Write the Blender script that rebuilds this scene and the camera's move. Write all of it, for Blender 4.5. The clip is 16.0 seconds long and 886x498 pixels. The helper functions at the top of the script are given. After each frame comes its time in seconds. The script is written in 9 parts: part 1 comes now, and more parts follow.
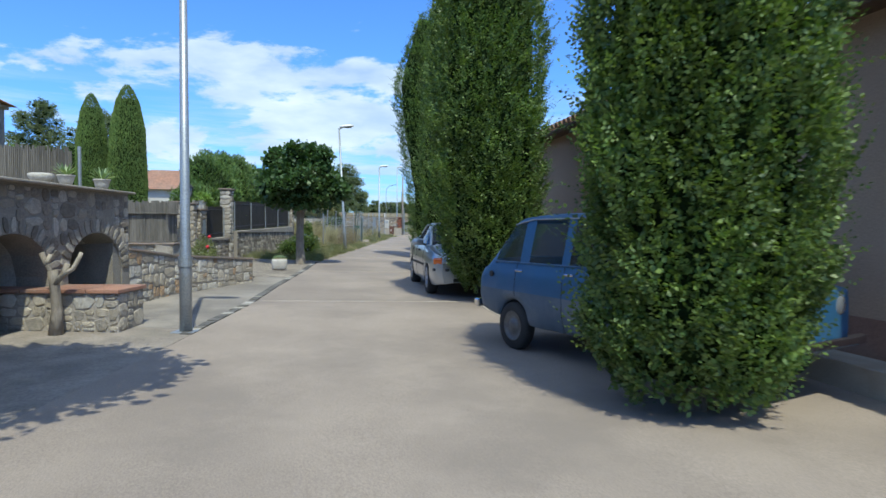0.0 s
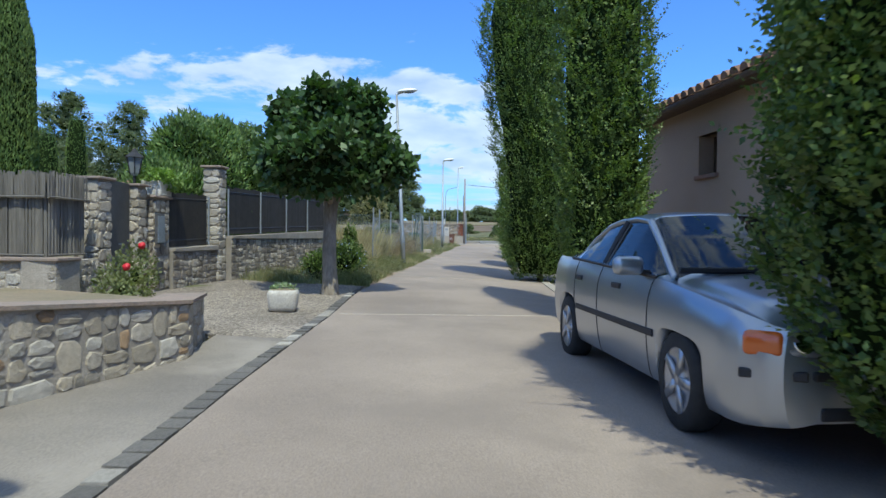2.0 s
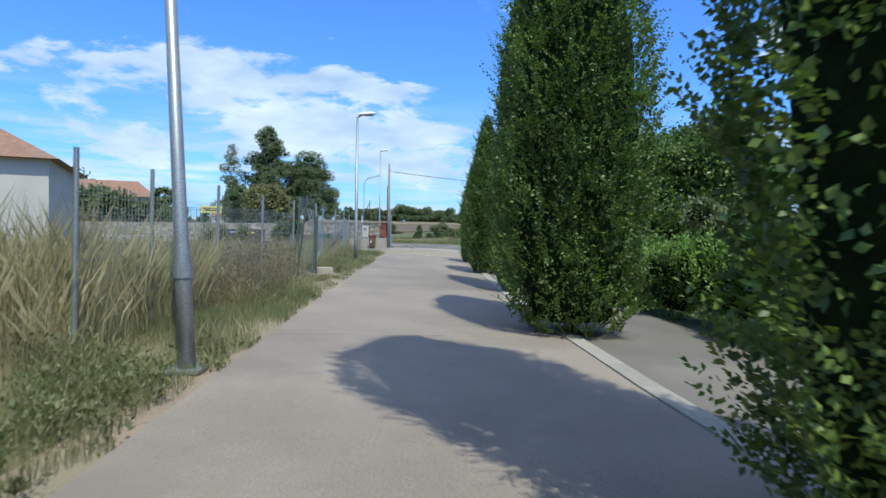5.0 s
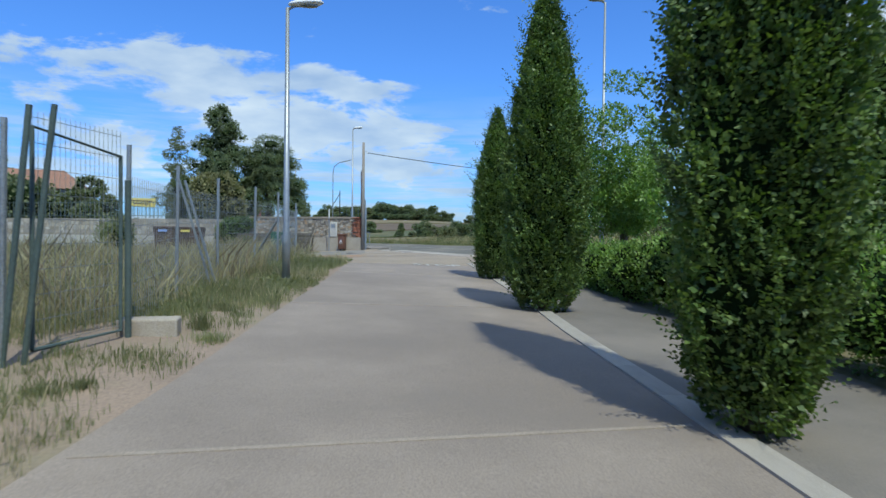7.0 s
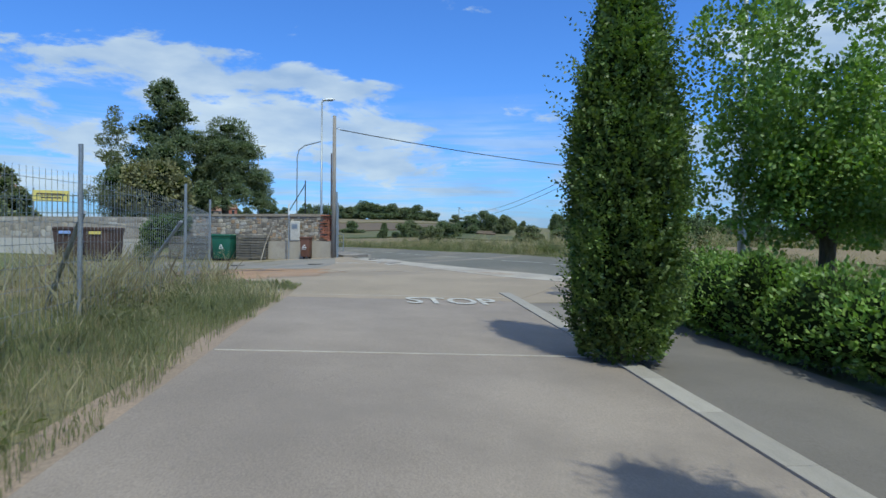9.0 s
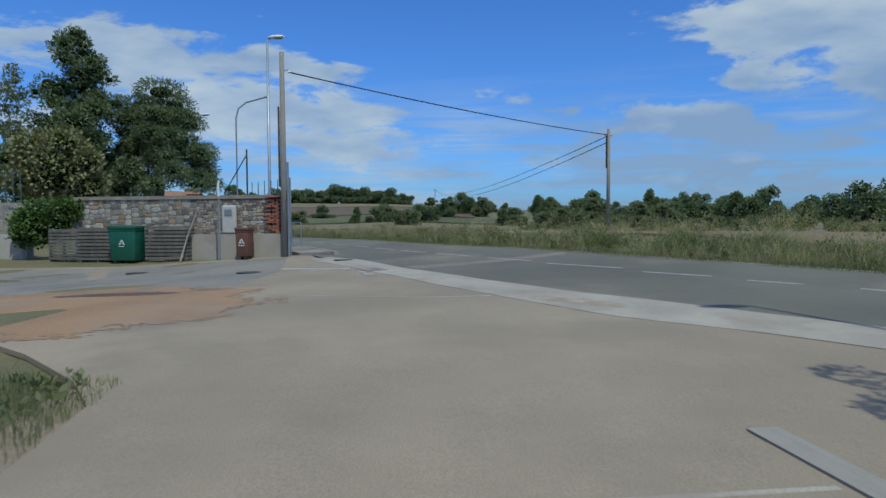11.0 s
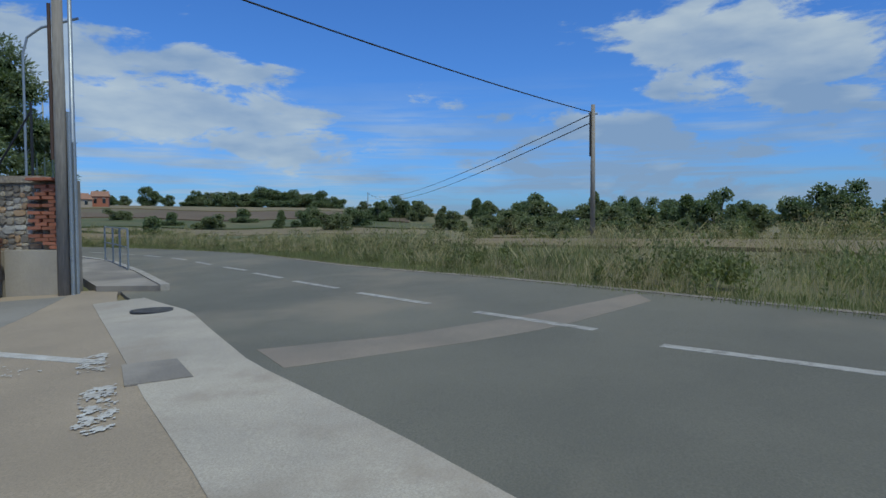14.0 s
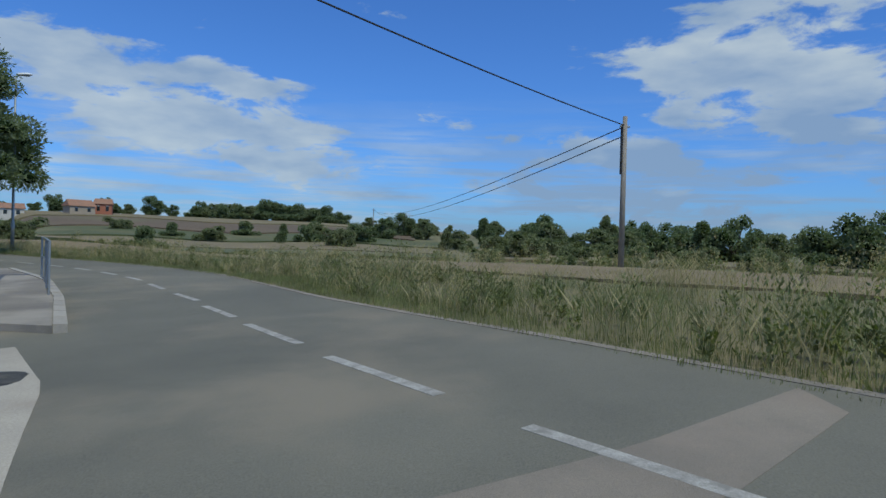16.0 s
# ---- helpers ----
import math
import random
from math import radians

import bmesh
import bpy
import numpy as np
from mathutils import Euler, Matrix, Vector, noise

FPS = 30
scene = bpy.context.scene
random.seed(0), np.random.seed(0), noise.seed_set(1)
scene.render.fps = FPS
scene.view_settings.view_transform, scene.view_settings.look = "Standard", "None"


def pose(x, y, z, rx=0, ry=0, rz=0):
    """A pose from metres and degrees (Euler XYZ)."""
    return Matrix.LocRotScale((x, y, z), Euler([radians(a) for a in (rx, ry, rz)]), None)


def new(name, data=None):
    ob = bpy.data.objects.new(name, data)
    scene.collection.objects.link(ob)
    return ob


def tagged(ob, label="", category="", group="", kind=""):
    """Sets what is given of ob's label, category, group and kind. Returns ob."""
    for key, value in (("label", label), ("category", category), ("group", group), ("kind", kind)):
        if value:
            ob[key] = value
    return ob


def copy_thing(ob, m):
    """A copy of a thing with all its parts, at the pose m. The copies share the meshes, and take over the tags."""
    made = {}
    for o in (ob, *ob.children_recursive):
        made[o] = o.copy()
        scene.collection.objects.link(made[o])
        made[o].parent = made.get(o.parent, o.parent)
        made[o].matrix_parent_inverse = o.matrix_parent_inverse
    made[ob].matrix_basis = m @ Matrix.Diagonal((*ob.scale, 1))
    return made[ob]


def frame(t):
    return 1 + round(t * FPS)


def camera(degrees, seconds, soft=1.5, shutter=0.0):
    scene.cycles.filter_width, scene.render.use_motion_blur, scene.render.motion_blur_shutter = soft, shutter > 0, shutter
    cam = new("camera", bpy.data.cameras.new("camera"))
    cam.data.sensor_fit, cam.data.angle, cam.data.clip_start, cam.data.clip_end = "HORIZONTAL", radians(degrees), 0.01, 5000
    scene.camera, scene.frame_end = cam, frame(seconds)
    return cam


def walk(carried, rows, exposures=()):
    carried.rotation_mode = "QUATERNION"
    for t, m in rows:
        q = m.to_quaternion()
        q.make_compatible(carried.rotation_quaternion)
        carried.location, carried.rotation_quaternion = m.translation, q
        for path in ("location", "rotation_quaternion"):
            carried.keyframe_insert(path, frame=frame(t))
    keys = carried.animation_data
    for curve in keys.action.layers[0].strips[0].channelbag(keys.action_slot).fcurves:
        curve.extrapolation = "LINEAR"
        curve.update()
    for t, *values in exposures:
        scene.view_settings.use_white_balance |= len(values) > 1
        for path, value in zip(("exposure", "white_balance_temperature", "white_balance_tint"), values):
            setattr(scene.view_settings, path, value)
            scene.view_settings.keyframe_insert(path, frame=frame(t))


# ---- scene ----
cam = camera(70.6, 16.0, 1.5, 0.12)
EXPOSURES = [(0.0, 0.35, 6400, -3), (0.5, 0.45, 6400, -3), (1.5, 0.32, 6350, -3), (2.5, 0.34, 6350, -3), (4.0, 0.36, 6350, -3), (6.5, 0.0, 6200, -4), (9.0, -0.12, 6200, -4), (11.5, -0.6, 6100, -4), (13.0, -0.64, 6100, -4), (16.0, -0.55, 6250, -3)]
PATH = [
    (0.0, pose(-0.000, -0.000, 1.346, 88.17, -0.27, -0.65)),
    (0.5, pose(-0.419, 2.251, 1.295, 88.16, -0.77, 4.05)),
    (1.0, pose(-0.717, 4.249, 1.282, 88.55, -0.86, 4.86)),
    (1.5, pose(-1.056, 6.418, 1.286, 88.35, -0.99, 4.59)),
    (2.0, pose(-1.383, 8.398, 1.268, 88.94, -0.66, 4.15)),
    (2.5, pose(-1.670, 10.726, 1.316, 88.72, -0.84, 3.68)),
    (3.0, pose(-1.886, 12.807, 1.365, 88.87, -0.93, 2.43)),
    (3.5, pose(-2.019, 15.142, 1.377, 89.16, -0.09, 0.83)),
    (4.0, pose(-2.150, 17.648, 1.422, 89.19, -0.43, -0.64)),
    (6.5, pose(-2.235, 30.912, 1.487, 88.66, -0.43, -4.85)),
    (7.0, pose(-2.150, 33.458, 1.488, 88.93, -0.62, -4.81)),
    (7.5, pose(-2.063, 36.131, 1.504, 88.87, -0.59, -5.35)),
    (8.0, pose(-2.002, 38.478, 1.539, 89.41, -0.43, -5.69)),
    (8.5, pose(-1.846, 40.837, 1.591, 89.59, -0.29, -5.64)),
    (9.0, pose(-1.997, 42.802, 1.677, 88.92, -0.61, -6.35)),
    (11.5, pose(-1.696, 53.511, 1.830, 87.19, 0.77, -9.42)),
    (12.0, pose(-1.321, 55.235, 1.819, 86.97, 1.14, -10.28)),
    (12.5, pose(-1.008, 56.684, 1.818, 87.08, 1.10, -11.87)),
    (13.0, pose(-0.792, 58.247, 1.818, 87.04, 1.31, -13.74)),
    (13.5, pose(-0.546, 59.472, 1.821, 87.20, 1.03, -14.72)),
    (14.0, pose(-0.334, 60.679, 1.821, 87.80, 0.28, -14.83)),
    (14.5, pose(-0.149, 61.532, 1.859, 88.07, -1.04, -15.01)),
    (15.0, pose(0.015, 62.374, 1.872, 88.39, -1.20, -14.40)),
    (15.5, pose(0.139, 63.067, 1.887, 88.96, -1.34, -14.19)),
    (16.0, pose(0.343, 63.770, 1.920, 89.51, -1.59, -14.36)),
]
walk(cam, PATH, EXPOSURES)

# ---- world, sun, exposure ----
SUN_DIR = Vector((0.30 * 0.515, -0.954 * 0.515, 0.857)).normalized()
world = bpy.data.worlds.new("sky_world")
scene.world = world
world.use_nodes = True


def build_sky():
    nt = world.node_tree
    nt.nodes.clear()
    N, L = nt.nodes.new, nt.links.new
    out, bg = N("ShaderNodeOutputWorld"), N("ShaderNodeBackground")
    sky = N("ShaderNodeTexSky")
    sky.sky_type, sky.sun_disc = "NISHITA", False
    sky.sun_elevation = math.asin(SUN_DIR.z)
    sky.sun_rotation = math.atan2(SUN_DIR.x, SUN_DIR.y)
    sky.altitude, sky.air_density, sky.dust_density, sky.ozone_density = 100, 1.0, 1.1, 2.5
    tc = N("ShaderNodeTexCoord")
    sep = N("ShaderNodeSeparateXYZ")
    L(tc.outputs["Generated"], sep.inputs[0])

    def m(op, a, b=None, c=None):
        n = N("ShaderNodeMath")
        n.operation = op
        for i, v in enumerate((a, b, c)):
            if v is None:
                continue
            if isinstance(v, (int, float)):
                n.inputs[i].default_value = v
            else:
                L(v, n.inputs[i])
        return n.outputs[0]
    az = m("MULTIPLY", m("ARCTAN2", sep.outputs[0], sep.outputs[1]), 57.2958)
    el = m("MULTIPLY", m("ARCSINE", sep.outputs[2]), 57.2958)
    # large cumulus banks: azimuth, elevation, half widths (degrees), strength
    total = None
    for a, e, wa, we, s in CLOUD_BANKS:
        dx = m("DIVIDE", m("SUBTRACT", az, a), wa)
        dy = m("DIVIDE", m("SUBTRACT", el, e), we)
        g = m("MULTIPLY", m("POWER", 2.718, m("MULTIPLY", m("ADD", m("MULTIPLY", dx, dx), m("MULTIPLY", dy, dy)), -1.0)), s)
        total = g if total is None else m("ADD", total, g)
    comb = N("ShaderNodeCombineXYZ")
    L(m("MULTIPLY", az, 0.055), comb.inputs[0])
    L(m("MULTIPLY", el, 0.15), comb.inputs[1])
    n1 = N("ShaderNodeTexNoise")
    n1.inputs["Scale"].default_value, n1.inputs["Detail"].default_value, n1.inputs["Roughness"].default_value = 1.9, 12, 0.6
    n1.inputs["Distortion"].default_value = 0.25
    L(comb.outputs[0], n1.inputs["Vector"])
    comb2 = N("ShaderNodeCombineXYZ")
    L(m("MULTIPLY", az, 0.03), comb2.inputs[0])
    L(m("MULTIPLY", el, 0.42), comb2.inputs[1])
    n2 = N("ShaderNodeTexNoise")
    n2.inputs["Scale"].default_value, n2.inputs["Detail"].default_value, n2.inputs["Roughness"].default_value = 1.6, 8, 0.6
    L(comb2.outputs[0], n2.inputs["Vector"])
    # unseen cloud cover added above the view, to grey the blue fill light
    overhead = N("ShaderNodeMapRange")
    overhead.interpolation_type = "SMOOTHSTEP"
    overhead.inputs["From Min"].default_value, overhead.inputs["From Max"].default_value = 24.0, 42.0
    overhead.inputs["To Max"].default_value = 0.75
    L(el, overhead.inputs["Value"])
    total = m("ADD", total, overhead.outputs[0])
    dens = m("ADD", total, m("MULTIPLY", m("SUBTRACT", n1.outputs[0], 0.52), 3.9))
    ramp = N("ShaderNodeMapRange")
    ramp.interpolation_type = "SMOOTHSTEP"
    ramp.inputs["From Min"].default_value, ramp.inputs["From Max"].default_value = 0.36, 0.78
    ramp.inputs["To Max"].default_value = 0.88
    L(dens, ramp.inputs["Value"])
    # thin streaks low in the sky
    low = N("ShaderNodeMapRange")
    low.interpolation_type = "SMOOTHSTEP"
    low.inputs["From Min"].default_value, low.inputs["From Max"].default_value = 14.0, 4.0
    L(el, low.inputs["Value"])
    streak = N("ShaderNodeMapRange")
    streak.interpolation_type = "SMOOTHSTEP"
    streak.inputs["From Min"].default_value, streak.inputs["From Max"].default_value = 0.40, 0.60
    L(n2.outputs[0], streak.inputs["Value"])
    thin = m("MULTIPLY", m("MULTIPLY", low.outputs[0], streak.outputs[0]), 0.85)
    cover = m("MAXIMUM", ramp.outputs[0], thin)
    # cloud brightness: bright tops, greyer bases
    n3 = N("ShaderNodeTexNoise")
    n3.inputs["Scale"].default_value, n3.inputs["Detail"].default_value = 2.2, 6
    L(comb.outputs[0], n3.inputs["Vector"])
    shade = N("ShaderNodeMapRange")
    shade.inputs["From Min"].default_value, shade.inputs["From Max"].default_value = 0.3, 0.7
    shade.inputs["To Min"].default_value, shade.inputs["To Max"].default_value = 0.0, 1.0
    L(n3.outputs[0], shade.inputs["Value"])
    east, dull = N("ShaderNodeMapRange"), N("ShaderNodeMapRange")
    for n_, lo_, hi_, src in ((east, 4.0, 24.0, az), (dull, 13.0, 6.0, el)):
        n_.interpolation_type = "SMOOTHSTEP"
        n_.inputs["From Min"].default_value, n_.inputs["From Max"].default_value = lo_, hi_
        L(src, n_.inputs["Value"])
    bright = m("SUBTRACT", shade.outputs[0], m("MULTIPLY", m("MULTIPLY", east.outputs[0], dull.outputs[0]), 0.6))
    cl = N("ShaderNodeMix")
    cl.data_type = "RGBA"
    cl.inputs["A"].default_value, cl.inputs["B"].default_value = CLOUD_DARK, CLOUD_LIGHT
    L(bright, cl.inputs["Factor"])
    tint = N("ShaderNodeMix")
    tint.data_type, tint.blend_type = "RGBA", "MULTIPLY"
    tint.inputs["Factor"].default_value = 1.0
    tint.inputs["B"].default_value = SKY_TINT
    L(sky.outputs[0], tint.inputs["A"])
    mix = N("ShaderNodeMix")
    mix.data_type = "RGBA"
    L(cover, mix.inputs["Factor"])
    L(tint.outputs["Result"], mix.inputs["A"])
    L(cl.outputs["Result"], mix.inputs["B"])
    L(mix.outputs["Result"], bg.inputs[0])
    bg.inputs[1].default_value = SKY_STRENGTH
    L(bg.outputs[0], out.inputs[0])


SKY_STRENGTH = 0.15
SKY_TINT = (0.50, 0.80, 1.44, 1)
CLOUD_DARK, CLOUD_LIGHT = (2.5, 3.3, 5.0, 1), (5.4, 5.7, 6.3, 1)
CLOUD_BANKS = [(-16, 14.3, 11, 2.4, 1.0), (-3, 12.8, 6, 1.3, 0.75), (-30, 12.5, 8, 2.4, 0.7), (-7, 9.6, 9, 1.7, 0.8), (-20, 7.5, 12, 1.5, 0.6), (2, 8.0, 7, 2.2, 0.7), (24, 9, 7, 2.0, 0.55),
               (40, 16, 9, 5.5, 1.0), (52, 11, 14, 5, 0.8), (32, 8, 9, 2.2, 0.5), (-80, 14, 25, 6, 0.8),
               (110, 20, 30, 8, 0.8), (-150, 18, 30, 8, 0.8), (5, 6, 10, 1.3, 0.5),
               (34, 3.5, 26, 3.0, 0.6), (-12, 10.6, 11, 1.5, 0.4), (-10, 7.2, 12, 1.4, 0.35), (-27, 9.0, 8, 1.5, 0.35)]
build_sky()
sun = new("sun", bpy.data.lights.new("sun", "SUN"))
sun.data.energy, sun.data.angle, sun.data.color = 3.7, radians(0.53), (1.0, 0.94, 0.83)
sun.rotation_euler = SUN_DIR.to_track_quat("Z", "Y").to_euler()

# ---- ground level ----
GY = [-10, 5, 20, 35, 50, 60, 70, 80, 110]
GA = [0.0, 0.0, 0.133, 0.20, 0.53, 0.674, 0.826, 0.98, 1.25]
GB = [-0.011, -0.013, -0.033, -0.044, -0.044, 0.018, 0.061, 0.037, 0.0]


def lane_z(x, y):
    xc = np.clip(x, -9.0, 8.0)
    return np.interp(y, GY, GA) + np.interp(y, GY, GB) * xc


def smooth(a, b, v):
    t = np.clip((v - a) / (b - a), 0, 1)
    return t * t * (3 - 2 * t)


def hill_z(x, y):
    """Fields that rise to a low ridge beyond the main road."""
    d = np.hypot(x, y - 65.0)
    az = np.degrees(np.arctan2(x, y - 65.0))
    top = (7.6 * (1 - smooth(-5, 40, az)) + 1.2) * smooth(-130, -70, az)
    beyond = smooth(4, 16, (x - 1.9) * 0.91 + (y - 67.65) * 0.41)
    return (top * smooth(85, 290, d) - 1.0 * smooth(14, 60, d) * (1 - smooth(85, 200, d))) * beyond


def ground_z(x, y):
    return lane_z(x, y) + hill_z(x, y)


def gz(x, y):
    return float(ground_z(np.array(float(x)), np.array(float(y))))


# ---- materials ----
def rgb(c):
    return (*c, 1.0) if len(c) == 3 else c


def surface(name, a, b, size=1.0, rough=0.8, bump=0.3, grain=60.0, stain=None, stain_size=0.4, stain_amount=0.5,
            metal=0.0, vary=0.0, spec=0.5, detail=6.0, stretch=(1, 1, 1), bump_dist=0.01, island=False):
    """Two-tone mottled surface with fine grain, larger stains and bump. Sizes in features per metre."""
    mt = bpy.data.materials.new(name)
    mt.use_nodes = True
    nt = mt.node_tree
    N, L = nt.nodes.new, nt.links.new
    bs = nt.nodes["Principled BSDF"]
    tc, mp = N("ShaderNodeTexCoord"), N("ShaderNodeMapping")
    mp.inputs["Scale"].default_value = stretch
    L(tc.outputs["Object"], mp.inputs["Vector"])

    def noise_tex(scale, det, seed):
        n = N("ShaderNodeTexNoise")
        n.noise_dimensions = "4D"
        n.inputs["W"].default_value = seed
        n.inputs["Scale"].default_value, n.inputs["Detail"].default_value, n.inputs["Roughness"].default_value = scale, det, 0.6
        L(mp.outputs[0], n.inputs["Vector"])
        return n.outputs[0]

    def ramp(v, lo, hi):
        n = N("ShaderNodeMapRange")
        n.interpolation_type = "SMOOTHSTEP"
        n.inputs["From Min"].default_value, n.inputs["From Max"].default_value = lo, hi
        L(v, n.inputs["Value"])
        return n.outputs[0]

    def mixed(f, p, q, kind="MIX"):
        n = N("ShaderNodeMix")
        n.data_type, n.blend_type = "RGBA", kind
        for sock, v in (("Factor", f), ("A", p), ("B", q)):
            if isinstance(v, (int, float)):
                n.inputs[sock].default_value = v
            elif isinstance(v, tuple):
                n.inputs[sock].default_value = rgb(v)
            else:
                L(v, n.inputs[sock])
        return n.outputs["Result"]
    fine = noise_tex(grain, 3.0, 7.0)
    col = mixed(ramp(noise_tex(size, detail, 1.0), 0.3, 0.7), a, b)
    col = mixed(ramp(fine, 0.25, 0.75), col, mixed(0.35, col, (0.0, 0.0, 0.0)))
    if stain:
        f = ramp(noise_tex(stain_size, 5.0, 3.0), 0.48, 0.66)
        k = N("ShaderNodeMath")
        k.operation = "MULTIPLY"
        k.inputs[1].default_value = stain_amount
        L(f, k.inputs[0])
        col = mixed(k.outputs[0], col, stain)
    if vary:
        if island:
            src = N("ShaderNodeNewGeometry").outputs["Random Per Island"]
        else:
            src = N("ShaderNodeObjectInfo").outputs["Random"]
        hs = N("ShaderNodeHueSaturation")
        k = N("ShaderNodeMapRange")
        k.inputs["To Min"].default_value, k.inputs["To Max"].default_value = 1 - vary, 1 + vary
        L(src, k.inputs["Value"])
        L(k.outputs[0], hs.inputs["Value"])
        L(col, hs.inputs["Color"])
        col = hs.outputs[0]
    L(col, bs.inputs["Base Color"])
    bs.inputs["Roughness"].default_value, bs.inputs["Metallic"].default_value = rough, metal
    bs.inputs["Specular IOR Level"].default_value = spec
    if bump:
        bp = N("ShaderNodeBump")
        bp.inputs["Strength"].default_value, bp.inputs["Distance"].default_value = bump, bump_dist
        L(fine, bp.inputs["Height"])
        L(bp.outputs[0], bs.inputs["Normal"])
    return mt


def leaf_material(name, a, b, vary=0.25, trans=0.35, rough=0.45, gain=1.35):
    mt = bpy.data.materials.new(name)
    mt.use_nodes = True
    nt = mt.node_tree
    N, L = nt.nodes.new, nt.links.new
    bs, out = nt.nodes["Principled BSDF"], nt.nodes["Material Output"]
    g = N("ShaderNodeNewGeometry")
    cr = N("ShaderNodeMix")
    cr.data_type = "RGBA"
    cr.inputs["A"].default_value, cr.inputs["B"].default_value = rgb(tuple(v * gain for v in a)), rgb(tuple(v * gain for v in b))
    L(g.outputs["Random Per Island"], cr.inputs["Factor"])
    tc, nz = N("ShaderNodeTexCoord"), N("ShaderNodeTexNoise")
    nz.inputs["Scale"].default_value, nz.inputs["Detail"].default_value = 1.6, 3
    L(tc.outputs["Object"], nz.inputs["Vector"])
    k = N("ShaderNodeMapRange")
    k.inputs["From Min"].default_value, k.inputs["From Max"].default_value = 0.3, 0.7
    k.inputs["To Min"].default_value, k.inputs["To Max"].default_value = 1 - vary, 1 + vary
    L(nz.outputs[0], k.inputs["Value"])
    hs = N("ShaderNodeHueSaturation")
    L(k.outputs[0], hs.inputs["Value"])
    L(cr.outputs["Result"], hs.inputs["Color"])
    L(hs.outputs[0], bs.inputs["Base Color"])
    bs.inputs["Roughness"].default_value = rough
    tr, mx = N("ShaderNodeBsdfTranslucent"), N("ShaderNodeMixShader")
    ye = N("ShaderNodeMix")
    ye.data_type, ye.blend_type = "RGBA", "MULTIPLY"
    ye.inputs["Factor"].default_value = 1
    ye.inputs["B"].default_value = (1.3, 1.5, 0.5, 1)
    L(hs.outputs[0], ye.inputs["A"])
    L(ye.outputs["Result"], tr.inputs["Color"])
    mx.inputs[0].default_value = trans
    L(bs.outputs[0], mx.inputs[1])
    L(tr.outputs[0], mx.inputs[2])
    L(mx.outputs[0], out.inputs["Surface"])
    return mt


def plain(name, c, rough=0.5, metal=0.0, spec=0.5, coat=0.0):
    mt = bpy.data.materials.new(name)
    mt.use_nodes = True
    bs = mt.node_tree.nodes["Principled BSDF"]
    bs.inputs["Base Color"].default_value = rgb(c)
    bs.inputs["Roughness"].default_value, bs.inputs["Metallic"].default_value = rough, metal
    bs.inputs["Specular IOR Level"].default_value, bs.inputs["Coat Weight"].default_value = spec, coat
    bs.inputs["Coat Roughness"].default_value = 0.06
    return mt


def glass(name, c, rough=0.03, alpha=0.75):
    """Window glass, tinted: part clear, part mirror-like."""
    mt = bpy.data.materials.new(name)
    mt.use_nodes = True
    nt = mt.node_tree
    bs, out = nt.nodes["Principled BSDF"], nt.nodes["Material Output"]
    bs.inputs["Base Color"].default_value = rgb(c)
    bs.inputs["Roughness"].default_value = rough
    tr, mx = nt.nodes.new("ShaderNodeBsdfTransparent"), nt.nodes.new("ShaderNodeMixShader")
    tr.inputs[0].default_value = (0.75, 0.8, 0.78, 1)
    mx.inputs[0].default_value = alpha
    nt.links.new(tr.outputs[0], mx.inputs[1])
    nt.links.new(bs.outputs[0], mx.inputs[2])
    nt.links.new(mx.outputs[0], out.inputs["Surface"])
    return mt


def pebbles(name, a, b, scale=26.0):
    """Loose small stones: each with its own tone, dark gaps between them."""
    mt = surface(name, a, b, 1.3, 0.95, 0.0, 60, tuple(v * 0.6 for v in b), 0.8, 0.6, detail=9.0)
    nt = mt.node_tree
    N, L = nt.nodes.new, nt.links.new
    bs = nt.nodes["Principled BSDF"]
    vo, tc = N("ShaderNodeTexVoronoi"), N("ShaderNodeTexCoord")
    vo.inputs["Scale"].default_value = scale
    L(tc.outputs["Object"], vo.inputs["Vector"])
    sep, k, g, hs, bp = N("ShaderNodeSeparateXYZ"), N("ShaderNodeMapRange"), N("ShaderNodeMapRange"), N("ShaderNodeHueSaturation"), N("ShaderNodeBump")
    L(vo.outputs["Color"], sep.inputs[0])
    k.inputs["To Min"].default_value, k.inputs["To Max"].default_value = 0.6, 1.4
    L(sep.outputs[0], k.inputs["Value"])
    g.inputs["From Min"].default_value, g.inputs["From Max"].default_value = 0.75, 0.35
    g.inputs["To Min"].default_value = 0.55
    L(vo.outputs["Distance"], g.inputs["Value"])
    m = N("ShaderNodeMath")
    m.operation = "MULTIPLY"
    L(k.outputs[0], m.inputs[0])
    L(g.outputs[0], m.inputs[1])
    L(bs.inputs["Base Color"].links[0].from_socket, hs.inputs["Color"])
    L(m.outputs[0], hs.inputs["Value"])
    L(hs.outputs[0], bs.inputs["Base Color"])
    bp.inputs["Strength"].default_value, bp.inputs["Distance"].default_value = 0.8, 0.02
    L(g.outputs[0], bp.inputs["Height"])
    L(bp.outputs[0], bs.inputs["Normal"])
    return mt


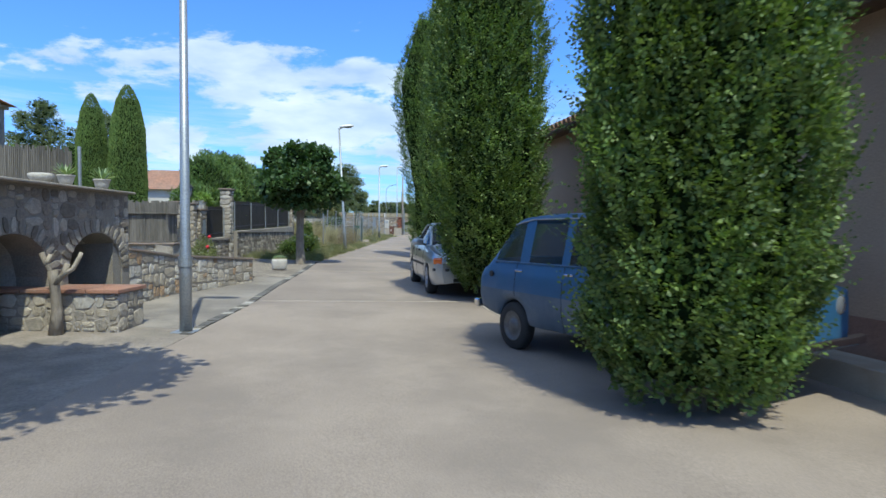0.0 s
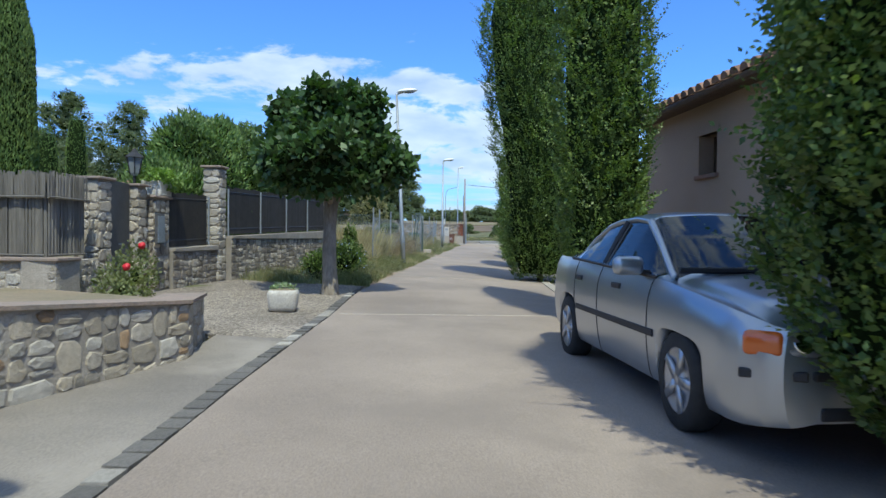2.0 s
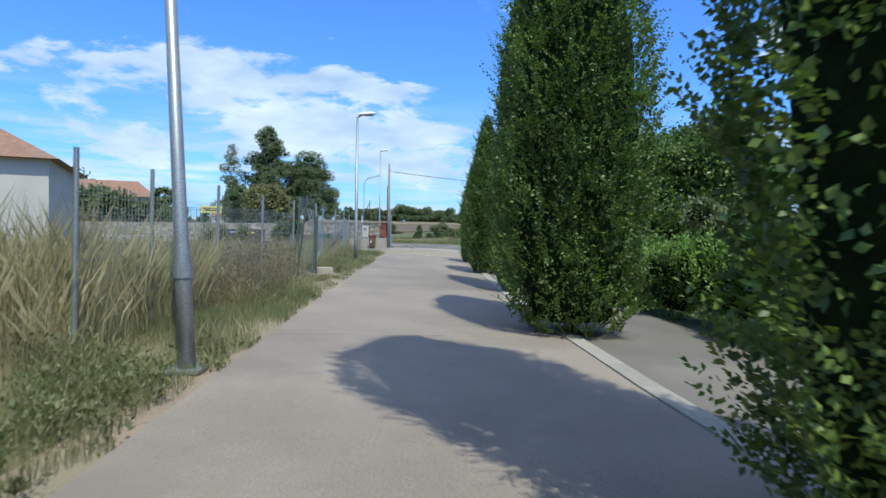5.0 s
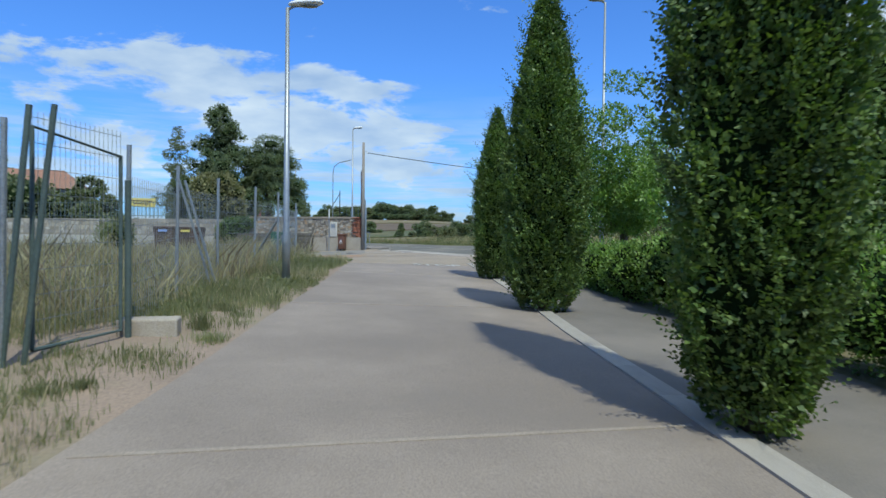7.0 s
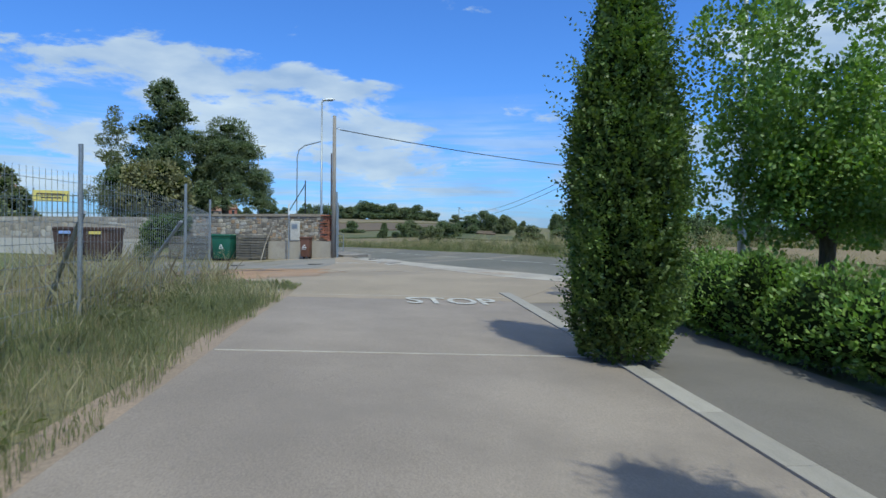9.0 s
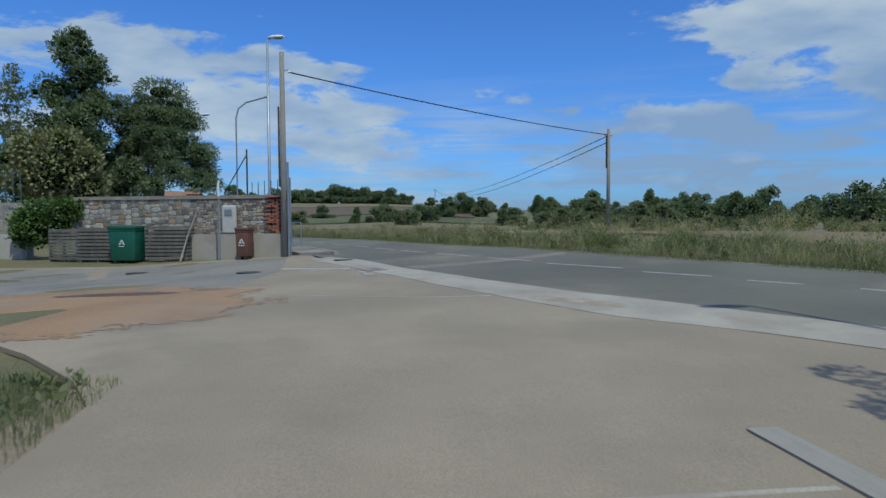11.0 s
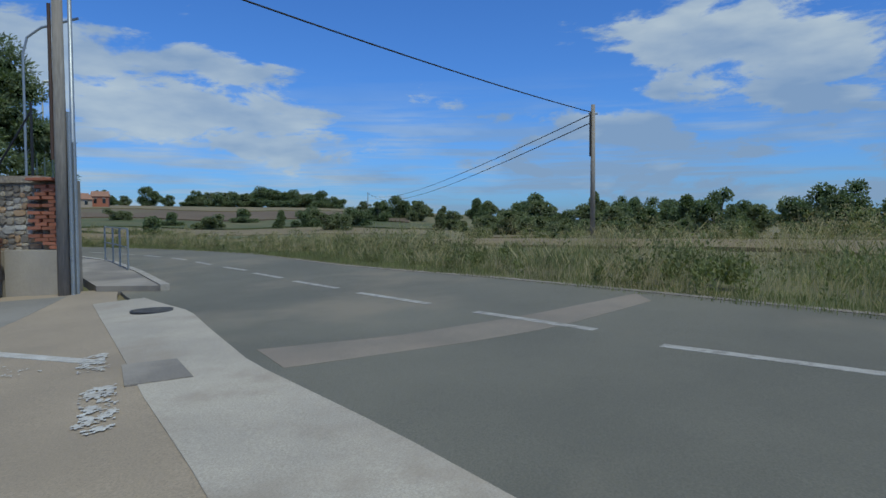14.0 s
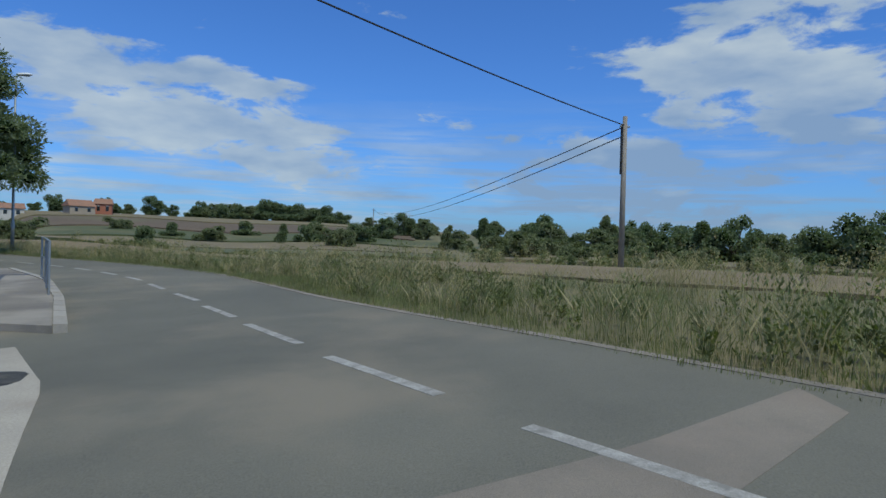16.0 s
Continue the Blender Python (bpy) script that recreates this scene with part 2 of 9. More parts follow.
M = {}
M["concrete_lane"] = surface("concrete_lane", (0.372, 0.308, 0.252), (0.252, 0.208, 0.172), 0.42, 0.85, 0.35, 80, (0.200, 0.167, 0.140), 0.55, 0.75, detail=12.0)
M["concrete_grey"] = surface("concrete_grey", (0.405, 0.325, 0.232), (0.300, 0.242, 0.175), 0.4, 0.85, 0.35, 80, (0.240, 0.195, 0.142), 0.5, 0.75, detail=12.0)
M["concrete_pale"] = surface("concrete_pale", (0.49, 0.435, 0.355), (0.37, 0.33, 0.275), 0.8, 0.85, 0.3, 90, (0.27, 0.225, 0.175), 1.1, 0.7, detail=9.0)
M["driveway"] = surface("driveway", (0.275, 0.245, 0.21), (0.185, 0.165, 0.145), 0.7, 0.9, 0.5, 70, (0.33, 0.295, 0.25), 0.6, 0.7, detail=11.0)
M["path"] = surface("path", (0.215, 0.19, 0.165), (0.17, 0.15, 0.13), 0.8, 0.9, 0.35, 90, (0.25, 0.215, 0.18), 0.35, 0.5)
M["kerb_stone"] = surface("kerb_stone", (0.44, 0.40, 0.345), (0.35, 0.32, 0.275), 2.0, 0.85, 0.3, 60, (0.33, 0.30, 0.26), 1.2, 0.5, vary=0.1)
M["gravel"] = surface("gravel", (0.36, 0.31, 0.26), (0.22, 0.19, 0.16), 2.2, 0.95, 0.9, 38, (0.16, 0.145, 0.11), 0.9, 0.6, detail=12.0, bump_dist=0.02)
M["pebbles"] = pebbles("pebbles", (0.40, 0.345, 0.28), (0.29, 0.247, 0.20), 36.0)
M["asphalt"] = surface("asphalt", (0.192, 0.179, 0.138), (0.133, 0.126, 0.099), 0.35, 0.85, 0.6, 90, (0.222, 0.188, 0.138), 0.3, 0.75, detail=12.0)
M["asphalt_pale"] = surface("asphalt_pale", (0.300, 0.275, 0.235), (0.215, 0.198, 0.172), 0.5, 0.9, 0.5, 90, (0.255, 0.222, 0.18), 0.4, 0.7, detail=11.0)
M["asphalt_patch"] = surface("asphalt_patch", (0.285, 0.240, 0.190), (0.205, 0.178, 0.144), 1.2, 0.9, 0.4, 150, (0.24, 0.19, 0.15), 0.5, 0.6)
M["soil"] = surface("soil", (0.30, 0.23, 0.16), (0.19, 0.17, 0.10), 0.7, 0.95, 0.6, 30, (0.13, 0.15, 0.06), 0.25, 0.7)
M["red_soil"] = surface("red_soil", (0.40, 0.245, 0.135), (0.30, 0.185, 0.105), 0.8, 0.95, 0.5, 40, (0.30, 0.23, 0.17), 0.5, 0.6)
M["paint"] = surface("road_paint", (0.72, 0.70, 0.66), (0.55, 0.52, 0.48), 2.0, 0.7, 0.2, 80, (0.34, 0.31, 0.27), 5.0, 0.6)
M["paint_faded"] = surface("road_paint_faded", (0.64, 0.62, 0.57), (0.46, 0.43, 0.39), 5.0, 0.8, 0.3, 70, (0.33, 0.30, 0.26), 8.0, 0.7, detail=9.0)
M["paint_worn"] = surface("road_paint_worn", (0.47, 0.45, 0.41), (0.31, 0.29, 0.26), 5.0, 0.8, 0.3, 70, (0.19, 0.178, 0.155), 9.0, 0.9, detail=9.0)
M["steel"] = surface("galvanised_steel", (0.42, 0.45, 0.47), (0.36, 0.39, 0.41), 4.0, 0.45, 0.1, 60, metal=0.6)
M["white_lamp"] = plain("lamp_white", (0.75, 0.75, 0.72), 0.4)
M["dark_metal"] = plain("dark_metal", (0.03, 0.03, 0.032), 0.5, 0.3)


# ---- mesh helpers ----
def mesh_from(name, verts, faces, material, smooth_shade=False):
    me = bpy.data.meshes.new(name)
    me.from_pydata([tuple(v) for v in verts], [], faces)
    if material is not None:
        me.materials.append(material)
    if smooth_shade:
        me.polygons.foreach_set("use_smooth", [True] * len(me.polygons))
    me.update()
    return me


def quads_mesh(name, q, material):
    """A mesh of separate quads from an array (n, 4, 3)."""
    q = np.ascontiguousarray(q, dtype=np.float32)
    n = len(q)
    me = bpy.data.meshes.new(name)
    me.vertices.add(n * 4)
    me.vertices.foreach_set("co", q.reshape(-1))
    me.loops.add(n * 4)
    me.loops.foreach_set("vertex_index", np.arange(n * 4, dtype=np.int32))
    me.polygons.add(n)
    me.polygons.foreach_set("loop_start", np.arange(0, n * 4, 4, dtype=np.int32))
    me.materials.append(material)
    me.update(calc_edges=True)
    return me


def part(name, bm, material, parent=None, label="", smooth_shade=False):
    me = bpy.data.meshes.new(name)
    bm.to_mesh(me)
    bm.free()
    if material is not None:
        me.materials.append(material)
    if smooth_shade:
        me.polygons.foreach_set("use_smooth", [True] * len(me.polygons))
    ob = new(name, me)
    ob.parent = parent
    return tagged(ob, label)


def put(name, me, parent=None, label="", m=None):
    ob = new(name, me)
    ob.parent = parent
    if m is not None:
        ob.matrix_basis = m
    return tagged(ob, label)


def thing(name, m, label, category, group="", kind=""):
    e = new(name)
    e.empty_display_size = 0.2
    e.matrix_basis = m
    return tagged(e, label, category, group, kind)


def box(bm, x0, x1, y0, y1, z0, z1, bevel=0.0, m=None):
    r = bmesh.ops.create_cube(bm, size=1.0)
    vs = r["verts"]
    for v in vs:
        v.co = Vector((x0 + (v.co.x + 0.5) * (x1 - x0), y0 + (v.co.y + 0.5) * (y1 - y0), z0 + (v.co.z + 0.5) * (z1 - z0)))
        if m is not None:
            v.co = m @ v.co
    if bevel:
        es = list({e for v in vs for e in v.link_edges})
        bmesh.ops.bevel(bm, geom=es, offset=bevel, segments=2, profile=0.5, affect="EDGES")
    return bm


def tube(bm, pts, radii, sides=10, caps=True):
    """A tube through points with a radius at each."""
    rings = []
    pts = [Vector(p) for p in pts]
    for i, p in enumerate(pts):
        d = (pts[min(i + 1, len(pts) - 1)] - pts[max(i - 1, 0)]).normalized()
        a = d.orthogonal().normalized() if abs(d.z) < 0.99 else Vector((1, 0, 0))
        if rings:
            a = (last - d * last.dot(d)).normalized()
        b = d.cross(a)
        last = a
        r = radii[i] if isinstance(radii, (list, tuple)) else radii
        rings.append([bm.verts.new(p + (a * math.cos(t) + b * math.sin(t)) * r) for t in np.linspace(0, 2 * math.pi, sides, endpoint=False)])
    for r0, r1 in zip(rings, rings[1:]):
        for i in range(sides):
            bm.faces.new((r0[i], r0[(i + 1) % sides], r1[(i + 1) % sides], r1[i]))
    if caps:
        bm.faces.new(list(reversed(rings[0])))
        bm.faces.new(rings[-1])
    return bm


def lathe(bm, profile, sides=20, at=(0, 0, 0), cap=True):
    """A turned form from (radius, height) pairs."""
    rings = []
    for r, z in profile:
        rings.append([bm.verts.new((at[0] + r * math.cos(t), at[1] + r * math.sin(t), at[2] + z)) for t in np.linspace(0, 2 * math.pi, sides, endpoint=False)])
    for r0, r1 in zip(rings, rings[1:]):
        for i in range(sides):
            bm.faces.new((r0[i], r0[(i + 1) % sides], r1[(i + 1) % sides], r1[i]))
    if cap:
        bm.faces.new(list(reversed(rings[0])))
        bm.faces.new(rings[-1])
    return bm


def strip(name, left, right, dz, material, step=1.0, across=4, label="", kind="structure", thick=0.05, category=""):
    """A sheet that lies on the ground between two lines of (x, y), dz above it."""
    def along(line):
        p = np.array(line, float)
        s = np.concatenate([[0], np.cumsum(np.hypot(*np.diff(p, axis=0).T))])
        return p, s
    (pl, sl), (pr, sr) = along(left), along(right)
    n = max(2, int(max(sl[-1], sr[-1]) / step) + 1)
    u = np.linspace(0, 1, n)
    a = np.stack([np.interp(u * sl[-1], sl, pl[:, i]) for i in (0, 1)], 1)
    b = np.stack([np.interp(u * sr[-1], sr, pr[:, i]) for i in (0, 1)], 1)
    w = np.linspace(0, 1, across + 1)
    xy = a[:, None] * (1 - w)[None, :, None] + b[:, None] * w[None, :, None]
    z = ground_z(xy[..., 0], xy[..., 1]) + dz
    verts = np.concatenate([xy, z[..., None]], 2).reshape(-1, 3)
    k = across + 1
    faces = [(i * k + j, i * k + j + 1, (i + 1) * k + j + 1, (i + 1) * k + j) for i in range(n - 1) for j in range(across)]
    if thick:
        m0 = len(verts)
        low = verts.copy()
        low[:, 2] -= thick
        verts = np.concatenate([verts, low])
        rim = [j for j in range(k)] + [i * k + across for i in range(1, n)] + [(n - 1) * k + j for j in range(across - 1, -1, -1)] + [i * k for i in range(n - 2, 0, -1)]
        for p, q in zip(rim, rim[1:] + rim[:1]):
            faces.append((q, p, p + m0, q + m0))
    me = mesh_from(name, verts, faces, material, False)
    bm = bmesh.new()
    bm.from_mesh(me)
    bmesh.ops.recalc_face_normals(bm, faces=bm.faces)
    if bm.faces[:][0].normal.z < 0:
        bmesh.ops.reverse_faces(bm, faces=bm.faces)
    bm.to_mesh(me)
    bm.free()
    return tagged(new(name, me), label, category, "", kind)

# ---- ground, roads ----
ROAD_C = [(80, -18), (40, 22), (22, 42), (12, 52.5), (8.2, 56.9), (6.4, 59.0), (5.3, 60.4), (4.5, 61.7), (3.7, 63.1), (2.5, 65.4), (1.6, 67.5), (0.65, 69.9), (-0.15, 72.2), (-0.9, 74.4), (-1.6, 76.3), (-3.2, 80.6), (-5.6, 85), (-9, 89.5), (-15, 95), (-25, 101), (-45, 109), (-90, 122)]


def offset_line(line, d):
    p = np.array(line, float)
    t = np.gradient(p, axis=0)
    t /= np.linalg.norm(t, axis=1)[:, None]
    k = d(p[:, 1])[:, None] if callable(d) else d
    return (p + np.stack([t[:, 1], -t[:, 0]], 1) * k).tolist()


def smooth_line(line, n=160):
    p = np.array(line, float)
    s = np.concatenate([[0], np.cumsum(np.hypot(*np.diff(p, axis=0).T))])
    u = np.linspace(0, s[-1], n)
    q = np.stack([np.interp(u, s, p[:, i]) for i in (0, 1)], 1)
    for _ in range(6):
        q[1:-1] = (q[:-2] + 2 * q[1:-1] + q[2:]) / 4
    return q.tolist()


ROAD_MID = smooth_line(ROAD_C, 320)
ROAD_NEAR, ROAD_FAR = offset_line(ROAD_MID, lambda y: -np.interp(y, [54, 58, 62, 66, 70, 72, 80], [3.2, 3.2, 3.1, 2.85, 2.5, 2.6, 2.4])), offset_line(ROAD_MID, lambda y: np.interp(y, [66, 74, 82], [2.15, 1.8, 2.1]))


def road_side(x, y):
    """Signed distance from the main road's centre line: positive towards the lane."""
    p = np.array(ROAD_MID)
    q = np.stack([np.ravel(x), np.ravel(y)], 1)
    out = np.empty(len(q))
    t = np.gradient(p, axis=0)
    t /= np.linalg.norm(t, axis=1)[:, None]
    for i in range(0, len(q), 4000):
        d = q[i:i + 4000, None] - p[None]
        k = np.argmin((d ** 2).sum(2), 1)
        r = np.arange(len(k))
        out[i:i + 4000] = -d[r, k, 0] * t[k, 1] + d[r, k, 1] * t[k, 0]
    return out.reshape(np.shape(x))


def ground_material():
    """Dry grass and soil near by, striped fields on the ridge."""
    mt = surface("ground_grass", (0.235, 0.19, 0.105), (0.13, 0.135, 0.055), 0.35, 0.95, 0.7, 14, (0.085, 0.115, 0.035), 0.09, 0.8, bump_dist=0.05)
    return mt


def build_ground():
    xs = np.unique(np.concatenate([np.arange(-40, 40.1, 1.0), np.linspace(-160, 160, 81), np.linspace(-2400, 2400, 49)]))
    ys = np.unique(np.concatenate([np.arange(-14, 100.1, 1.0), np.linspace(-160, 420, 117), np.linspace(-1500, 2600, 42)]))
    X, Y = np.meshgrid(xs, ys, indexing="ij")
    Z = ground_z(X, Y)
    side = road_side(X, Y)
    rough_z = np.array([[noise.noise((x * 0.7, y * 0.7, 0)) for y in ys] for x in xs])
    free = np.clip(smooth(-3.2, -5.5, side) + (smooth(-4.4, -6.0, X) + smooth(3.2, 6, X)) * smooth(3.2, 6, side) * smooth(9, 22, Y), 0, 1)
    Z = Z - 0.06 + free * (0.05 + 0.07 * rough_z)
    nx, ny = len(xs), len(ys)
    idx = np.arange(nx * ny).reshape(nx, ny)
    f = np.stack([idx[:-1, :-1], idx[1:, :-1], idx[1:, 1:], idx[:-1, 1:]], -1).reshape(-1, 4)
    me = mesh_from("ground", np.stack([X, Y, Z], -1).reshape(-1, 3), f.tolist(), ground_material(), True)
    return tagged(new("ground", me), "dry grass and soil fields rising to a low ridge", "ground", "", "structure")


def by_y(line, ys):
    p = np.array(sorted(line, key=lambda q: q[1]), float)
    return [(float(np.interp(y, p[:, 1], p[:, 0])), float(y)) for y in ys]


EDGE_L = [(-2.7, -12), (-2.9, 7.0), (-2.95, 8.5), (-3.0, 10.2), (-3.25, 13), (-3.5, 16.9), (-3.75, 19.5), (-3.8, 23.5), (-3.8, 28), (-3.85, 35), (-3.68, 38.5), (-3.65, 41), (-3.5, 45), (-3.42, 48.5), (-3.42, 53), (-3.5, 56.5)]
KERB = [(0.58, 14.5), (0.2, 18.5), (0.0, 22.0), (-0.02, 24), (-0.17, 28), (-0.15, 32), (-0.12, 36), (0.0, 41), (0.22, 45), (0.32, 48.6), (0.45, 53.8)]
build_ground()
ys1 = np.linspace(-12, 14.5, 37)
strip("lane", by_y(EDGE_L, ys1), by_y([(6.5, -12), (4.9, 3), (3.9, 6), (3.35, 9.1), (2.5, 14.5)], ys1), 0.0, M["concrete_lane"], 0.75, 8, "worn beige concrete lane with straight transverse joints", category="road")
ys2 = np.linspace(14.5, 54.0, 54)
strip("lane_middle", by_y(EDGE_L, ys2), by_y(KERB, ys2), 0.0, M["concrete_lane"], 0.75, 6, "worn beige concrete lane between weeds and kerb", category="road")
ys3 = np.arange(53.5, 73.01, 0.75)
strip("lane_mouth", by_y([(-3.42, 53.5), (-3.5, 56), (-5.0, 58), (-9.5, 62), (-13, 66), (-15, 72)], ys3)[::1], by_y([(0.45, 53.5), (1.6, 55.5), (2.6, 57.6), (1.6, 58.7), (0.9, 60.2), (0.0, 62.4), (-0.5, 63.8), (-1.2, 66.1), (-2.7, 71.0), (-3.1, 73)], ys3), 0.002, M["concrete_grey"], 0.75, 10, "beige concrete mouth of the lane at the junction", category="road")
strip("footpath", by_y(KERB, ys2), by_y([(2.5, 14.5), (1.7, 19), (1.75, 21), (2.3, 26), (2.3, 50), (2.6, 54)], ys2), -0.012, M["path"], 0.75, 4, "grey-brown paved strip below the hornbeams", category="pavement")
strip("main_road", ROAD_FAR, ROAD_NEAR, 0.005, M["asphalt"], 1.0, 6, "grey asphalt country road with a dashed centre line", category="road")
strip("apron", [(-3.0, 70.95), (-1.48, 66.04), (-1.2, 65.1), (-0.73, 63.7), (-0.33, 62.4), (0.2, 61.15), (0.6, 60.1), (1.27, 58.65), (1.86, 57.96), (2.35, 57.5), (4.6, 54.6), (8.6, 49.3)], [(-2.34, 71.2), (-1.42, 69.2), (-1.05, 67.7), (-0.55, 65.8), (0.24, 63.85), (0.67, 62.65), (1.13, 61.75), (1.6, 60.7), (2.3, 59.7), (3.16, 58.4), (5.5, 55.3), (9.5, 50.0)], 0.009, M["concrete_pale"], 0.5, 3, "pale concrete apron strip along the road edge", category="pavement")
strip("corner_slab", [(0.1, 53.2), (0.9, 55.3), (1.9, 57.3)], [(5.0, 54.5), (3.9, 55.9), (2.6, 57.7)], -0.003, M["concrete_grey"], 0.5, 5, "beige concrete corner between kerb and road", category="pavement")
strip("road_patch", [(-0.52, 66.28), (0.7, 66.3), (2.09, 66.67), (3.85, 67.37)], [(-0.3, 65.5), (1.3, 65.77), (2.18, 66.02), (3.71, 66.83)], 0.0075, M["asphalt_patch"], 0.4, 2, "brownish repair band across the asphalt", category="road patch")
strip("yard_asphalt", [(-9.5, 63.4), (-12.5, 66), (-14.5, 72.4)], [(-3.95, 63.95), (-3.45, 67.0), (-3.75, 72.35)], 0.0045, M["asphalt_pale"], 0.6, 6, "pale worn asphalt in front of the yard wall", category="pavement")
strip("driveway", by_y([(-4.8, 7.9), (-4.78, 9.7), (-4.7, 11.2), (-4.1, 13.75), (-4.3, 15.0)], np.arange(7.9, 15.1, 0.5)), by_y([(x - 0.12, y) for x, y in EDGE_L], np.arange(7.9, 15.1, 0.5)), -0.004, M["driveway"], 0.5, 4, "brownish concrete forecourt beside the lane", category="pavement")
strip("forecourt", [(-8.5, -12), (-5.2, 3), (-5.0, 7.9)], [(-2.65, -12), (-2.8, 3), (-2.95, 7.9)], -0.006, M["gravel"], 0.6, 4, "pale dusty forecourt in front of the arches", category="pavement")
strip("gravel_yard", by_y([(-6.9, 14.9), (-6.8, 21.0)], np.arange(14.9, 21.1, 0.5)), by_y([(x - 0.12, y) for x, y in EDGE_L], np.arange(14.9, 21.1, 0.5)), -0.002, M["pebbles"], 0.5, 5, "brown gravel yard beside the lane", category="yard")

strip("road_shoulder", offset_line(ROAD_FAR, 0.0), offset_line(ROAD_FAR, 0.12), 0.012, M["gravel"], 1.0, 1, "pale dusty edge of the asphalt", category="road edge", thick=0.05)
M["stain"] = surface("stain", (0.42, 0.345, 0.265), (0.35, 0.265, 0.195), 4.0, 0.9, 0.3, 60, (0.47, 0.415, 0.34), 3.0, 0.9)
M["wet_soil"] = surface("wet_soil", (0.16, 0.10, 0.06), (0.12, 0.08, 0.05), 2.0, 0.7, 0.4, 40)
M["gate_soil"] = surface("gate_soil", (0.36, 0.27, 0.20), (0.29, 0.22, 0.165), 1.2, 0.95, 0.5, 40, (0.22, 0.20, 0.12), 0.8, 0.6)
M["joint"] = surface("joint_fill", (0.52, 0.47, 0.40), (0.40, 0.35, 0.29), 3, 0.8, 0.2, 60, (0.29, 0.24, 0.19), 1.2, 0.9)
M["joint_worn"] = surface("joint_worn", (0.40, 0.34, 0.275), (0.33, 0.275, 0.22), 3, 0.8, 0.2, 60, (0.27, 0.22, 0.17), 1.2, 0.9)
for k, (a, b) in enumerate([((-2.95, 10.6), (1.5, 11.3)), ((-3.4, 16.8), (0.4, 17.9)), ((-3.8, 23.8), (-0.05, 24.55)), ((-3.8, 30.4), (-0.15, 31.0)), ((-3.7, 36.6), (-0.15, 37.4)),
                            ((-3.55, 42.6), (0.1, 43.2)), ((-3.4, 48.55), (0.28, 48.8)), ((-3.4, 54.0), (0.4, 54.0))]):
    strip("joint", [a, b], [(a[0], a[1] + 0.045), (b[0], b[1] + 0.045)], 0.005, M["joint_worn" if k in (3, 4, 5) else "joint"], 0.5, 1, "pale filled joint across the lane", category="road joint")
strip("joint", [(-3.5, 62.4), (-2.45, 61.57), (-1.61, 61.13), (-0.79, 60.79), (0.3, 60.62)], [(-3.48, 62.44), (-2.43, 61.61), (-1.59, 61.17), (-0.77, 60.83), (0.3, 60.66)], 0.008, M["joint"], 0.5, 1, "pale filled joint across the lane mouth", category="road joint")
# stop lettering and bar, dashes
strip("stop_bar", [(-3.5, 67.72), (-1.8, 66.32)], [(-3.42, 67.84), (-1.74, 66.44)], 0.0075, M["paint_faded"], 0.3, 1, "worn white bar of an old stop line", category="road marking")


DASHES = [((-1.56, 76.22), (-1.01, 74.9)), ((-0.8, 74.05), (-0.27, 72.6)), ((-0.06, 71.85), (0.53, 70.25)), ((0.76, 69.5), (1.42, 67.95)), ((1.74, 67.15), (2.42, 65.75)),
          ((2.6, 65.0), (3.67, 63.4)), ((3.75, 62.7), (4.55, 61.7)), ((4.8, 61.05), (5.3, 60.4))]


def dashes():
    p = np.array(ROAD_MID)
    s = np.concatenate([[0], np.cumsum(np.hypot(*np.diff(p, axis=0).T))])
    at = lambda v: (float(np.interp(v, s, p[:, 0])), float(np.interp(v, s, p[:, 1])))
    place = lambda q: s[np.argmin(np.hypot(p[:, 0] - q[0], p[:, 1] - q[1]))]
    lines = [list(d) for d in DASHES]
    far, near = place(DASHES[0][0]), place(DASHES[-1][1])
    for k in range(7):
        lines.append([at(far + 1.0 + k * 2.5 + j * 0.29) for j in range(6)])
        lines.append([at(near - 0.9 - k * 2.6 - j * 0.32) for j in range(6)])
    for line in lines:
        q = [np.array(v) for v in line]
        d = q[-1] - q[0]
        n = np.array([d[1], -d[0]]) / np.hypot(*d) * 0.055
        strip("centre_dash", [tuple(v - n) for v in q], [tuple(v + n) for v in q], 0.0085, M["paint_worn"], 0.4, 1, "white painted dash of the centre line", category="road marking")


dashes()

# worn remnants of paint, a square patch, a brown stain
def flaked_paint(name, x0, y0, x1, y1, wide, seed, cover, label, dz=0.012):
    """Paint worn down to flakes along a line from one end to the other."""
    d = Vector((x1 - x0, y1 - y0))
    L, d = d.length, d.normalized()
    s, r = 0.016, random.Random(seed)
    ni, nj = int(L / s), int(wide / s)
    verts = []
    for i in range(ni + 1):
        for j in range(nj + 1):
            u, v = (i + r.uniform(-0.3, 0.3)) * s, (j + r.uniform(-0.3, 0.3)) * s - wide / 2
            x, y = x0 + d.x * u - d.y * v, y0 + d.y * u + d.x * v
            verts.append((x, y, gz(x, y) + dz))
    faces = []
    for i in range(ni):
        for j in range(nj):
            u, v = i * s, j * s
            f = noise.noise((u * 9 + seed, v * 9, seed)) + 0.9 * noise.noise((u * 31, v * 31 + seed, 2.0)) + 0.5 * noise.noise((u * 2.2, v * 2.2, seed))
            edge = min(i, j, ni - 1 - i, nj - 1 - j) * s
            if f > cover + max(0.0, 0.05 - edge) * 9:
                k = i * (nj + 1) + j
                faces.append((k, k + nj + 1, k + nj + 2, k + 1))
    return tagged(put(name, mesh_from(name, verts, faces, M["paint_faded"])), label, "road marking", "", "structure")


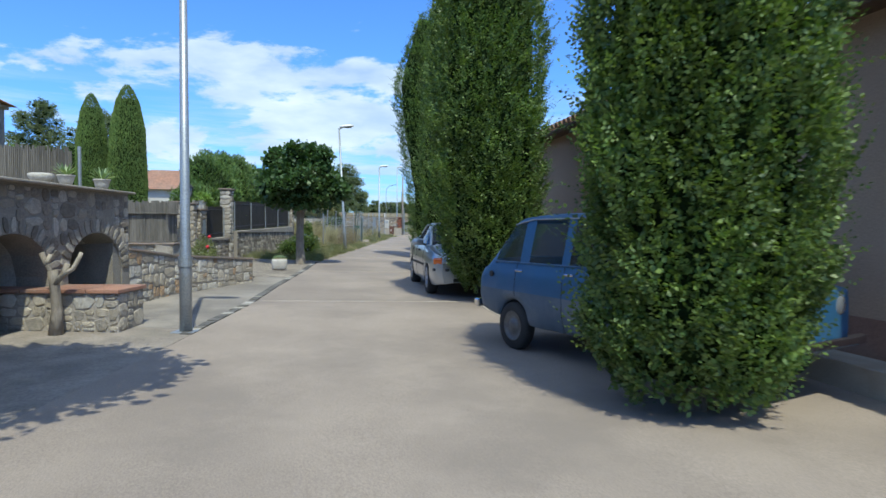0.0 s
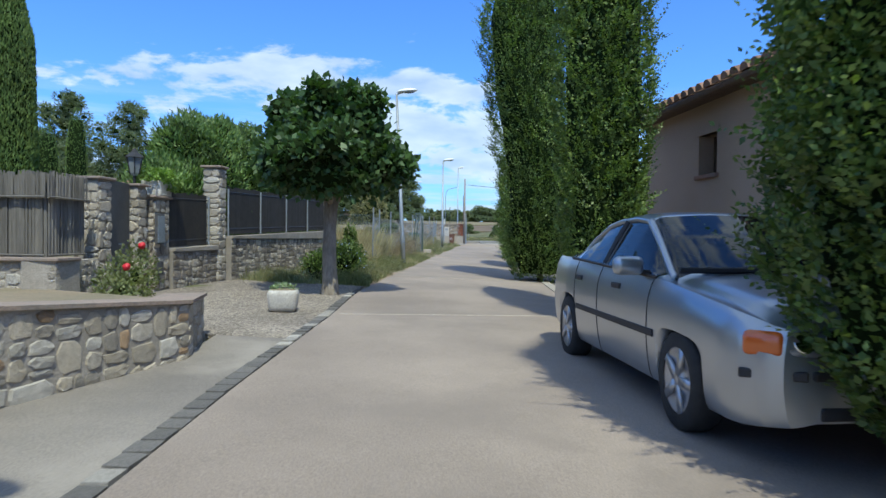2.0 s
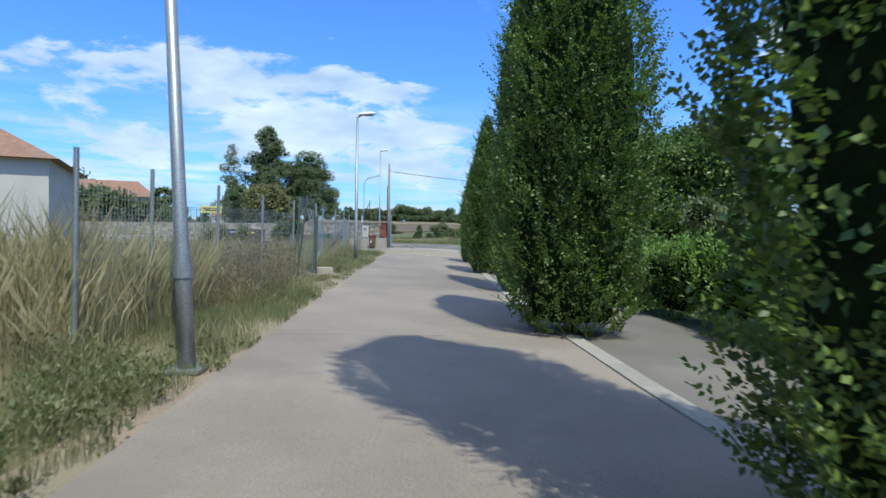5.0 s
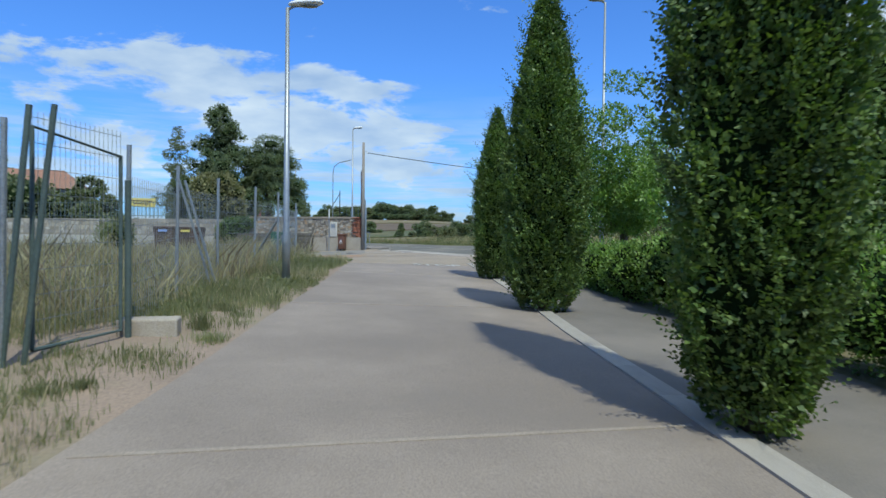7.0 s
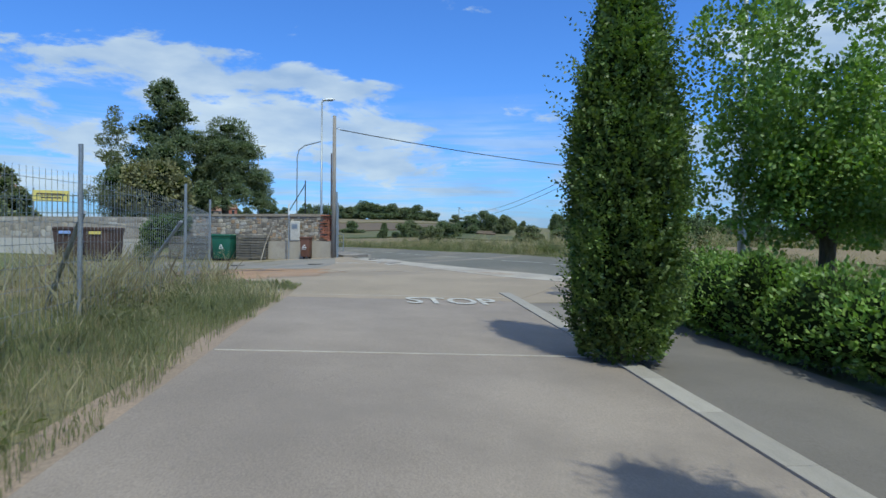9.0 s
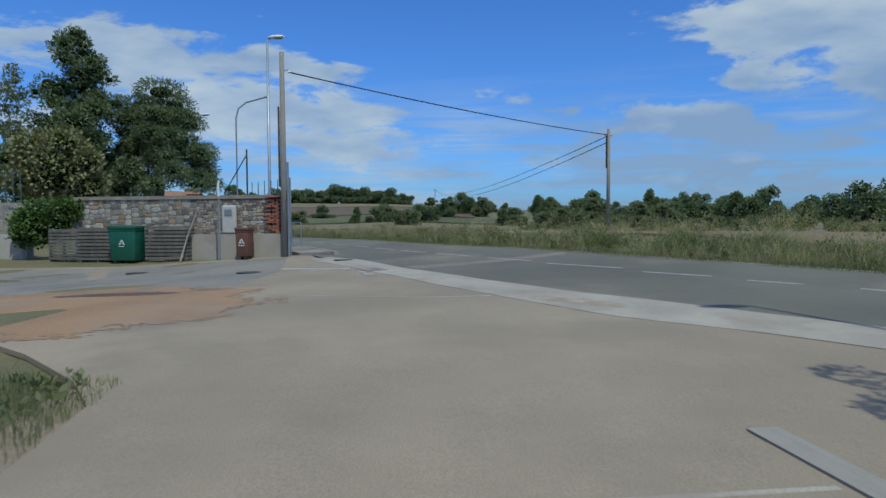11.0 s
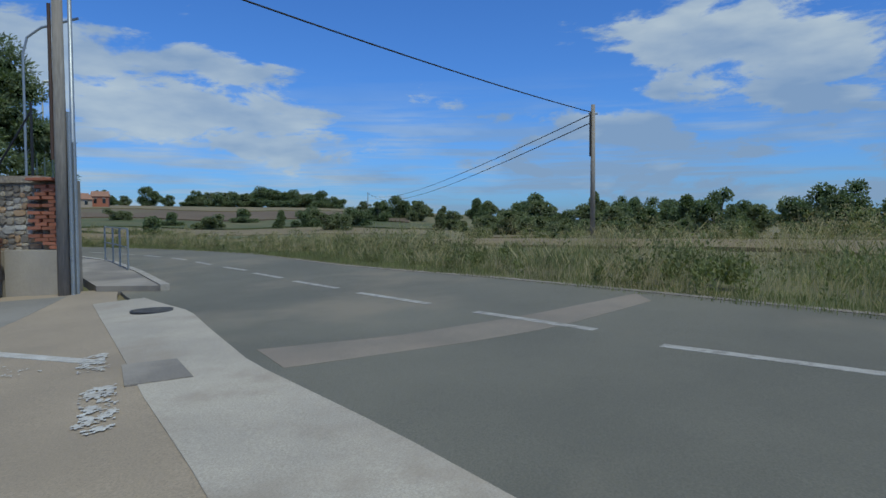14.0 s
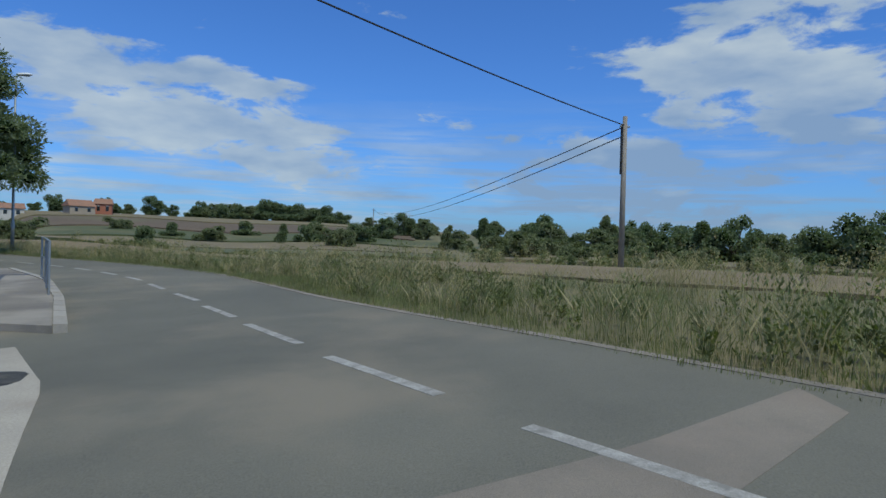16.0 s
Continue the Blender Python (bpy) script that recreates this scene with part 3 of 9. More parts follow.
flaked_paint("paint_remnant", -1.90, 66.75, -1.72, 66.0, 0.26, 1.0, -0.05, "worn white flakes of a stop line")
flaked_paint("paint_remnant", -1.55, 65.5, -1.30, 64.35, 0.24, 5.0, 0.0, "worn white flakes of a stop line")
flaked_paint("paint_remnant", -3.3, 67.0, -2.2, 66.15, 0.3, 9.0, 0.32, "faint white flakes of an old marking")
strip("square_patch", [(-1.56, 66.16), (-1.15, 66.2)], [(-1.38, 65.42), (-0.94, 65.5)], 0.016, M["driveway"], 0.3, 2, "square worn concrete patch in the apron", category="road patch")
ysv = np.arange(20.5, 57.1, 0.6)
strip("verge_soil", by_y([(x - 0.34 - 0.14 * math.sin(y * 0.9), y) for x, y in EDGE_L], ysv), by_y([(x - 0.01, y) for x, y in EDGE_L], ysv), -0.035, M["gate_soil"], 0.5, 3, "dusty bare soil along the lane edge", category="soil")
strip("gate_soil", [(-3.74, 36.3), (-3.7, 37.4), (-3.66, 39), (-3.66, 42.3)], [(-4.0, 36.3), (-5.6, 37.4), (-6.0, 39.4), (-3.9, 42.3)], -0.025, M["gate_soil"], 0.4, 6, "bare reddish soil before the mesh gate", category="soil")

strip("kerb_band", [(0.75, 10.75), (0.9, 9.9), (1.03, 9.04)], [(0.89, 10.82), (1.04, 9.95), (1.17, 9.1)], 0.008, M["concrete_pale"], 0.4, 1, "pale worn kerb band across the lane edge", category="kerb")


def smear(name, cx, cy, rx, ry, turn, cell, seed, cover, mat, label, category, dz):
    """A patch with a ragged outline and holes, lying on the ground."""
    c, s = math.cos(radians(turn)), math.sin(radians(turn))
    r = random.Random(seed)
    ni, nj = int(2 * rx / cell), int(2 * ry / cell)
    verts, faces = [], []
    for i in range(ni + 1):
        for j in range(nj + 1):
            u, v = -rx + (i + r.uniform(-0.3, 0.3)) * cell, -ry + (j + r.uniform(-0.3, 0.3)) * cell
            x, y = cx + c * u - s * v, cy + s * u + c * v
            verts.append((x, y, gz(x, y) + dz))
    for i in range(ni):
        for j in range(nj):
            u, v = (i + 0.5) / ni * 2 - 1, (j + 0.5) / nj * 2 - 1
            p = (i * cell, j * cell, seed)
            f = 1 - math.hypot(u, v) + 0.25 * noise.noise([q * 1.3 for q in p]) + 0.14 * noise.noise([q * 4.5 for q in p]) + 0.16 * r.uniform(-0.5, 0.5)
            if f > cover:
                k = i * (nj + 1) + j
                faces.append((k, k + nj + 1, k + nj + 2, k + 1))
    return tagged(put(name, mesh_from(name, verts, faces, mat)), label, category, "", "structure")


smear("dirt_patch", -6.4, 61.6, 3.7, 3.1, -40, 0.05, 3, 0.1, M["red_soil"], "reddish bare soil washed over the concrete", "soil", 0.0065)
smear("wet_soil", -5.9, 63.3, 1.5, 0.4, -12, 0.04, 8, 0.3, M["wet_soil"], "dark damp soil at the edge of the bare patch", "soil", 0.0085)
smear("dirt_smear", 1.2, 59.9, 1.0, 0.34, -50, 0.025, 5, 0.3, M["stain"], "brown dirt smeared over the pale apron", "stain", 0.0115)


def stop_letters():
    cu = bpy.data.curves.new("stop_text", "FONT")
    cu.body, cu.size, cu.align_x, cu.resolution_u = "STOP", 0.62, "CENTER", 3
    cu.offset = 0.012
    ob = bpy.data.objects.new("stop_tmp", cu)
    scene.collection.objects.link(ob)
    bpy.context.view_layer.update()
    me = bpy.data.meshes.new_from_object(ob.evaluated_get(bpy.context.evaluated_depsgraph_get()))
    bpy.data.objects.remove(ob)
    w = max(v.co.x for v in me.vertices) - min(v.co.x for v in me.vertices)
    h = max(v.co.y for v in me.vertices)
    for v in me.vertices:
        x, y = -0.68 + v.co.x / w * 1.55, 52.85 + v.co.y / h * 0.9
        v.co = (x, y, gz(x, y) + 0.012)
    me.materials.clear()
    me.materials.append(M["paint_faded"])
    tagged(new("stop_lettering", me), "white STOP lettering painted on the concrete", "road marking", "", "structure")


stop_letters()

# ---- vegetation helpers ----
rng = np.random.default_rng(5)


def unit(v):
    return v / np.maximum(np.linalg.norm(v, axis=-1, keepdims=True), 1e-9)


def leaf_quads(P, out, size, aspect=0.6, spread=0.9, up=0.2, r=None):
    """A rhombic leaf at each point, tipped roughly outwards."""
    r = r or rng
    n = len(P)
    d = unit(unit(out) * 0.7 + r.normal(0, spread * 0.6, (n, 3)) + np.array([0, 0, up]))
    t = unit(np.cross(d, r.normal(0, 1, (n, 3))))
    nn = np.cross(d, t)
    L = size * r.uniform(0.7, 1.3, (n, 1))
    w = L * aspect * 0.5
    mid = P + d * L * 0.45
    fold = nn * L * 0.12
    return np.stack([P, mid + t * w + fold, P + d * L - fold * 0.6, mid - t * w + fold], 1)


def lumpy(th, z, seed, k=1.0):
    return (0.5 * np.sin(2 * th + seed + 1.3 * z) + 0.35 * np.sin(3 * th - 0.9 * seed + 2.1 * z * k) + 0.3 * np.sin(5 * th + 2.2 * seed - 3.1 * z * k) + 0.25 * np.sin(7 * th + 4.0 * z * k + seed))


def column_points(n, prof, seed, lump=0.12, inner=0.72, r=None):
    """Points through the skin of a column-shaped crown. prof: (height, radius) pairs."""
    r = r or rng
    pz, pr = np.array(prof).T
    zz = np.linspace(pz[0], pz[-1], 200)
    wgt = np.interp(zz, pz, pr) + 0.05
    z = np.interp(r.uniform(0, 1, n), np.cumsum(wgt) / wgt.sum(), zz)
    th = r.uniform(0, 2 * np.pi, n)
    R = np.interp(z, pz, pr) * (1 + lump * lumpy(th, z, seed))
    k = inner + (1.02 - inner) * np.sqrt(r.uniform(0, 1, n))
    P = np.stack([np.cos(th) * R * k, np.sin(th) * R * k, z], 1)
    out = np.stack([np.cos(th), np.sin(th), np.full(n, 0.35)], 1)
    return P, out


# solid shell inside a column crown, stops see-through; holds no twigs
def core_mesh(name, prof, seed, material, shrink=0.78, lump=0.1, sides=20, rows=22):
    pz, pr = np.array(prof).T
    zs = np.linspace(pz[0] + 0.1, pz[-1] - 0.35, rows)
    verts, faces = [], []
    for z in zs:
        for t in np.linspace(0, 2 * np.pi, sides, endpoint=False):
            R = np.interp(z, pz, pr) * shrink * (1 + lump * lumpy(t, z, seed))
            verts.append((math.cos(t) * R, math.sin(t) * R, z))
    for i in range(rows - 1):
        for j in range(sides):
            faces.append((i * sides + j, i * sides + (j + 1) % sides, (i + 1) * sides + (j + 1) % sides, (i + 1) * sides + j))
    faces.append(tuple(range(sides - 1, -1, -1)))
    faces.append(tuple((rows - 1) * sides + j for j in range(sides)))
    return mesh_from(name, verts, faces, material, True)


M["hornbeam_leaf"] = leaf_material("hornbeam_leaf", (0.030, 0.060, 0.016), (0.105, 0.145, 0.036), 0.4, 0.25, 0.52, 1.6)
# near-black for the solid crown cores; shade among leaves is put into it
M["core_shade"] = surface("core_shade", (0.012, 0.022, 0.007), (0.02, 0.035, 0.01), 5, 1.0, 0.8, 18, bump_dist=0.05, spec=0.05)
M["bark"] = surface("bark", (0.16, 0.135, 0.105), (0.09, 0.075, 0.06), 6, 0.95, 1.0, 30, stretch=(1, 1, 0.25), bump_dist=0.03)
M["pale_bark"] = surface("pale_bark", (0.34, 0.295, 0.235), (0.205, 0.175, 0.14), 5, 0.95, 0.9, 26, (0.10, 0.09, 0.07), 2.0, 0.6, stretch=(1, 1, 0.3), bump_dist=0.03)


def spray_quads(B, d, length, per, size, r, aspect=0.62):
    """Twigs that start at B along d, each with leaves in two ranks."""
    n = len(B)
    side = unit(np.cross(d, unit(r.normal(0, 1, (n, 3)) * 0.7 + np.array([0.3, 0.2, 1.0]))))
    T = (np.arange(per) + 0.5) / per
    P = B[:, None] + d[:, None] * (T[None, :, None] * length[:, None, None])
    sgn = np.where(np.arange(per) % 2 == 0, 1.0, -1.0)[None, :, None]
    noise_ = r.normal(0, 0.28, (n, per, 3))
    ld = unit(d[:, None] * 0.55 + side[:, None] * sgn * 0.85 + noise_ + np.array([0, 0, -0.22]))
    ld[:, -1] = unit(d + noise_[:, -1])
    nrm = unit(np.cross(side, d)[:, None] + r.normal(0, 0.35, (n, per, 3)))
    wd = unit(np.cross(nrm, ld))
    nn = np.cross(ld, wd)
    L = size * r.uniform(0.65, 1.25, (n, per, 1)) * (1.1 - 0.35 * T)[None, :, None]
    mid, w, fold = P + ld * L * 0.45, L * aspect * 0.5, nn * L * 0.1
    return np.stack([P, mid + wd * w + fold, P + ld * L - fold * 0.8, mid - wd * w + fold], 2).reshape(-1, 4, 3)


def hornbeam(x, y, height, radius, seed, leaves=26000, lean=(0, 0), low=0.3, bottom=0.45, top=0.0, full=1.0):
    r = np.random.default_rng(100 + seed)
    prof = [(low, radius * bottom), (low + 0.35, radius * (bottom + 0.25)), (1.3, radius * 0.92), (2.4, radius), (height * 0.5, radius * 0.95), (height * 0.7, radius * 0.72 * full), (height * 0.86, radius * 0.42 * full), (height * 0.95, radius * 0.2 * full), (height, 0.03)]
    root = thing("hornbeam_tree", pose(x, y, gz(x, y) - 0.02, 0, 0, 0), "columnar dark green hornbeam clipped into a tall column", "tree", "hornbeams along the lane")

    def tuft(P, k):
        """Uneven depth of the foliage, so that clumps stand proud of shaded hollows."""
        th, z = np.arctan2(P[:, 1], P[:, 0]), P[:, 2]
        f = np.sin(6 * th + 3.1 * z + seed) * np.sin(4.3 * z - 3 * th + 2 * seed) + 0.7 * np.sin(11 * th - 7.3 * z + seed) * np.sin(8.1 * z + 5 * th)
        return P * np.stack([1 + k * f, 1 + k * f, np.ones(len(P))], 1)
    P, out = column_points(int(leaves * 0.35), prof, seed, r=r, inner=0.78)
    q1 = leaf_quads(tuft(P, 0.06) * [0.95, 0.95, 1], out, 0.058, 0.62, r=r)
    per = 15
    n = int(leaves * 0.75 / per)
    B, bo = column_points(n, prof, seed, inner=0.86, r=r)
    d = unit(bo * [1, 1, 0] * 0.75 + [0, 0, 0.85] + r.normal(0, 0.3, (n, 3)))
    B = tuft(B, 0.085) - d * 0.14
    length = r.uniform(0.16, 0.36, n) + 0.22 * (r.uniform(0, 1, n) > 0.9)
    q2 = spray_quads(B, d, length, per, 0.05, r)
    q = np.concatenate([q1, q2])
    f = smooth(0.6, 2.2, q[..., 2:3])
    f2 = smooth(2.8, 5.5, q[..., 2:3])
    q = q + np.concatenate([f * lean[0] + f2 * top, f * lean[1], f * 0], -1)
    # dark filler behind the leaves, coloured as the crown's inner shade
    core = core_mesh("inner_foliage", prof, seed, M["core_shade"], 0.74)
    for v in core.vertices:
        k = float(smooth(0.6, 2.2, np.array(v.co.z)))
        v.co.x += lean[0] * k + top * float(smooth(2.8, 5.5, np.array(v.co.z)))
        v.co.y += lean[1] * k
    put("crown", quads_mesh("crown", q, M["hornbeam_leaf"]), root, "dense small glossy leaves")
    put("inner_foliage", core, root, "solid near-black core, crown shade put into its colour")
    bm = tube(bmesh.new(), [(0, 0, -0.05), (0.01, 0, 0.5), (lean[0] * 0.3, lean[1] * 0.3, 1.2), (lean[0], lean[1], 2.6), (lean[0], lean[1], height * 0.7)], [0.085, 0.075, 0.07, 0.06, 0.02], 9)
    part("trunk", bm, M["bark"], root, "grey-brown trunk", True)
    return root


HORNBEAMS = [(2.0, 4.75, 7.0, 0.87, 1, 84000, (0, 0), 0.2, 0.62), (0.95, 11.42, 7.8, 1.04, 2, 74000, (0.0, 0.0), 0.3, 0.4, 0.0, 1.2), (0.22, 17.45, 8.6, 0.68, 3, 36000, (0, 0), 0.3, 0.5, 0.0, 1.25),
             (-0.02, 25.0, 9.8, 1.12, 4, 54000, (0, 0), 0.12, 0.58, -0.5, 1.4), (0.05, 31.6, 7.8, 1.08, 5, 46000, (0, 0), 0.12, 0.6), (0.25, 37.4, 7.2, 0.58, 6, 44000, (0.05, 0), 0.1, 0.5),
             (0.25, 43.1, 5.1, 0.62, 7, 44000, (0, 0), 0.1, 0.6), (0.45, 48.7, 4.2, 0.56, 8, 36000, (0, 0), 0.1, 0.62)]
for spec in HORNBEAMS:
    hornbeam(*spec)


def clump_points(n, centres, r):
    """Points near the skins of a set of ellipsoids (x, y, z, rx, ry, rz)."""
    c = np.array(centres, float)
    w = c[:, 3] * c[:, 5]
    k = r.choice(len(c), n, p=w / w.sum())
    d = unit(r.normal(0, 1, (n, 3)))
    rad = r.uniform(0.66, 1.06, (n, 1)) + 0.12 * np.sin(5 * d[:, :1] + 7 * d[:, 2:3] + k[:, None]) * np.sin(6 * d[:, 1:2] + 2 * k[:, None])
    return c[k, :3] + d * c[k, 3:] * rad, d


# solid lumps filling a crown; their dark material stands for its inner shade
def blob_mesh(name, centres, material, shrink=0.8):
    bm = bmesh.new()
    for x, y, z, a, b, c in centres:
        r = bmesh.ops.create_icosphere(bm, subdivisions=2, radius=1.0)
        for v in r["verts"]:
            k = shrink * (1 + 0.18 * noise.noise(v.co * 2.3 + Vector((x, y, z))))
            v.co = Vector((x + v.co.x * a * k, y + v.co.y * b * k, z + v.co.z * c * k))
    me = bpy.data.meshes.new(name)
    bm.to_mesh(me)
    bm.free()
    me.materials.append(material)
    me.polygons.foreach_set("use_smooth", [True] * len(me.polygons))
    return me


def broad_tree(name, x, y, trunk_h, crown, leaf, leaf_size, count, leaf_mat, label, seed, trunk_r=0.14, bark="bark", group="", aspect=0.75, core=0.72, z=None, category="tree", up=0.0, scale=1.0):
    """A tree of trunk, limbs and a crown of leaves round clumps given relative to its foot."""
    r = np.random.default_rng(seed)
    root = thing(name, pose(x, y, (gz(x, y) if z is None else z) - 0.04) @ Matrix.Scale(scale, 4), label, category, group)
    P, d = clump_points(count, crown, r)
    put("crown", quads_mesh("crown", leaf_quads(P, d, leaf_size, aspect, 0.9, up, r=r), leaf_mat), root, "leafy crown")
    # added filling: shade behind the leaves comes from its near-black colour
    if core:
        put("inner_foliage", blob_mesh("inner_foliage", crown, M["core_shade"], core), root, "solid dark core, shade between leaves put into its colour")
    if trunk_h:
        c = np.array(crown)
        top = c[:, :3].mean(0)
        bm = bmesh.new()
        hs = [-0.05, 0.04, 0.14, 0.3, 0.5, 0.7, 0.88, 1.0]
        pts = [(0.03 * math.sin(3.1 * h + seed), 0.025 * math.cos(2.7 * h + seed), h * trunk_h if h > 0 else h) for h in hs] + [(top[0] * 0.6, top[1] * 0.6, (trunk_h + top[2]) / 2)]
        tube(bm, pts, [trunk_r * k for k in (1.5, 1.38, 1.15, 1.02, 0.98, 0.93, 0.97, 1.05, 0.5)], 14)
        for v in bm.verts:
            k = 1 + 0.1 * noise.noise(v.co * 6.0)
            v.co.x, v.co.y = v.co.x * k, v.co.y * k
        part("trunk", bm, M[bark], root, "straight bare trunk", True)
        for k in range(min(5, len(c))):
            bm = tube(bmesh.new(), [(0, 0.01, trunk_h * 0.93), tuple((c[k, :3] * 0.5 + np.array([0, 0, trunk_h]) * 0.5)), tuple(c[k, :3])], [trunk_r * 0.6, trunk_r * 0.4, trunk_r * 0.12], 8)
            part("limb", bm, M[bark], root, "", True)
    return root


# ---- stone walls ----
def stone_masters(n=12):
    out = []
    r = random.Random(3)
    for k in range(n):
        m_ = 9
        ang = [2 * math.pi * (i + r.uniform(-0.25, 0.25)) / m_ for i in range(m_)]
        ring = []
        for a in ang:
            c, s = math.cos(a), math.sin(a)
            q = 0.5 / max(abs(c) ** 4.5 + abs(s) ** 4.5, 1e-6) ** (1 / 4.5) * r.uniform(0.8, 1.06)
            ring.append((max(-0.5, min(0.5, c * q)), max(-0.5, min(0.5, s * q))))
        verts = [(x, 0.5, z) for x, z in ring] + [(x, -0.30 + r.uniform(-0.06, 0.06), z) for x, z in ring]
        verts += [(x * 0.88, -0.45 + r.uniform(-0.06, 0.06), z * 0.88) for x, z in ring] + [(0, -0.5, 0)]
        faces = []
        for i in range(m_):
            j = (i + 1) % m_
            faces += [(i, j, m_ + j, m_ + i), (m_ + i, m_ + j, 2 * m_ + j, 2 * m_ + i), (2 * m_ + i, 2 * m_ + j, 3 * m_)]
        out.append((verts, faces))
    return out


STONES = stone_masters()
STONE_MESH = {}


def stone_mesh(kind, k):
    key = (kind, k)
    if key not in STONE_MESH:
        me = mesh_from("stone", *STONES[k], M[kind])
        STONE_MESH[key] = me
    return STONE_MESH[key]


def split(x0, z0, x1, z1, big, small, r):
    """Break a rectangle into uneven stones."""
    w, h = x1 - x0, z1 - z0
    lim = r.uniform(small, big)
    if w <= lim * 1.5 and h <= lim:
        return [(x0, z0, x1, z1)]
    if w > h * r.uniform(0.9, 1.5):
        c = x0 + w * r.uniform(0.36, 0.64)
        return split(x0, z0, c, z1, big, small, r) + split(c, z0, x1, z1, big, small, r)
    c = z0 + h * r.uniform(0.36, 0.64)
    return split(x0, z0, x1, c, big, small, r) + split(x0, c, x1, z1, big, small, r)


def lay_stones(parent, a, b, z0, z1, big, small, kinds, seed, depth=0.09, proud=0.018, keep=None, gap=0.009, limit=300, face=1):
    """Rubble stones on the vertical plane from a to b (x, y), seen from the right-hand side of a to b."""
    r = random.Random(seed)
    ax, bx = Vector((*a, 0)), Vector((*b, 0))
    L = (bx - ax).length
    d = (bx - ax) / L
    ang = math.degrees(math.atan2(d.y, d.x))
    cells = split(0, z0, L, z1, big, small, r)
    n = 0
    for x0, y0, x1, y1 in cells:
        if keep and not keep((x0 + x1) / 2, (y0 + y1) / 2, x0, y0, x1, y1):
            continue
        if n >= limit:
            break
        n += 1
        ob = new("stone", stone_mesh(kinds[r.randrange(len(kinds))], r.randrange(len(STONES))))
        ob.parent = parent
        c = ax + d * ((x0 + x1) / 2) + Vector((d.y, -d.x, 0)) * (r.uniform(0.6, 1.2) * proud - depth / 2)
        tilt = r.uniform(-5, 5)
        w, h = x1 - x0, y1 - y0
        ob.matrix_basis = parent.matrix_basis.inverted() @ (pose(c.x, c.y, (y0 + y1) / 2, 0, tilt, ang) @ Matrix.Diagonal((max(w - gap, 0.03) * 1.05 * r.choice((-1, 1)), depth, max(h - gap, 0.03) * 1.05, 1)))
    return n


def stone_kind(name, a, b, st):
    M[name] = surface(name, a, b, 4.0, 0.92, 0.7, 45, st, 2.5, 0.6, vary=0.28, bump_dist=0.015)


stone_kind("stone_grey", (0.48, 0.43, 0.355), (0.345, 0.31, 0.26), (0.47, 0.41, 0.32))
stone_kind("stone_buff", (0.54, 0.47, 0.365), (0.41, 0.36, 0.285), (0.33, 0.29, 0.24))
stone_kind("stone_rust", (0.468, 0.305, 0.169), (0.364, 0.260, 0.169), (0.299, 0.234, 0.169))
stone_kind("stone_dark", (0.27, 0.232, 0.186), (0.18, 0.158, 0.13), (0.285, 0.24, 0.185))
stone_kind("stone_pale", (0.575, 0.537, 0.475), (0.450, 0.419, 0.362), (0.350, 0.312, 0.263))
M["mortar"] = surface("mortar", (0.42, 0.375, 0.315), (0.33, 0.295, 0.25), 3, 0.95, 0.6, 50, (0.19, 0.17, 0.14), 1.2, 0.5)
M["mortar_dark"] = surface("mortar_dark", (0.32, 0.285, 0.24), (0.25, 0.228, 0.195), 3, 0.95, 0.6, 50, (0.20, 0.18, 0.15), 1.2, 0.5)
M["terracotta"] = surface("terracotta", (0.40, 0.20, 0.13), (0.31, 0.165, 0.115), 4, 0.85, 0.4, 40, (0.24, 0.18, 0.14), 1.8, 0.6, vary=0.18)


# ---- street lamps ----
def street_lamp(x, y, height, arm=0.45, turn=0.0, lean=(0, 0), label="grey steel street lamp with a white lamp head"):
    root = thing("street_lamp", pose(x, y, gz(x, y) - 0.03, 0, 0, turn), label, "street lamp", "street lamps")
    t = Vector((lean[0], lean[1], height))
    bm = tube(bmesh.new(), [(0, 0, 0), t * 0.18, t * 0.19, t], [0.075, 0.07, 0.06, 0.036], 14)
    part("pole", bm, M["steel"], root, "galvanised conical pole", True)
    part("collar", tube(bmesh.new(), [t * 0.145, t * 0.165], 0.083, 14), M["steel"], root)
    part("base_plate", box(bmesh.new(), -0.14, 0.14, -0.14, 0.14, 0.0, 0.035, 0.006), M["steel"], root)
    part("arm", tube(bmesh.new(), [t - Vector((0, 0, 0.03)), t + Vector((0.12, 0, 0.03)), t + Vector((arm * 0.6, 0, 0.06))], 0.026, 8), M["steel"], root)
    bm = bmesh.new()
    bmesh.ops.create_uvsphere(bm, u_segments=16, v_segments=10, radius=1.0)
    for v in bm.verts:
        zz = v.co.z * (0.085 if v.co.z > 0 else 0.05)
        v.co = Vector((t.x + arm * 0.75 + v.co.x * 0.34, t.y + v.co.y * 0.14 * (1 + 0.15 * v.co.x), t.z + 0.09 + zz + v.co.x * 0.03))
    head = part("lamp_head", bm, M["white_lamp"], root, "white egg-shaped lamp head", True)
    bm = bmesh.new()
    bmesh.ops.create_uvsphere(bm, u_segments=12, v_segments=6, radius=1.0)
    for v in bm.verts:
        v.co = Vector((t.x + arm * 0.85 + v.co.x * 0.2, t.y + v.co.y * 0.1, t.z + 0.05 + v.co.z * 0.03))
    part("lamp_glass", bm, M["lamp_glass"], head, "dull glass cover", True)
    return root


M["lamp_glass"] = plain("lamp_glass", (0.22, 0.24, 0.25), 0.15)
street_lamp(-3.07, 7.7, 5.7, turn=0)
street_lamp(-4.1, 28.4, 5.55, lean=(-0.28, 0))
street_lamp(-4.12, 45.55, 5.2)

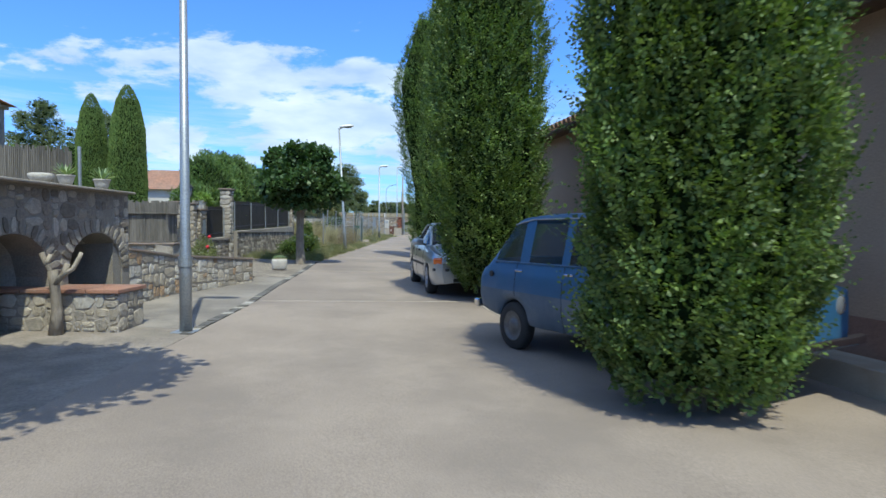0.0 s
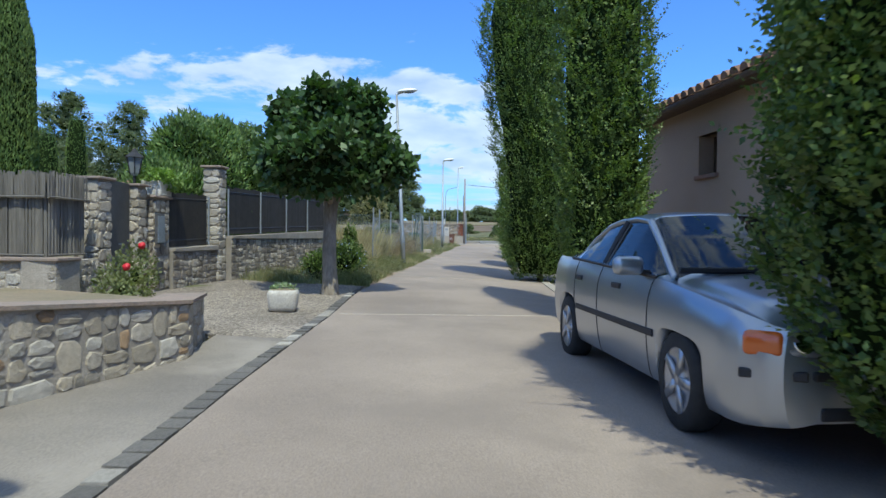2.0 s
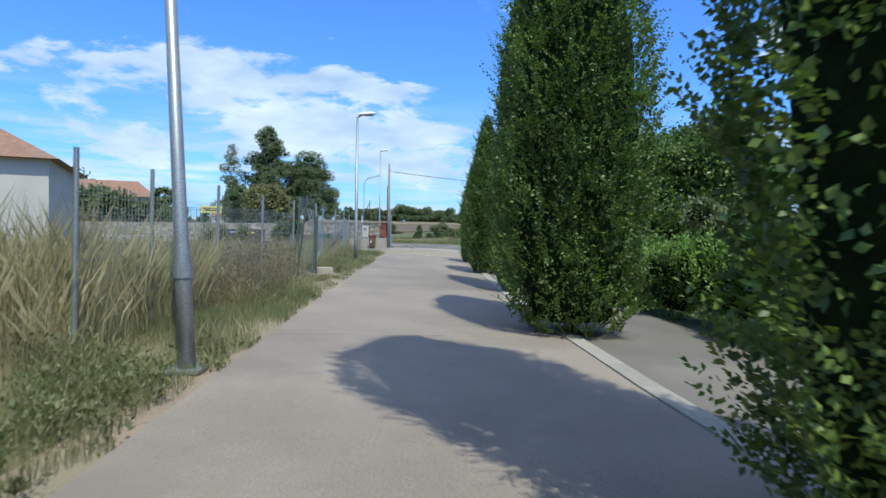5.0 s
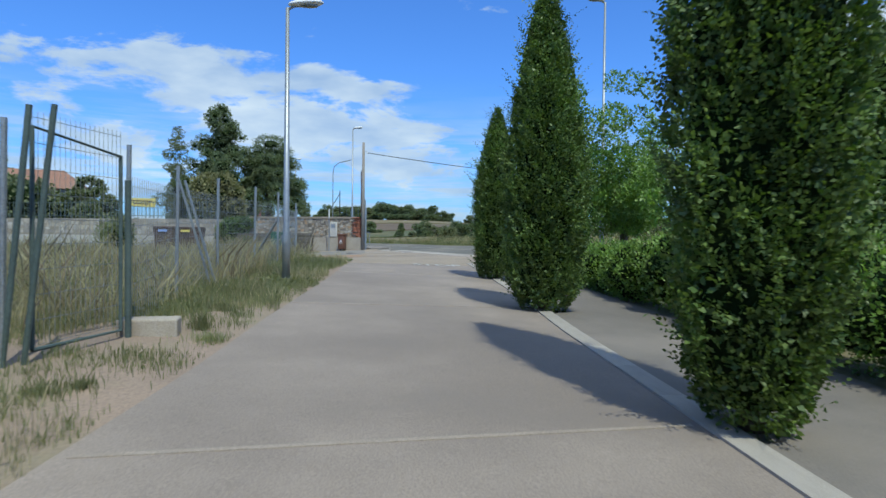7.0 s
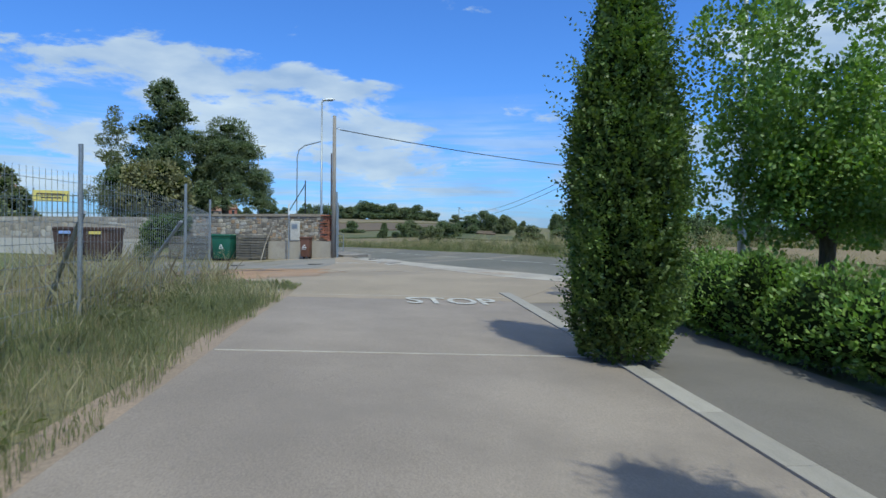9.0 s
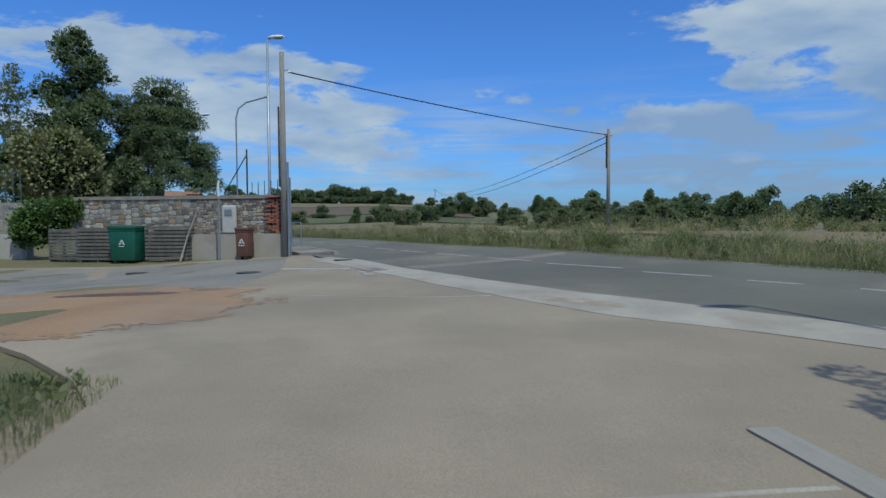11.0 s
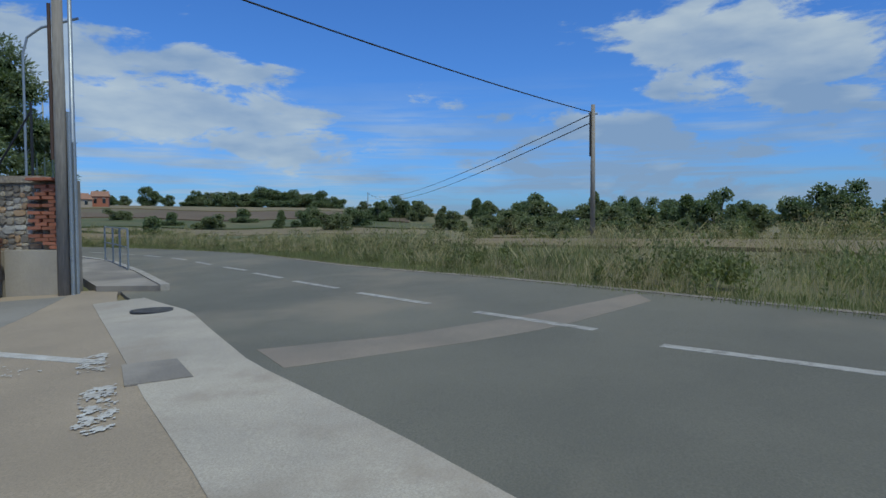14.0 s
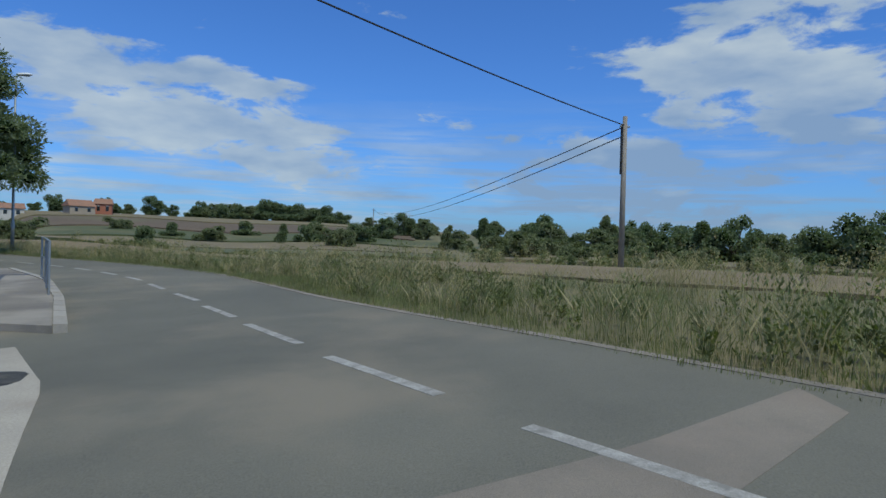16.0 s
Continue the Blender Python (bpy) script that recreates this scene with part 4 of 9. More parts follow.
# ---- left side: terrace, walls, garden ----
M["reed"] = surface("reed", (0.20, 0.185, 0.16), (0.13, 0.12, 0.105), 8, 0.95, 0.6, 40, (0.26, 0.24, 0.21), 3, 0.5, vary=0.2, island=True, stretch=(1, 1, 0.1))
M["dark_slat"] = surface("dark_slat", (0.045, 0.04, 0.036), (0.03, 0.028, 0.026), 6, 0.8, 0.4, 40, vary=0.2, island=True)
M["white_pot"] = surface("white_pot", (0.58, 0.55, 0.49), (0.48, 0.45, 0.40), 5, 0.9, 0.4, 50, (0.32, 0.29, 0.25), 4, 0.5)
M["plaster_pale"] = surface("plaster_pale", (0.55, 0.50, 0.42), (0.46, 0.42, 0.35), 1.5, 0.9, 0.3, 40, (0.36, 0.32, 0.27), 0.8, 0.5)
M["gate_grey"] = surface("gate_grey", (0.10, 0.10, 0.10), (0.07, 0.07, 0.07), 3, 0.6, 0.2, 40)
M["agave"] = leaf_material("agave_leaf", (0.13, 0.19, 0.09), (0.22, 0.27, 0.14), 0.15, 0.2)
M["cypress_leaf"] = leaf_material("cypress_leaf", (0.045, 0.078, 0.018), (0.095, 0.135, 0.034), 0.25, 0.2, 0.7, 1.9)
M["linden_leaf"] = leaf_material("linden_leaf", (0.03, 0.068, 0.02), (0.065, 0.115, 0.034), 0.25, 0.22, 0.5, 1.1)
M["cedar_leaf"] = leaf_material("cedar_leaf", (0.05, 0.095, 0.028), (0.13, 0.19, 0.055), 0.4, 0.25, 0.6)
M["hedge_leaf"] = leaf_material("hedge_leaf", (0.052, 0.098, 0.021), (0.12, 0.172, 0.041), 0.35, 0.3, 0.5, 2.0)
M["far_leaf"] = leaf_material("far_leaf", (0.070, 0.100, 0.050), (0.160, 0.190, 0.090), 0.35, 0.25, 0.7, 1.1)
M["far_leaf_light"] = leaf_material("far_leaf_light", (0.115, 0.140, 0.070), (0.200, 0.215, 0.110), 0.35, 0.25, 0.7, 1.0)
M["pale_wood"] = surface("pale_wood", (0.50, 0.44, 0.35), (0.40, 0.34, 0.26), 6, 0.8, 0.4, 40)
M["blossom"] = leaf_material("blossom", (0.13, 0.13, 0.06), (0.20, 0.185, 0.09), 0.2, 0.2, 0.8)
M["petal_red"] = plain("petal_red", (0.5, 0.01, 0.02), 0.5)
M["petal_blue"] = plain("petal_blue", (0.30, 0.42, 0.75), 0.5)


def wall_solid(name, parent, a, b, z0, z1, thick, material, holes=(), label="", z1b=None):
    """A straight wall body from a to b, its face on the right-hand side; holes are arches (centre, half width, spring, rise)."""
    ax, bx = Vector((*a, 0)), Vector((*b, 0))
    L = (bx - ax).length
    d = (bx - ax) / L
    nrm = Vector((d.y, -d.x, 0))
    xs = {0.0, L}
    for c, w, sp, ri in holes:
        xs |= {c - w + 2 * w * i / 16 for i in range(17)}
    xs = sorted(x for x in xs if 0 <= x <= L)
    z1b = z1 if z1b is None else z1b
    bm = bmesh.new()

    def low(x, left):
        for c, w, sp, ri in holes:
            lo, hi = c - w, c + w
            if (lo - 1e-6 <= x < hi - 1e-6) if not left else (lo + 1e-6 < x <= hi + 1e-6):
                return sp + ri * math.sqrt(max(0, 1 - ((x - c) / w) ** 2))
        return z0
    for x0, x1 in zip(xs, xs[1:]):
        zl, zr = low(x0, False), low(x1, True)
        tl, tr_ = z1 + (z1b - z1) * x0 / L, z1 + (z1b - z1) * x1 / L
        vs = []
        for off in (0, -thick):
            for x, z in ((x0, zl), (x1, zr), (x1, tr_), (x0, tl)):
                p = ax + d * x + nrm * off
                vs.append(bm.verts.new((p.x, p.y, z)))
        for f in ((0, 1, 2, 3), (7, 6, 5, 4), (0, 4, 5, 1), (3, 2, 6, 7), (1, 5, 6, 2), (0, 3, 7, 4)):
            bm.faces.new([vs[i] for i in f])
    bmesh.ops.remove_doubles(bm, verts=bm.verts, dist=1e-4)
    bmesh.ops.recalc_face_normals(bm, faces=bm.faces)
    return part(name, bm, material, parent, label)


ID = Matrix.Identity(4)

# terrace wall with two arches; its face looks towards the lane
TW_A, TW_B = (-5.0, 2.6), (-4.75, 9.72)
ARCHES = [(6.28, 0.66, 0.72, 0.55), (4.62, 0.66, 0.72, 0.55), (2.9, 0.66, 0.72, 0.55)]
TOP = 1.86
terrace_wall = thing("terrace_wall", ID, "grey rubble stone terrace wall with round arches", "stone wall", kind="structure")
wall_solid("wall_body", terrace_wall, TW_A, TW_B, -0.05, TOP, 0.45, M["mortar_dark"], ARCHES)


def in_wall(x, z, x0, z0, x1, z1):
    for c, w, sp, ri in ARCHES:
        for px in (x0 + 0.02, x, x1 - 0.02):
            for pz in (z0 + 0.03, z):
                u = (px - c) / (w + 0.09)
                if abs(u) < 1 and pz < sp + (ri + 0.13) * math.sqrt(1 - u * u):
                    return False
    return True


lay_stones(terrace_wall, TW_A, TW_B, 0.05, TOP - 0.03, 0.27, 0.12, ["stone_grey", "stone_dark", "stone_dark", "stone_buff", "stone_dark"], 11, keep=in_wall, limit=700)
for c, w, sp, ri in ARCHES:
    d = (Vector((*TW_B, 0)) - Vector((*TW_A, 0))).normalized()
    for k in range(19):
        a = math.pi * (k + 0.5) / 19
        px, pz = c + (w + 0.1) * math.cos(a), sp + (ri + 0.1) * math.sin(a)
        p = Vector((*TW_A, 0)) + d * px + Vector((d.y, -d.x, 0)) * 0.0
        ob = new("arch_stone", stone_mesh(("stone_dark", "stone_grey")[k % 2], k % 12))
        ob.parent = terrace_wall
        ob.matrix_basis = pose(p.x, p.y, pz, 0, 0, math.degrees(math.atan2(d.y, d.x))) @ pose(0, 0, 0, 0, 90 - math.degrees(a), 0) @ Matrix.Diagonal((0.088, 0.035, 0.2, 1))
# vaults behind the arches
for k, (c, w, sp, ri) in enumerate(ARCHES):
    d = (Vector((*TW_B, 0)) - Vector((*TW_A, 0))).normalized()
    o = Vector((*TW_A, 0)) + d * c
    bm = bmesh.new()
    prof = [(-w, -0.02)] + [(w * -math.cos(math.pi * i / 12), sp + ri * math.sin(math.pi * i / 12)) for i in range(13)] + [(w, -0.02)]
    n_ = Vector((d.y, -d.x, 0))
    r0 = [bm.verts.new(o + d * x - n_ * 0.45 + Vector((0, 0, z))) for x, z in prof]
    r1 = [bm.verts.new(o + d * x - n_ * 2.4 + Vector((0, 0, z))) for x, z in prof]
    for i in range(len(prof) - 1):
        bm.faces.new((r0[i], r0[i + 1], r1[i + 1], r1[i]))
    bm.faces.new(r1)
    part("vault", bm, M["plaster_pale"], terrace_wall, "plastered vault inside the arch")
    bm = box(bmesh.new(), -0.04, 0.04, -0.6, 0.6, 0, 0.95, 0.01, Matrix.Translation(o - n_ * 1.5 + d * -0.1) @ pose(0, 0, 0, 0, 0, math.degrees(math.atan2(n_.y, n_.x)) + 90))
    part("inner_pier", bm, M["plaster_pale"], terrace_wall)
part("coping", box(bmesh.new(), -5.5, -4.66, 2.6, 9.8, TOP, TOP + 0.03, 0.01), M["mortar"], terrace_wall, "thin worn mortar coping")
# the end return of the terrace wall, and the terrace itself
wall_solid("end_wall", terrace_wall, (-4.76, 9.73), (-9.0, 10.1), -0.05, TOP, 0.4, M["mortar_dark"])
lay_stones(terrace_wall, (-4.76, 9.74), (-7.4, 9.98), 0.9, TOP - 0.02, 0.24, 0.11, ["stone_grey", "stone_dark"], 12, limit=60)
bm = box(bmesh.new(), -16, -5.25, 2.6, 9.9, TOP - 0.6, TOP - 0.02)
tagged(part("terrace", bm, M["gravel"]), "raised gravel terrace behind the stone wall", "terrace", "", "structure")

# stone bench in front of the arches
bench = thing("stone_bench", pose(-3.82, 8.0, gz(-3.8, 8)), "rubble stone bench with terracotta slab top", "bench")
B0 = bench.matrix_basis.inverted()
zb = gz(-3.8, 8)
part("bench_body", box(bmesh.new(), -1.9, 0.0, -0.45, 0.2, -0.05, 0.46, 0.01), M["mortar"], bench)
lay_stones(bench, (-5.7, 7.55), (-3.82, 7.55), zb, zb + 0.46, 0.22, 0.11, ["stone_buff", "stone_grey", "stone_pale"], 14)
lay_stones(bench, (-3.82, 7.55), (-3.82, 8.2), zb, zb + 0.46, 0.24, 0.12, ["stone_buff", "stone_grey"], 15)
for k in range(5):
    part("top_slab", box(bmesh.new(), -1.93 + k * 0.393, -1.93 + k * 0.393 + 0.386, -0.5, 0.24, 0.462, 0.51, 0.008), M["terracotta"], bench)
raised_bed = thing("stone_block", pose(-5.25, 6.9, gz(-5.2, 6.9)), "low mortared stone block beside the arches", "stone wall")
part("block_body", box(bmesh.new(), -0.35, 0.3, -0.9, 0.2, -0.05, 0.62, 0.02), M["mortar"], raised_bed)
lay_stones(raised_bed, (-4.94, 6.0), (-4.94, 7.1), zb, zb + 0.62, 0.24, 0.12, ["stone_grey", "stone_buff"], 16)

# dead, pruned tree by the bench
dead = thing("pruned_tree", pose(-4.45, 7.35, gz(-4.4, 7.3) - 0.03), "bare pruned trunk with pale cut branches", "dead tree")
part("trunk", tube(bmesh.new(), [(0, 0, 0), (0.02, 0, 0.3), (-0.02, 0.02, 0.62), (-0.03, 0.0, 0.78)], [0.085, 0.06, 0.055, 0.05], 10), M["pale_bark"], dead, "", True)
for pts, rad in (([(-0.03, 0, 0.72), (-0.12, 0.02, 0.88), (-0.17, 0.03, 0.98)], 0.035), ([(-0.02, 0, 0.6), (0.1, 0.01, 0.74), (0.15, 0, 0.86)], 0.035), ([(0.08, 0, 0.72), (0.2, 0.02, 0.8), (0.27, 0.03, 0.93), (0.29, 0.04, 0.99)], 0.028), ([(-0.1, 0, 0.84), (-0.06, 0.02, 0.97)], 0.025)):
    part("branch", tube(bmesh.new(), pts, [rad, rad * 0.95, rad * 0.9, rad * 0.8][:len(pts)], 8), M["pale_wood"] if rad < 0.03 else M["pale_bark"], dead, "pale sawn branch", True)

# terrace plants and screens
def agave_pot(x, y, z, scale=1.0, label="white pot with a spiky variegated agave"):
    root = thing("potted_agave", pose(x, y, z) @ Matrix.Scale(scale, 4), label, "potted plant", "pots on the terrace wall")
    part("pot", lathe(bmesh.new(), [(0.11, 0), (0.15, 0.1), (0.17, 0.19), (0.185, 0.2), (0.185, 0.225), (0.16, 0.225), (0.155, 0.19)], 18), M["white_pot"], root, "weathered white bowl pot", True)
    q = []
    r = np.random.default_rng(int(x * 97 + y * 31) % 9999)
    for k in range(34):
        a, up = r.uniform(0, 6.28), r.uniform(0.35, 1.25)
        d = np.array([math.cos(a) * math.cos(up), math.sin(a) * math.cos(up), math.sin(up)])
        t = np.cross(d, [0, 0, 1.0])
        t = t / np.linalg.norm(t)
        L = r.uniform(0.26, 0.42)
        p0 = np.array([0, 0, 0.2])
        mid = p0 + d * L * 0.55
        tip = p0 + d * L + np.array([0, 0, -0.06 * L])
        q.append([p0 - t * 0.012, mid - t * 0.022, tip, mid + t * 0.022])
    put("leaves", quads_mesh("leaves", np.array(q), M["agave"]), root, "pale green striped spiky leaves")
    return root



M["cap_stone"] = surface("cap_stone", (0.34, 0.26, 0.21), (0.26, 0.21, 0.175), 5, 0.9, 0.5, 40, (0.2, 0.18, 0.15), 2.5, 0.6)

for x, y, s in ((-4.95, 9.35, 0.66), (-4.98, 8.5, 0.62), (-5.0, 6.4, 0.7)):
    agave_pot(x, y, TOP + 0.048, s)
bowl = thing("white_bowl", pose(-4.97, 7.95, TOP + 0.048), "low white stone bowl on the wall", "pot")
part("bowl", lathe(bmesh.new(), [(0.08, 0), (0.13, 0.05), (0.15, 0.1), (0.12, 0.115), (0.04, 0.09)], 16), M["white_pot"], bowl, "", True)


def reed_panel(root, a, b, z0, z1, seed, thick=0.03, step=0.022):
    """Upright reeds bound side by side, with a ragged top; one mesh."""
    r = np.random.default_rng(seed)
    a, b = np.array(a, float), np.array(b, float)
    L = np.hypot(*(b - a))
    d = (b - a) / L
    nrm = np.array([d[1], -d[0]])
    n = int(L / step)
    q = []
    for k in range(n):
        c = a + d * (k + 0.5) * step
        w, off = step * 0.55, r.uniform(-0.01, 0.012)
        top = z1 + r.uniform(-0.035, 0.045)
        p, s_, m_ = c - d * w, c + d * w, c + nrm * (0.012)
        o = nrm * off
        q.append([[*(p + o), z0], [*(m_ + o), z0], [*(m_ + o), top], [*(p + o), top]])
        q.append([[*(m_ + o), z0], [*(s_ + o), z0], [*(s_ + o), top], [*(m_ + o), top]])
        q.append([[*(s_ - nrm * thick), z0], [*(p - nrm * thick), z0], [*(p - nrm * thick), top], [*(s_ - nrm * thick), top]])
    put("reeds", quads_mesh("reeds", np.array(q), M["reed"]), root, "grey weathered reeds")
    for zc in (z0 + 0.02,):
        bm = tube(bmesh.new(), [(*(a + nrm * 0.03), zc), (*(b + nrm * 0.03), zc)], 0.012, 6)
        part("binding", bm, M["reed"], root)


# reed screens on the terrace and below it
terrace_screen = thing("reed_screen", ID, "grey reed privacy screen on the terrace", "screen", "reed screens")
reed_panel(terrace_screen, (-6.1, 8.75), (-5.35, 9.3), TOP, TOP + 0.62, 1)
part("post", tube(bmesh.new(), [(-5.28, 9.36, TOP), (-5.28, 9.36, TOP + 0.68)], 0.025, 8), M["steel"], terrace_screen, "thin steel post")
for k in range(9):
    x, y = -6.9 + k * 0.1, 8.2 + k * 0.07
    part("rail_bar", tube(bmesh.new(), [(x, y, TOP), (x, y, TOP + 0.45)], 0.008, 6), M["dark_metal"], terrace_screen)

low_wall = thing("low_wall", ID, "low stone wall under the reed screen", "stone wall", kind="structure")
wall_solid("wall_body", low_wall, (-9.2, 15.55), (-6.45, 15.4), 0.1, 0.93, 0.4, M["mortar"])
lay_stones(low_wall, (-9.0, 15.54), (-6.45, 15.4), 0.55, 0.92, 0.2, 0.1, ["stone_buff", "stone_grey", "stone_pale"], 21)
wall_solid("side_wall", low_wall, (-6.45, 15.4), (-6.55, 16.4), 0.1, 0.93, 0.4, M["mortar"])
lay_stones(low_wall, (-6.45, 15.4), (-6.55, 16.4), 0.3, 0.92, 0.2, 0.1, ["stone_grey", "stone_buff"], 22)
part("coping", box(bmesh.new(), -9.2, -6.4, 15.36, 15.8, 0.932, 0.975, 0.01), M["cap_stone"], low_wall, "thin stone coping")
reed_fence = thing("reed_fence", ID, "tall grey reed fence with a thatched top edge", "fence", "reed screens")
reed_panel(reed_fence, (-8.5, 15.62), (-6.68, 15.55), 0.98, 1.78, 2)
reed_panel(reed_fence, (-6.68, 15.55), (-6.72, 16.3), 0.98, 1.78, 3)
for k, (a, b) in enumerate((((-8.5, 15.58), (-6.64, 15.5)), ((-6.63, 15.5), (-6.67, 16.3)))):
    reed_panel(reed_fence, a, b, 1.68, 1.98, 5 + k, 0.05)

retaining = thing("retaining_wall", ID, "buff and grey rubble retaining wall along the forecourt", "stone wall", kind="structure")
RW = [(-4.76, 9.75), (-4.66, 11.2), (-4.02, 13.75), (-4.40, 14.85)]
for (a, b, za, zb_) in ((RW[0], RW[1], 1.0, 0.84), (RW[1], RW[2], 0.84, 0.66), (RW[2], RW[3], 0.66, 0.62)):
    wall_solid("wall_body", retaining, a, b, -0.05, za, 0.35, M["mortar"], z1b=zb_)
    for k in range(4):
        pa, pb = [(a[0] + (b[0] - a[0]) * u, a[1] + (b[1] - a[1]) * u) for u in (k / 4, (k + 1) / 4)]
        lay_stones(retaining, pa, pb, 0.0, za + (zb_ - za) * (k + 1) / 4, 0.30, 0.10, ["stone_buff", "stone_pale", "stone_pale", "stone_grey", "stone_buff", "stone_buff", "stone_grey", "stone_pale", "stone_rust"], int(za * 100) + k, depth=0.1)
    L = math.hypot(b[0] - a[0], b[1] - a[1])
    bm = bmesh.new()
    dx, dy = (b[0] - a[0]) / L, (b[1] - a[1]) / L
    vs = []
    for (px, py), z in ((a, za), (b, zb_)):
        for off, h in ((0.035, 0), (0.035, 0.03), (-0.38, 0.03), (-0.38, 0)):
            vs.append(bm.verts.new((px + dy * off, py - dx * off, z + h)))
    for f in ((0, 1, 5, 4), (1, 2, 6, 5), (2, 3, 7, 6), (0, 4, 7, 3), (0, 3, 2, 1), (4, 5, 6, 7)):
        bm.faces.new([vs[i] for i in f])
    bmesh.ops.recalc_face_normals(bm, faces=bm.faces)
    part("coping", bm, M["cap_stone"], retaining, "thin uneven stone coping")
bm = bmesh.new()
vs = [bm.verts.new(v) for v in ((-9.2, 9.9, 0.95), (-4.9, 9.9, 0.9), (-4.85, 11.3, 0.82), (-4.3, 13.7, 0.62), (-4.65, 14.8, 0.58), (-6.5, 15.4, 0.6), (-9.2, 15.5, 0.62))]
bm.faces.new(vs)
r_ = bmesh.ops.extrude_face_region(bm, geom=bm.faces[:])
for v in r_["geom"]:
    if isinstance(v, bmesh.types.BMVert):
        v.co.z -= 0.6
bmesh.ops.recalc_face_normals(bm, faces=bm.faces)
tagged(part("planting_bed", bm, M["soil"]), "bare earth bed behind the retaining wall", "planting bed", "", "structure")


# pillars and gate
def pillar(x, y, w, z1, label, seed, kinds=("stone_buff", "stone_grey", "stone_pale")):
    z0 = gz(x, y)
    root = thing("stone_pillar", pose(x, y, z0), label, "pillar", "garden pillars")
    part("core", box(bmesh.new(), -w / 2 + 0.03, w / 2 - 0.03, -w / 2 + 0.03, w / 2 - 0.03, -0.05, z1 - z0, 0.01), M["mortar"], root)
    h = w / 2 - 0.02
    for k, (a, b) in enumerate((((-h, -h), (h, -h)), ((h, -h), (h, h)), ((h, h), (-h, h)), ((-h, h), (-h, -h)))):
        lay_stones(root, (x + a[0], y + a[1]), (x + b[0], y + b[1]), z0 + 0.02, z1 - 0.06, 0.26, 0.13, list(kinds), seed + k, depth=0.08, proud=0.02)
    part("cap", box(bmesh.new(), -w / 2 - 0.03, w / 2 + 0.03, -w / 2 - 0.03, w / 2 + 0.03, z1 - z0 - 0.04, z1 - z0, 0.012), M["cap_stone"], root, "flat stone cap")
    return root


pillar(-6.84, 16.72, 0.34, 2.05, "rubble stone gate pillar beside the reed fence", 31)
pillar(-7.0, 18.0, 0.28, 2.06, "rubble stone gate pillar with flat cap", 35)
pillar(-7.06, 18.47, 0.52, 1.9, "stone pillar carrying a meter box and planter", 39, ("stone_buff", "stone_grey", "stone_dark"))
pillar(-6.8, 20.45, 0.36, 2.62, "tall rubble stone pillar at the garden fence", 43, ("stone_grey", "stone_pale"))
pillar(-6.4, 27.45, 0.36, 2.8, "dark stone pillar at the end of the garden wall", 47, ("stone_dark", "stone_grey"))
meter = thing("meter_box", pose(-6.79, 18.34, 1.1), "grey metal meter box set into the pillar", "meter box")
part("box_body", box(bmesh.new(), -0.01, 0.03, -0.13, 0.13, 0.0, 0.5, 0.008), M["gate_grey"], meter)
part("box_door", box(bmesh.new(), 0.03, 0.042, -0.11, 0.11, 0.03, 0.47, 0.004), M["steel"], meter, "grey metal door")
part("vent_cover", box(bmesh.new(), -0.01, 0.025, -0.1, 0.1, -0.5, -0.28, 0.006), M["gate_grey"], meter, "small dark vent cover")
gate = thing("garden_gate", pose(-6.93, 17.3, gz(-6.93, 17.3)), "dark grey sheet-metal garden gate, shut", "gate")
part("gate_leaf", box(bmesh.new(), -0.02, 0.02, -0.54, 0.54, 0.05, 1.74, 0.006, pose(0, 0, 0, 0, 0, 10)), M["gate_grey"], gate)
part("gate_handle", tube(bmesh.new(), [(0.03, 0.1, 0.8), (0.07, 0.1, 0.8), (0.07, 0.02, 0.8)], 0.01, 6), M["steel"], gate)
planter = thing("planter_pot", pose(-6.95, 18.55, 1.9), "square white pot with trailing green plant", "potted plant")
part("pot", box(bmesh.new(), -0.17, 0.17, -0.19, 0.19, 0.0, 0.26, 0.02), M["white_pot"], planter)
P_, d_ = clump_points(1400, [(0, 0, 0.34, 0.26, 0.32, 0.13), (0.12, 0.12, 0.24, 0.2, 0.24, 0.14)], np.random.default_rng(4))
put("leaves", quads_mesh("leaves", leaf_quads(P_, d_, 0.06), M["hedge_leaf"]), planter, "yellow-green trailing leaves")

lantern = thing("garden_lantern", pose(-7.19, 18.3, 0.42), "black wrought garden lantern on a post", "lantern")
part("post", tube(bmesh.new(), [(0, 0, 0), (0, 0, 1.83)], 0.025, 8), M["dark_metal"], lantern)
part("cage", lathe(bmesh.new(), [(0.05, 1.8), (0.075, 1.84), (0.125, 2.08), (0.13, 2.1)], 6), M["lamp_glass"], lantern, "glass lantern body")
for k in range(6):
    c, e = math.cos(k * math.pi / 3), math.sin(k * math.pi / 3)
    part("cage_bar", tube(bmesh.new(), [(0.078 * c, 0.078 * e, 1.83), (0.131 * c, 0.131 * e, 2.1)], 0.011, 6), M["dark_metal"], lantern)
part("cap", lathe(bmesh.new(), [(0.165, 2.1), (0.07, 2.18), (0.02, 2.25)], 6), M["dark_metal"], lantern)

